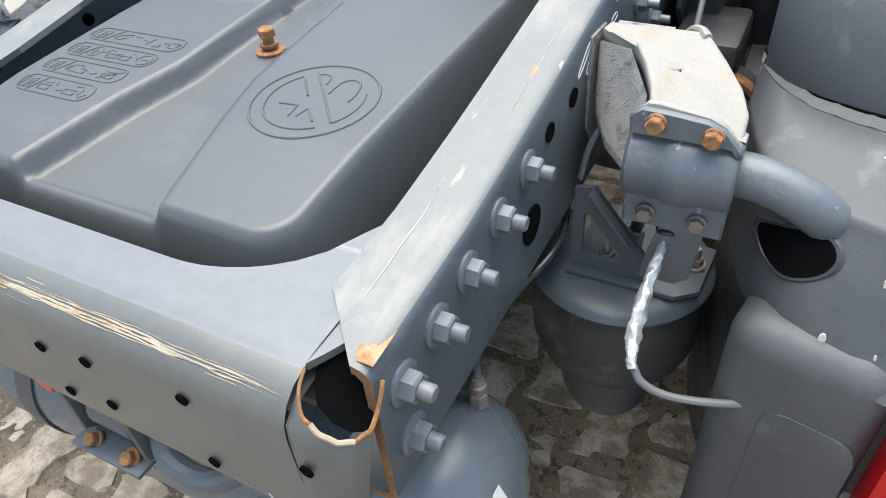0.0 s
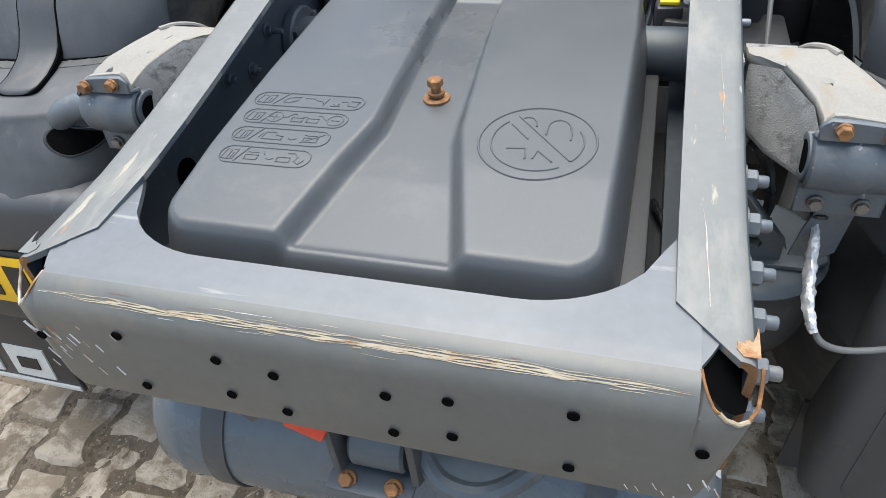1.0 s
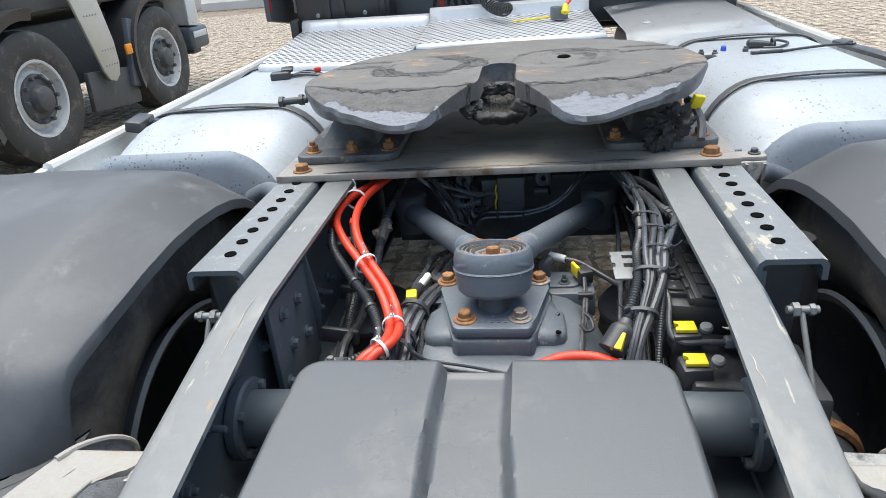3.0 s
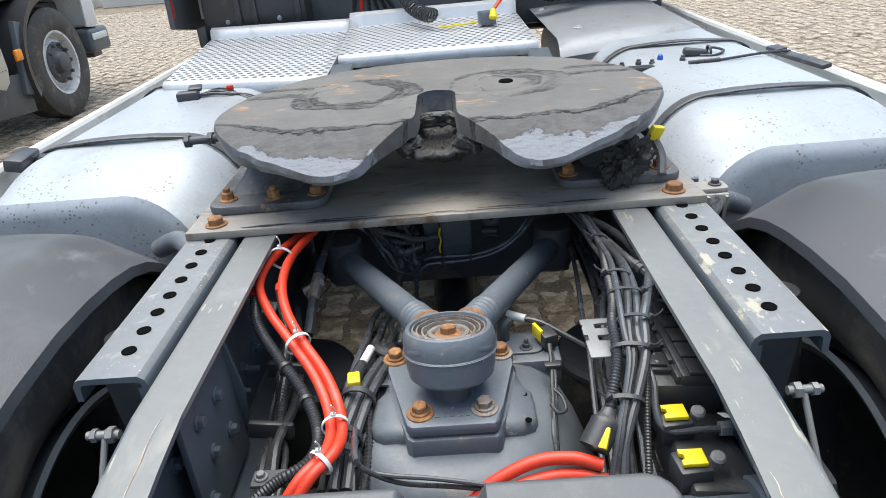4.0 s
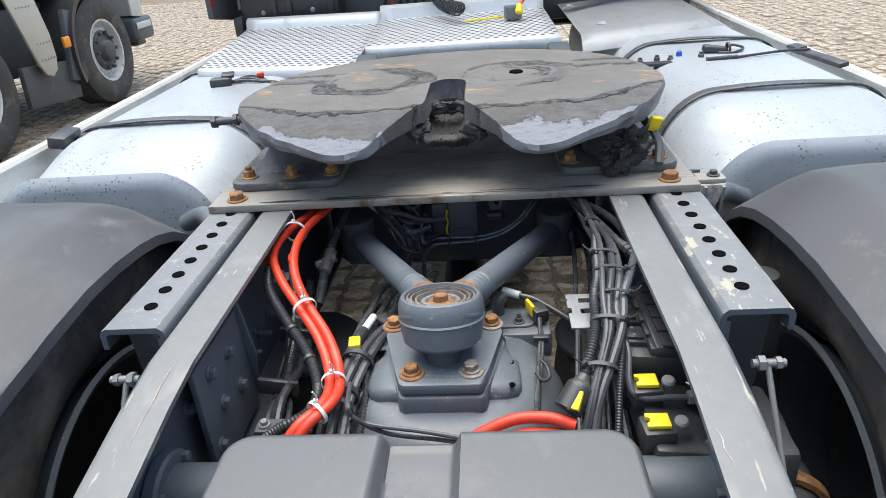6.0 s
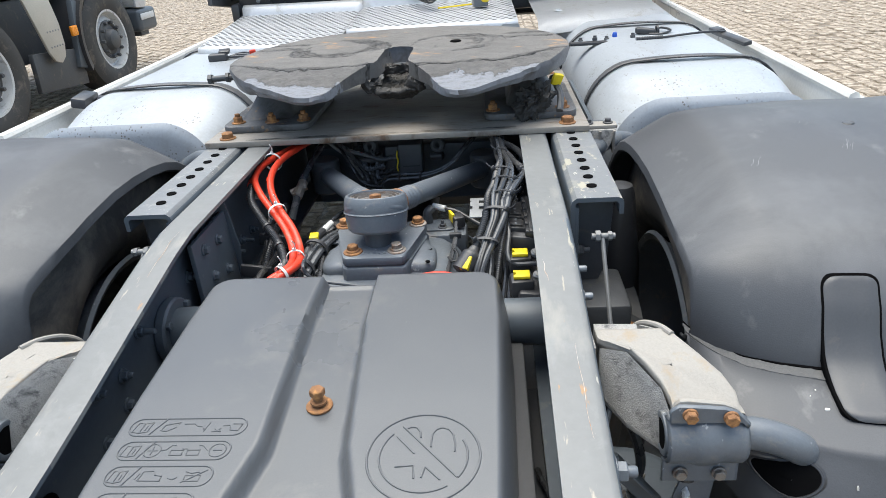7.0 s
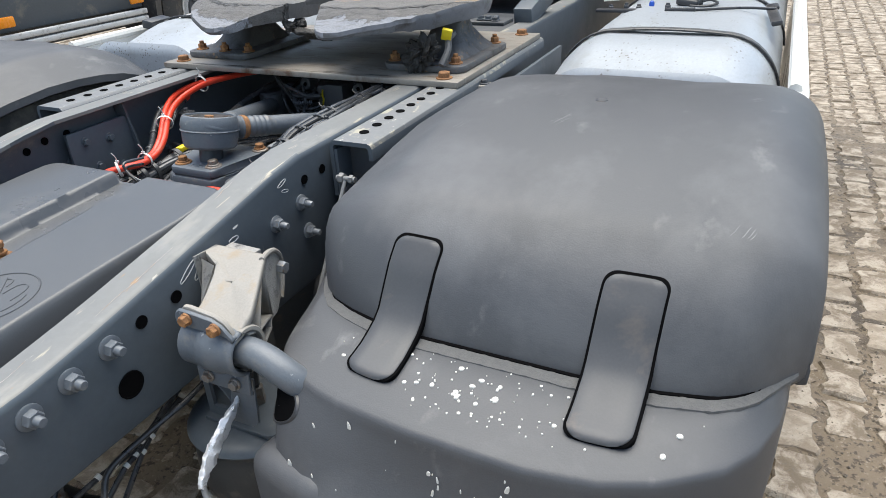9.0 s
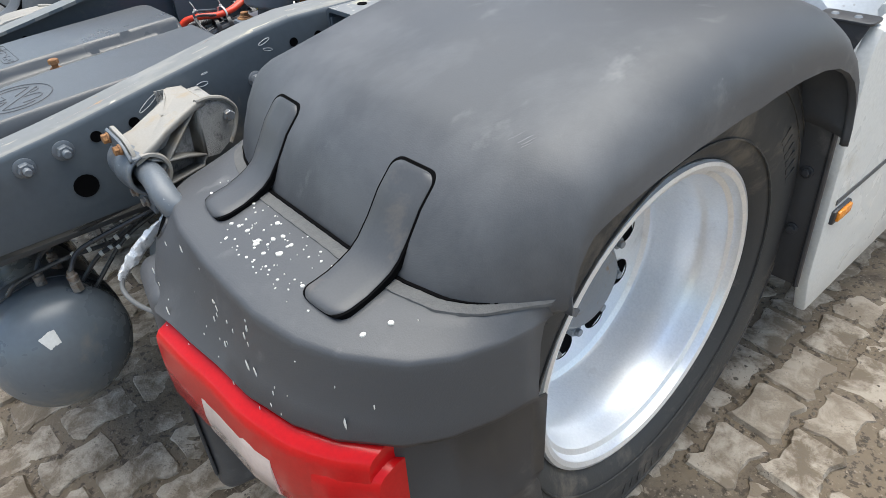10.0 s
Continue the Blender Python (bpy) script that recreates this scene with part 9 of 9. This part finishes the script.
tread_plate("tread_plate", ((-1.03, 2.66, 1.07), (-0.40, 2.52, 1.07), (-0.43, 3.50, 1.09), (-1.14, 3.60, 1.09)), 36, 26, "silver perforated tread plate behind the cab", 0.04)
tread_plate("tread_plate", ((-0.40, 2.83, 1.085), (0.375, 2.82, 1.085), (0.365, 3.55, 1.105), (-0.43, 3.50, 1.105)), 42, 18, "silver perforated tread plate, slightly raised, in the middle", 0.05)
bm = B()
rows = []
for f in np.linspace(0, 1, 14):
    near, far = Vector((0.47 + 0.67 * f, 2.97 + 0.16 * f * f, 1.062)), Vector((0.46 + 0.70 * f, 3.86 + 0.10 * f, 1.085))
    lift = 0.018 * math.sin(math.pi * f) - 0.055 * smooth01((f - 0.86) / 0.14)
    run = [near + Vector((0, dy, dz)) for dy, dz in ((-0.085, -0.062), (-0.070, -0.040), (-0.045, -0.020), (-0.020, -0.006), (0, 0))] + [near.lerp(far, g) for g in (0.15, 0.4, 0.7, 1.0)]
    rows.append([p + Vector((0, 0, lift)) for p in run])
skin(bm, rows)
bmesh.ops.solidify(bm, geom=bm.faces[:], thickness=0.004)
for x, y, z in ((0.51, 3.72, 1.083), (0.58, 3.12, 1.074), (1.06, 3.70, 1.087)):
    hexbolt(bm, (x, y, z + 0.002), (0, 0, 1), 0.012, 0.006, 0.020)
solo("smooth_cover_plate", bm, ALU_TREAD, (0.7, 3.2, 1.06), "smooth silver cover plate beside the catwalk", "cover plate")
for s in (1, -1):
    bm = box(B(), (s * 0.33, 2.35, 1.06), (0.07, 0.26, 0.07), (12, 0, 0), bevel=0.006)
    for k in range(3):
        hexbolt(bm, (s * (0.20 + 0.03 * k), 2.14, 1.04), (0, 0, 1), 0.011, 0.010, 0.015)
    solo("catwalk_support", bm, PAINT, (s * 0.33, 2.35, 1.02), "grey steel support under the catwalk", "support", "catwalk supports")
bm = box(B(), (0, 2.16, 1.03), (0.60, 0.10, 0.014), bevel=0.003)
for k in range(9):
    hexbolt(bm, (-0.26 + 0.065 * k, 2.13 + 0.03 * (k % 2), 1.037), (0, 0, 1), 0.011, 0.010, 0.015)
solo("bolted_cross_plate", bm, DARK, (0, 2.16, 1.02), "dark bolted cross plate between the rails", "plate")

# coiled air hoses and couplings
def coil(p, q, r, turns, wire):
    p, q = Vector(p), Vector(q)
    a, b, d = basis(q - p)
    pts = []
    for k in range(turns * 10 + 1):
        f = k / (turns * 10)
        sag = Vector((0, 0, -0.10 * math.sin(math.pi * f)))
        pts.append(p.lerp(q, f) + sag + (a * math.cos(6.28319 * f * turns) + b * math.sin(6.28319 * f * turns)) * r)
    return tube(B(), pts, wire, 6, smooth=False)


CY = 3.95
solo("coiled_air_hose", coil((-0.28, 3.80, 1.46), (-0.03, 3.20, 1.165), 0.030, 20, 0.0062), HOSE, (-0.15, 3.3, 1.2), "black coiled air hose hanging over the tread plate", "air hose", "coiled air hoses")
solo("coiled_air_hose", coil((0.42, 3.55, 1.22), (0.80, 3.70, 1.36), 0.045, 14, 0.009), HOSE, (0.6, 3.6, 1.2), "black coiled air hose by the cab wall", "air hose", "coiled air hoses")
cp = thing("hose_coupling", (0.18, 3.03, 1.09), "grey hose coupling with a yellow cap and red line", "coupling")
part("block", box(B(), (0.19, 3.04, 1.130), (0.07, 0.06, 0.055), (0, 0, 12), bevel=0.006), GREYCAST, cp)
part("cap", cyl(B(), (0.215, 2.99, 1.13), (0.218, 3.01, 1.168), 0.019, 0.012, seg=14, bev=0.004), YELLOW, cp, "yellow coupling cap")
part("yellow_line", tube(B(), [(-0.02, 3.02, 1.108), (0.06, 3.035, 1.11), (0.15, 3.04, 1.115)], 0.0045, 8, ribs=0.012), YELLOW, cp)
part("red_line", tube(B(), [(0.22, 3.04, 1.16), (0.27, 3.10, 1.20), (0.36, 3.16, 1.21)], 0.008, 8), ORANGE, cp)
cp.location += Vector((0.015, 0.19, 0.004))

# ---- back of the cab ----
cab = thing("truck_cab", (0, 4.6, 0.5), "dark rear wall of the truck cab with boxes and fittings", "truck cab")
part("rear_wall", box(B(), (0, CY + 0.45, 2.2), (2.3, 0.8, 2.5), bevel=0.05), DARK, cab)
part("side_box", box(B(), (-0.92, CY - 0.12, 1.45), (0.52, 0.32, 0.72), bevel=0.02), PLASTIC2, cab)
for x in (-1.06, -0.80):
    for z in (1.16, 1.4):
        part("screw", lathe(B(), [(0, 0.004), (0.010, 0.003), (0.013, 0)], (x, CY - 0.281, z), (0, -1, 0), 10), BOLT, cab)
for x in (-1.0, -0.92, -0.70):
    part("vertical_rib", box(B(), (x, CY - 0.285, 1.45), (0.03, 0.02, 0.70), bevel=0.004), PLASTIC2, cab)
part("air_vessel", lathe(B(), [(0, -0.3), (0.12, -0.28), (0.16, -0.2), (0.16, 0.2), (0.12, 0.28), (0, 0.3)], (0.84, CY - 0.14, 1.43), (1, 0, 0), 32), DARK, cab)
part("cab_base", box(B(), (0.05, CY - 0.02, 1.12), (2.2, 0.2, 0.22), bevel=0.02), DARK, cab)
for k, (x, z) in enumerate(((-0.52, 1.28), (-0.42, 1.36), (-0.1, 1.30), (0.12, 1.26), (0.30, 1.34), (0.38, 1.30))):
    part("fitting", box(B(), (x, CY - 0.10, z), (0.09, 0.10, 0.09 + 0.02 * (k % 2)), (0, 0, k * 7), bevel=0.012), (DARK, PLASTIC2, GREYCAST)[k % 3], cab)
for k in range(6):
    x = -0.48 + 0.05 * k
    part("wall_hose", tube(B(), [(x, CY - 0.15, 1.5), (x + 0.03, CY - 0.19, 1.38), (x + 0.05 - 0.02 * k, CY - 0.14, 1.24), (x + 0.02, CY - 0.1, 1.1)], 0.011, 8), ORANGE if k == 1 else HOSE, cab)
part("hanger_post", box(B(), (0.37, CY - 0.16, 1.20), (0.05, 0.06, 0.34), (6, 14, 0), bevel=0.006), GREYCAST, cab)
for s in (1, -1):
    fa = thing("side_fairing", (s * 1.25, CY - 0.1, 1.15), "dark side fairing with a red edge marker", "side fairing", "side fairings")
    bm = prism(B(), [(CY - 0.40, 1.16), (CY + 0.6, 1.02), (CY + 0.6, 3.2), (CY - 0.3, 3.2)], lambda u, v: (s * (1.22 if s > 0 else 1.28), u, v), (s * 0.03, 0, 0), 0.008)
    part("panel", bm, DARK, fa)
    part("edge_marker", box(B(), (s * 1.285, CY - 0.38, 1.26), (0.012, 0.02, 0.11), (-5, 0, 0), bevel=0.003), RED, fa, "red edge marker")
    part("stay", tube(B(), [(s * 1.20, CY - 0.22, 1.18), (s * 1.205, CY - 0.19, 1.35), (s * 1.20, CY - 0.18, 1.6)], 0.010, 8), GALV, fa)
bm = box(B(), (-1.19, 3.78, 1.10), (0.05, 0.30, 0.10), bevel=0.012)
solo("fairing_foot", bm, PLASTIC2, (-1.19, 3.78, 1.05), "black foot of the side fairing", "fairing foot")

# ---- number plate and marked flap on the far rear corner ----
npl = thing("number_plate", (-1.005, 0.28, 0.48), "yellow number plate in a black holder", "number plate")
part("holder", box(B(), (-1.005, 0.292, 0.545), (0.55, 0.016, 0.17), (-6, 0, 0), bevel=0.004), PLASTIC2, npl)
part("plate", box(B(), (-1.005, 0.281, 0.566), (0.52, 0.004, 0.108), (-6, 0, 0), bevel=0.001), NUMBER_PLATE, npl)
BLACK = material("black_marking", (0.012, 0.012, 0.013), 0.5, second=(0.02, 0.02, 0.02), scale=20, fine=80, bump=0.0)
for k in range(6):
    part("bar", box(B(), (-0.792 - 0.075 * k - (0.02 if k > 1 else 0), 0.2775, 0.566), (0.046, 0.002, 0.072), (-6, 0, 0)), BLACK, npl)
for k in range(9):
    part("bar", box(B(), (-0.765 - 0.040 * k, 0.2865, 0.492), (0.030, 0.002, 0.018), (-6, 0, 0)), WHITE_TIE, npl)
fl = thing("marked_mud_flap", (-1.06, 0.30, 0.19), "black mud flap with white block shapes and a white lower band", "mud flap")
part("flap", box(B(), (-1.065, 0.305, 0.325), (0.41, 0.010, 0.27), bevel=0.002), PLASTIC2, fl)
part("band", box(B(), (-1.065, 0.2985, 0.200), (0.40, 0.004, 0.014), bevel=0.001), WHITE_TIE, fl, "white band")
for k in range(2):
    outline = [(-0.062, -0.052), (0.045, -0.052), (0.062, 0.052), (-0.045, 0.052)]
    part("block_shape", prism(B(), outline, lambda u, v: (-0.965 - 0.145 * k + u, 0.2965, 0.272 + v), (0, 0.004, 0)), WHITE_TIE, fl)
    part("block_shape", prism(B(), [(0.5 * u, 0.36 * v) for u, v in outline], lambda u, v: (-0.965 - 0.145 * k + u, 0.2935, 0.272 + v), (0, 0.004, 0)), BLACK, fl)
part("block_shape", prism(B(), [(-0.02, -0.052), (0.02, -0.052), (0.037, 0.052), (-0.003, 0.052)], lambda u, v: (-1.232 + u, 0.2965, 0.272 + v), (0, 0.004, 0)), WHITE_TIE, fl)

# ---- lorry parked alongside ----
lor = thing("parked_lorry", (-4.4, 5.2, 0.0), "parked silver and dark lorry with black mudguards and aluminium panels", "lorry")
LX = -3.95


def far_wheel(y):
    c, ax = (LX - 0.15, y, 0.55), (1, 0, 0)
    prof = [(0.30, 0.12), (0.33, 0.14), (0.43, 0.15), (0.50, 0.14), (0.54, 0.12), (0.548, 0.0), (0.54, -0.14), (0.30, -0.12)]
    w = part("wheel", lathe(B(), prof, c, ax, 56), RUBBER, lor)
    part("rim", lathe(B(), [(0.305, 0.12), (0.318, 0.138), (0.295, 0.135), (0.28, 0.06), (0.262, 0.05), (0.235, 0.09), (0.215, 0.10), (0.19, 0.09), (0, 0.09)], c, ax, 48), WHITE_RIM, w, "pale painted rim")
    bm = lathe(B(), [(0.205, 0.095), (0.200, 0.115), (0.185, 0.12), (0.165, 0.10), (0.12, 0.11), (0.10, 0.17), (0.085, 0.18), (0, 0.18)], c, ax, 28)
    part("hub", bm, DARK, w)
    for k in range(10):
        a = 0.6283 * k
        part("wheel_nut", hexbolt(B(), (c[0] + 0.11, c[1] + 0.185 * math.cos(a), c[2] + 0.185 * math.sin(a)), ax, 0.019, 0.04), DARK, w)


WHITE_RIM = material("pale_grey_rim_paint", (0.56, 0.57, 0.57), 0.45, second=(0.46, 0.46, 0.45), scale=9, fine=120, bump=0.05, dirt=(0.22, 0.21, 0.19), dirt_amount=0.2, dirt_scale=14)
far_wheel(5.12), far_wheel(7.22)
for y in (5.12, 7.22):
    bm = B()
    rows = []
    for a in range(-20, 105, 8):
        r = 0.60
        yy, zz = y - r * math.cos(radians(a)), 0.57 + r * math.sin(radians(a))
        y2, z2 = y - (r + 0.09) * math.cos(radians(a)), 0.57 + (r + 0.09) * math.sin(radians(a))
        rows.append([(LX - 0.40, yy, zz), (LX + 0.02, yy, zz), (LX + 0.05, y2, z2), (LX - 0.40, y2, z2)])
    skin(bm, rows)
    part("mudguard", bm, PLASTIC2, lor)
part("guard_flap", box(B(), (LX - 0.02, 6.58, 0.70), (0.06, 0.12, 0.66), (-14, 0, 0), bevel=0.01), PAINT, lor)
part("lower_apron", box(B(), (LX - 0.06, 6.20, 0.42), (0.05, 0.80, 0.36), (-5, 0, 0), bevel=0.01), DARK, lor)
bm = prism(B(), [(5.74, 1.30), (6.14, 1.30), (6.24, 0.86), (6.24, 0.66), (6.20, 0.55), (6.12, 0.50), (6.03, 0.53), (5.97, 0.62)], lambda u, v: (LX + 0.015, u, v), (0.025, 0, 0), 0.004)
part("aluminium_panel", bm, material("dusty_aluminium", (0.50, 0.48, 0.43), 0.45, metal=0.3, second=(0.42, 0.40, 0.36), scale=6, fine=90, bump=0.06), lor)
for k in range(15):
    part("rivet", lathe(B(), [(0, 0.005), (0.008, 0.003), (0.010, 0)], (LX + 0.041, 6.02 + 0.045 * (k % 5) - 0.13 * (k // 5 > 1), (0.66, 0.80, 1.12)[k // 5]), (1, 0, 0), 8), BOLT, lor)
part("orange_marker", box(B(), (LX + 0.03, 6.47, 0.75), (0.03, 0.11, 0.10), bevel=0.012), AMBER, lor, "orange side marker")
part("body", box(B(), (-5.1, 5.4, 1.85), (2.1, 7.2, 1.3), bevel=0.03), DARK, lor)
part("chassis_box", box(B(), (-5.1, 5.4, 0.80), (1.7, 6.4, 0.6), bevel=0.03), DARK, lor)
# cab end: bumper, step and striped board
part("bumper_step", box(B(), (LX - 0.14, 8.08, 0.66), (0.34, 0.44, 0.26), bevel=0.05, seg=4), PAINT, lor)
part("step_trim", box(B(), (LX + 0.035, 8.05, 0.70), (0.012, 0.34, 0.07), bevel=0.004), ALU_TREAD, lor)
part("bumper_foot", box(B(), (LX - 0.12, 8.05, 0.51), (0.16, 0.20, 0.07), bevel=0.01), DARK, lor)
part("cab_corner", box(B(), (LX - 0.6, 8.10, 1.75), (1.15, 0.30, 1.9), bevel=0.04), WHITE, lor)
part("corner_plate", box(B(), (LX + 0.0, 8.00, 1.02), (0.03, 0.22, 0.44), (-6, 0, 0), bevel=0.006), ALU_TREAD, lor)
part("warning_board", box(B(), (LX + 0.005, 7.88, 1.36), (0.03, 0.44, 0.24), bevel=0.004), WHITE, lor)
for k in range(3):
    part("red_stripe", prism(B(), [(7.68 + 0.15 * k, 1.245), (7.75 + 0.15 * k, 1.245), (7.82 + 0.15 * k, 1.475), (7.75 + 0.15 * k, 1.475)], lambda u, v: (LX + 0.0205, u, v), (0.003, 0, 0)), RED, lor)
# low side guard with amber markers further back
for z in (0.595, 0.655):
    part("guard_profile", box(B(), (LX + 0.01, 3.36, z), (0.035, 2.0, 0.046), bevel=0.012, seg=3), WHITE_RIM, lor)
part("guard_profile", box(B(), (LX + 0.0, 3.36, 0.625), (0.02, 2.0, 0.06), bevel=0.003), DARK, lor)
for y in (3.05, 4.26):
    part("orange_marker", box(B(), (LX + 0.03, y, 0.765), (0.03, 0.14, 0.075), bevel=0.012), AMBER, lor, "orange side marker")
part("dark_side", box(B(), (LX - 0.10, 3.3, 1.05), (0.06, 2.2, 0.74), bevel=0.01), PAINT, lor)
# pale concrete barriers far off
for x, y in ((-9.4, 22.6), (-12.4, 22.9), (-6.4, 22.2)):
    bm = B()
    prism(bm, [(-0.30, 0.0), (0.30, 0.0), (0.30, 0.25), (0.14, 0.45), (0.10, 1.1), (-0.10, 1.1), (-0.14, 0.45), (-0.30, 0.25)], lambda u, v: (x - 1.3, y + u, v), (2.6, 0, 0), 0.01)
    for k in range(9):
        box(bm, (x - 1.1 + 0.27 * k, y - 0.15, 0.75), (0.10, 0.05, 0.55), bevel=0.01)
    solo("concrete_barrier", bm, material("pale_concrete", (0.55, 0.53, 0.49), 0.85, second=(0.45, 0.43, 0.39), scale=1.5, fine=40, bump=0.3), (x, y, 0), "pale ribbed concrete barrier block standing in the yard", "barrier", "yard barriers")
part_lorry = thing("far_vehicle", (9.0, 24.0, 0.0), "dark vehicle parked far off in the yard", "vehicle")
part("body", box(B(), (7.5, 27.0, 1.6), (3.5, 2.4, 2.2), bevel=0.15), DARK, part_lorry)
part("bumper", box(B(), (7.5, 25.75, 0.55), (3.4, 0.2, 0.35), bevel=0.03), RED, part_lorry)
for x in (6.3, 8.7):
    part("wheel", lathe(B(), [(0, -0.15), (0.45, -0.15), (0.5, -0.1), (0.5, 0.1), (0.45, 0.15), (0, 0.15)], (x, 26.2, 0.5), (1, 0, 0), 24), RUBBER, part_lorry)


# propeller shaft and unseen dark masses ahead of the axle, added to shade ground
drv = thing("driveline", (0, 2.4, 0.35), "dark propeller shaft and unseen light-blocking masses added between the rails", "driveline")
part("propeller_shaft", tube(B(), [(0, 1.30, 0.60), (0, 1.9, 0.64), (0, 2.6, 0.68)], 0.055, 20, 3), DARK, drv)
part("gearbox", box(B(), (0, 3.3, 0.62), (0.62, 1.4, 0.66), bevel=0.06), DARK, drv)
part("bell_housing", box(B(), (0, 2.62, 0.66), (0.66, 0.50, 0.60), bevel=0.10), DARK, drv)
part("transverse_member", box(B(), (0, 1.78, 0.80), (0.72, 0.05, 0.24), bevel=0.01), DARK, drv)


# ---- pavers ----
PL, PW, W1, W2 = 0.20, 0.14, 0.0775, 0.0625


def paver_outline(gap):
    a, b = W1 - gap / 2, W2 - gap / 2
    h = PL / 2 - gap / 2
    r = [(a - 0.012, h), (a, h - 0.014), (a, 0.070), (b, 0.030), (b, -0.030), (a, -0.070), (a, -h + 0.014), (a - 0.012, -h)]
    return r + [(-x, y) for x, y in r[::-1]]


def paver_rings(rnd, fine):
    """A worn block: its outline crumbled by the traffic, its top face slightly crowned."""
    gap = rnd.uniform(0.010, 0.020) if fine else rnd.uniform(0.009, 0.015)
    out = paver_outline(gap)
    if fine:
        out = [q for p, r in zip(out, out[1:] + out[:1]) for q in ((p, ((p[0] + r[0]) / 2, (p[1] + r[1]) / 2)) if math.dist(p, r) > 0.03 else (p,))]
    n = len(out)
    s = 0.007 if fine else 0.005
    jit = [(rnd.uniform(-s, s), rnd.uniform(-s, s)) for _ in out]
    mid = [(x + j[0], y + j[1], -0.016) for (x, y), j in zip(out, jit)]
    top = [((x + j[0]) * rnd.uniform(0.84, 0.92), (y + j[1]) * rnd.uniform(0.88, 0.94), -0.0022) for (x, y), j in zip(out, jit)]
    faces = [[k, (k + 1) % n, n + (k + 1) % n, n + k] for k in range(n)] + [[n + k, n + (k + 1) % n, 2 * n] for k in range(n)]
    return mid + top + [(0.0, 0.0, 0.001)], faces


prn = random.Random(3)
shapes = [paver_rings(prn, k < 14) for k in range(20)]
meshes = []
for vs, fs in shapes:
    me = bpy.data.meshes.new("paver")
    me.from_pydata(vs, [], fs)
    me.materials.append(PAVER)
    meshes.append(me)
pavement = thing("pavement", (0, 0, 0), "worn interlocking concrete pavers with muddy joints", "pavement", kind="structure")
V, F, count = [], [], 0
spots = []
for i in range(-90, 80):
    for j in range(-45, 100):
        x, y = i * PW, j * PL + (PL / 2 if i % 2 else 0)
        if (y > 6 and (x < -12 or x > 11)) or (y < -2 and abs(x) > 7):
            continue
        near = (-1.35 < x < -0.42 and -0.1 < y < 1.0) or (1.2 < x < 2.1 and 0.5 < y < 2.6)
        tilt = (prn.gauss(0, 0.008), prn.gauss(0, 0.008))
        dz = prn.gauss(0.0015, 0.0040)
        k = prn.randrange(14) if -2.6 < x < 3.6 and y < 4.6 else 14 + prn.randrange(6)
        if near and count < 290:
            ob = new("paver", meshes[k])
            ob.matrix_basis = Matrix.Translation((x, y, dz)) @ Euler((tilt[0], tilt[1], prn.gauss(0, 0.02))).to_matrix().to_4x4()
            ob.parent = pavement
            count += 1
        else:
            o = len(V)
            vs, fs = shapes[k]
            V += [(x + a, y + b, dz + c + a * tilt[1] + b * tilt[0]) for a, b, c in vs]
            F += [[o + q for q in f] for f in fs]
me = bpy.data.meshes.new("paver_field")
me.from_pydata(V, [], F)
me.materials.append(PAVER)
ob = new("paver_field", me)
ob.parent = pavement
tagged(ob, kind="stuff")

# clods and grit trodden into the joints
CLOD = material("damp_mud_clods", (0.060, 0.044, 0.029), 0.6, second=(0.24, 0.20, 0.15), scale=45, fine=200, bump=0.5)
V, F = [], []
crn = random.Random(17)
for k in range(26000):
    if k % 3:
        x, y = crn.gauss(1.80, 0.34), crn.uniform(-0.4, 2.6)
    else:
        x, y = crn.uniform(-1.5, 2.4), crn.uniform(-0.5, 1.6)
    if noise.noise(Vector((x * 3.1, y * 3.1, 7.0))) < -0.05 and crn.random() < 0.8:
        continue
    r = 0.0012 + 0.0075 * crn.random() ** 3.2
    z = max(mud_height(x, y), -0.002) - r * 0.15
    o, turn = len(V), crn.uniform(0, 6.28)
    for q in range(5):
        e = r * crn.uniform(0.7, 1.3)
        V.append((x + e * math.cos(turn + q * 1.257), y + e * math.sin(turn + q * 1.257), z))
    V.append((x + crn.uniform(-0.3, 0.3) * r, y + crn.uniform(-0.3, 0.3) * r, z + r * crn.uniform(0.5, 0.9)))
    F += [[o + q, o + (q + 1) % 5, o + 5] for q in range(5)]
me = bpy.data.meshes.new("mud_clods")
me.from_pydata(V, [], F)
me.materials.append(CLOD)
ob = new("mud_clods", me)
tagged(ob, "small dark mud clods and grit strewn over the pavers", "mud", kind="stuff")
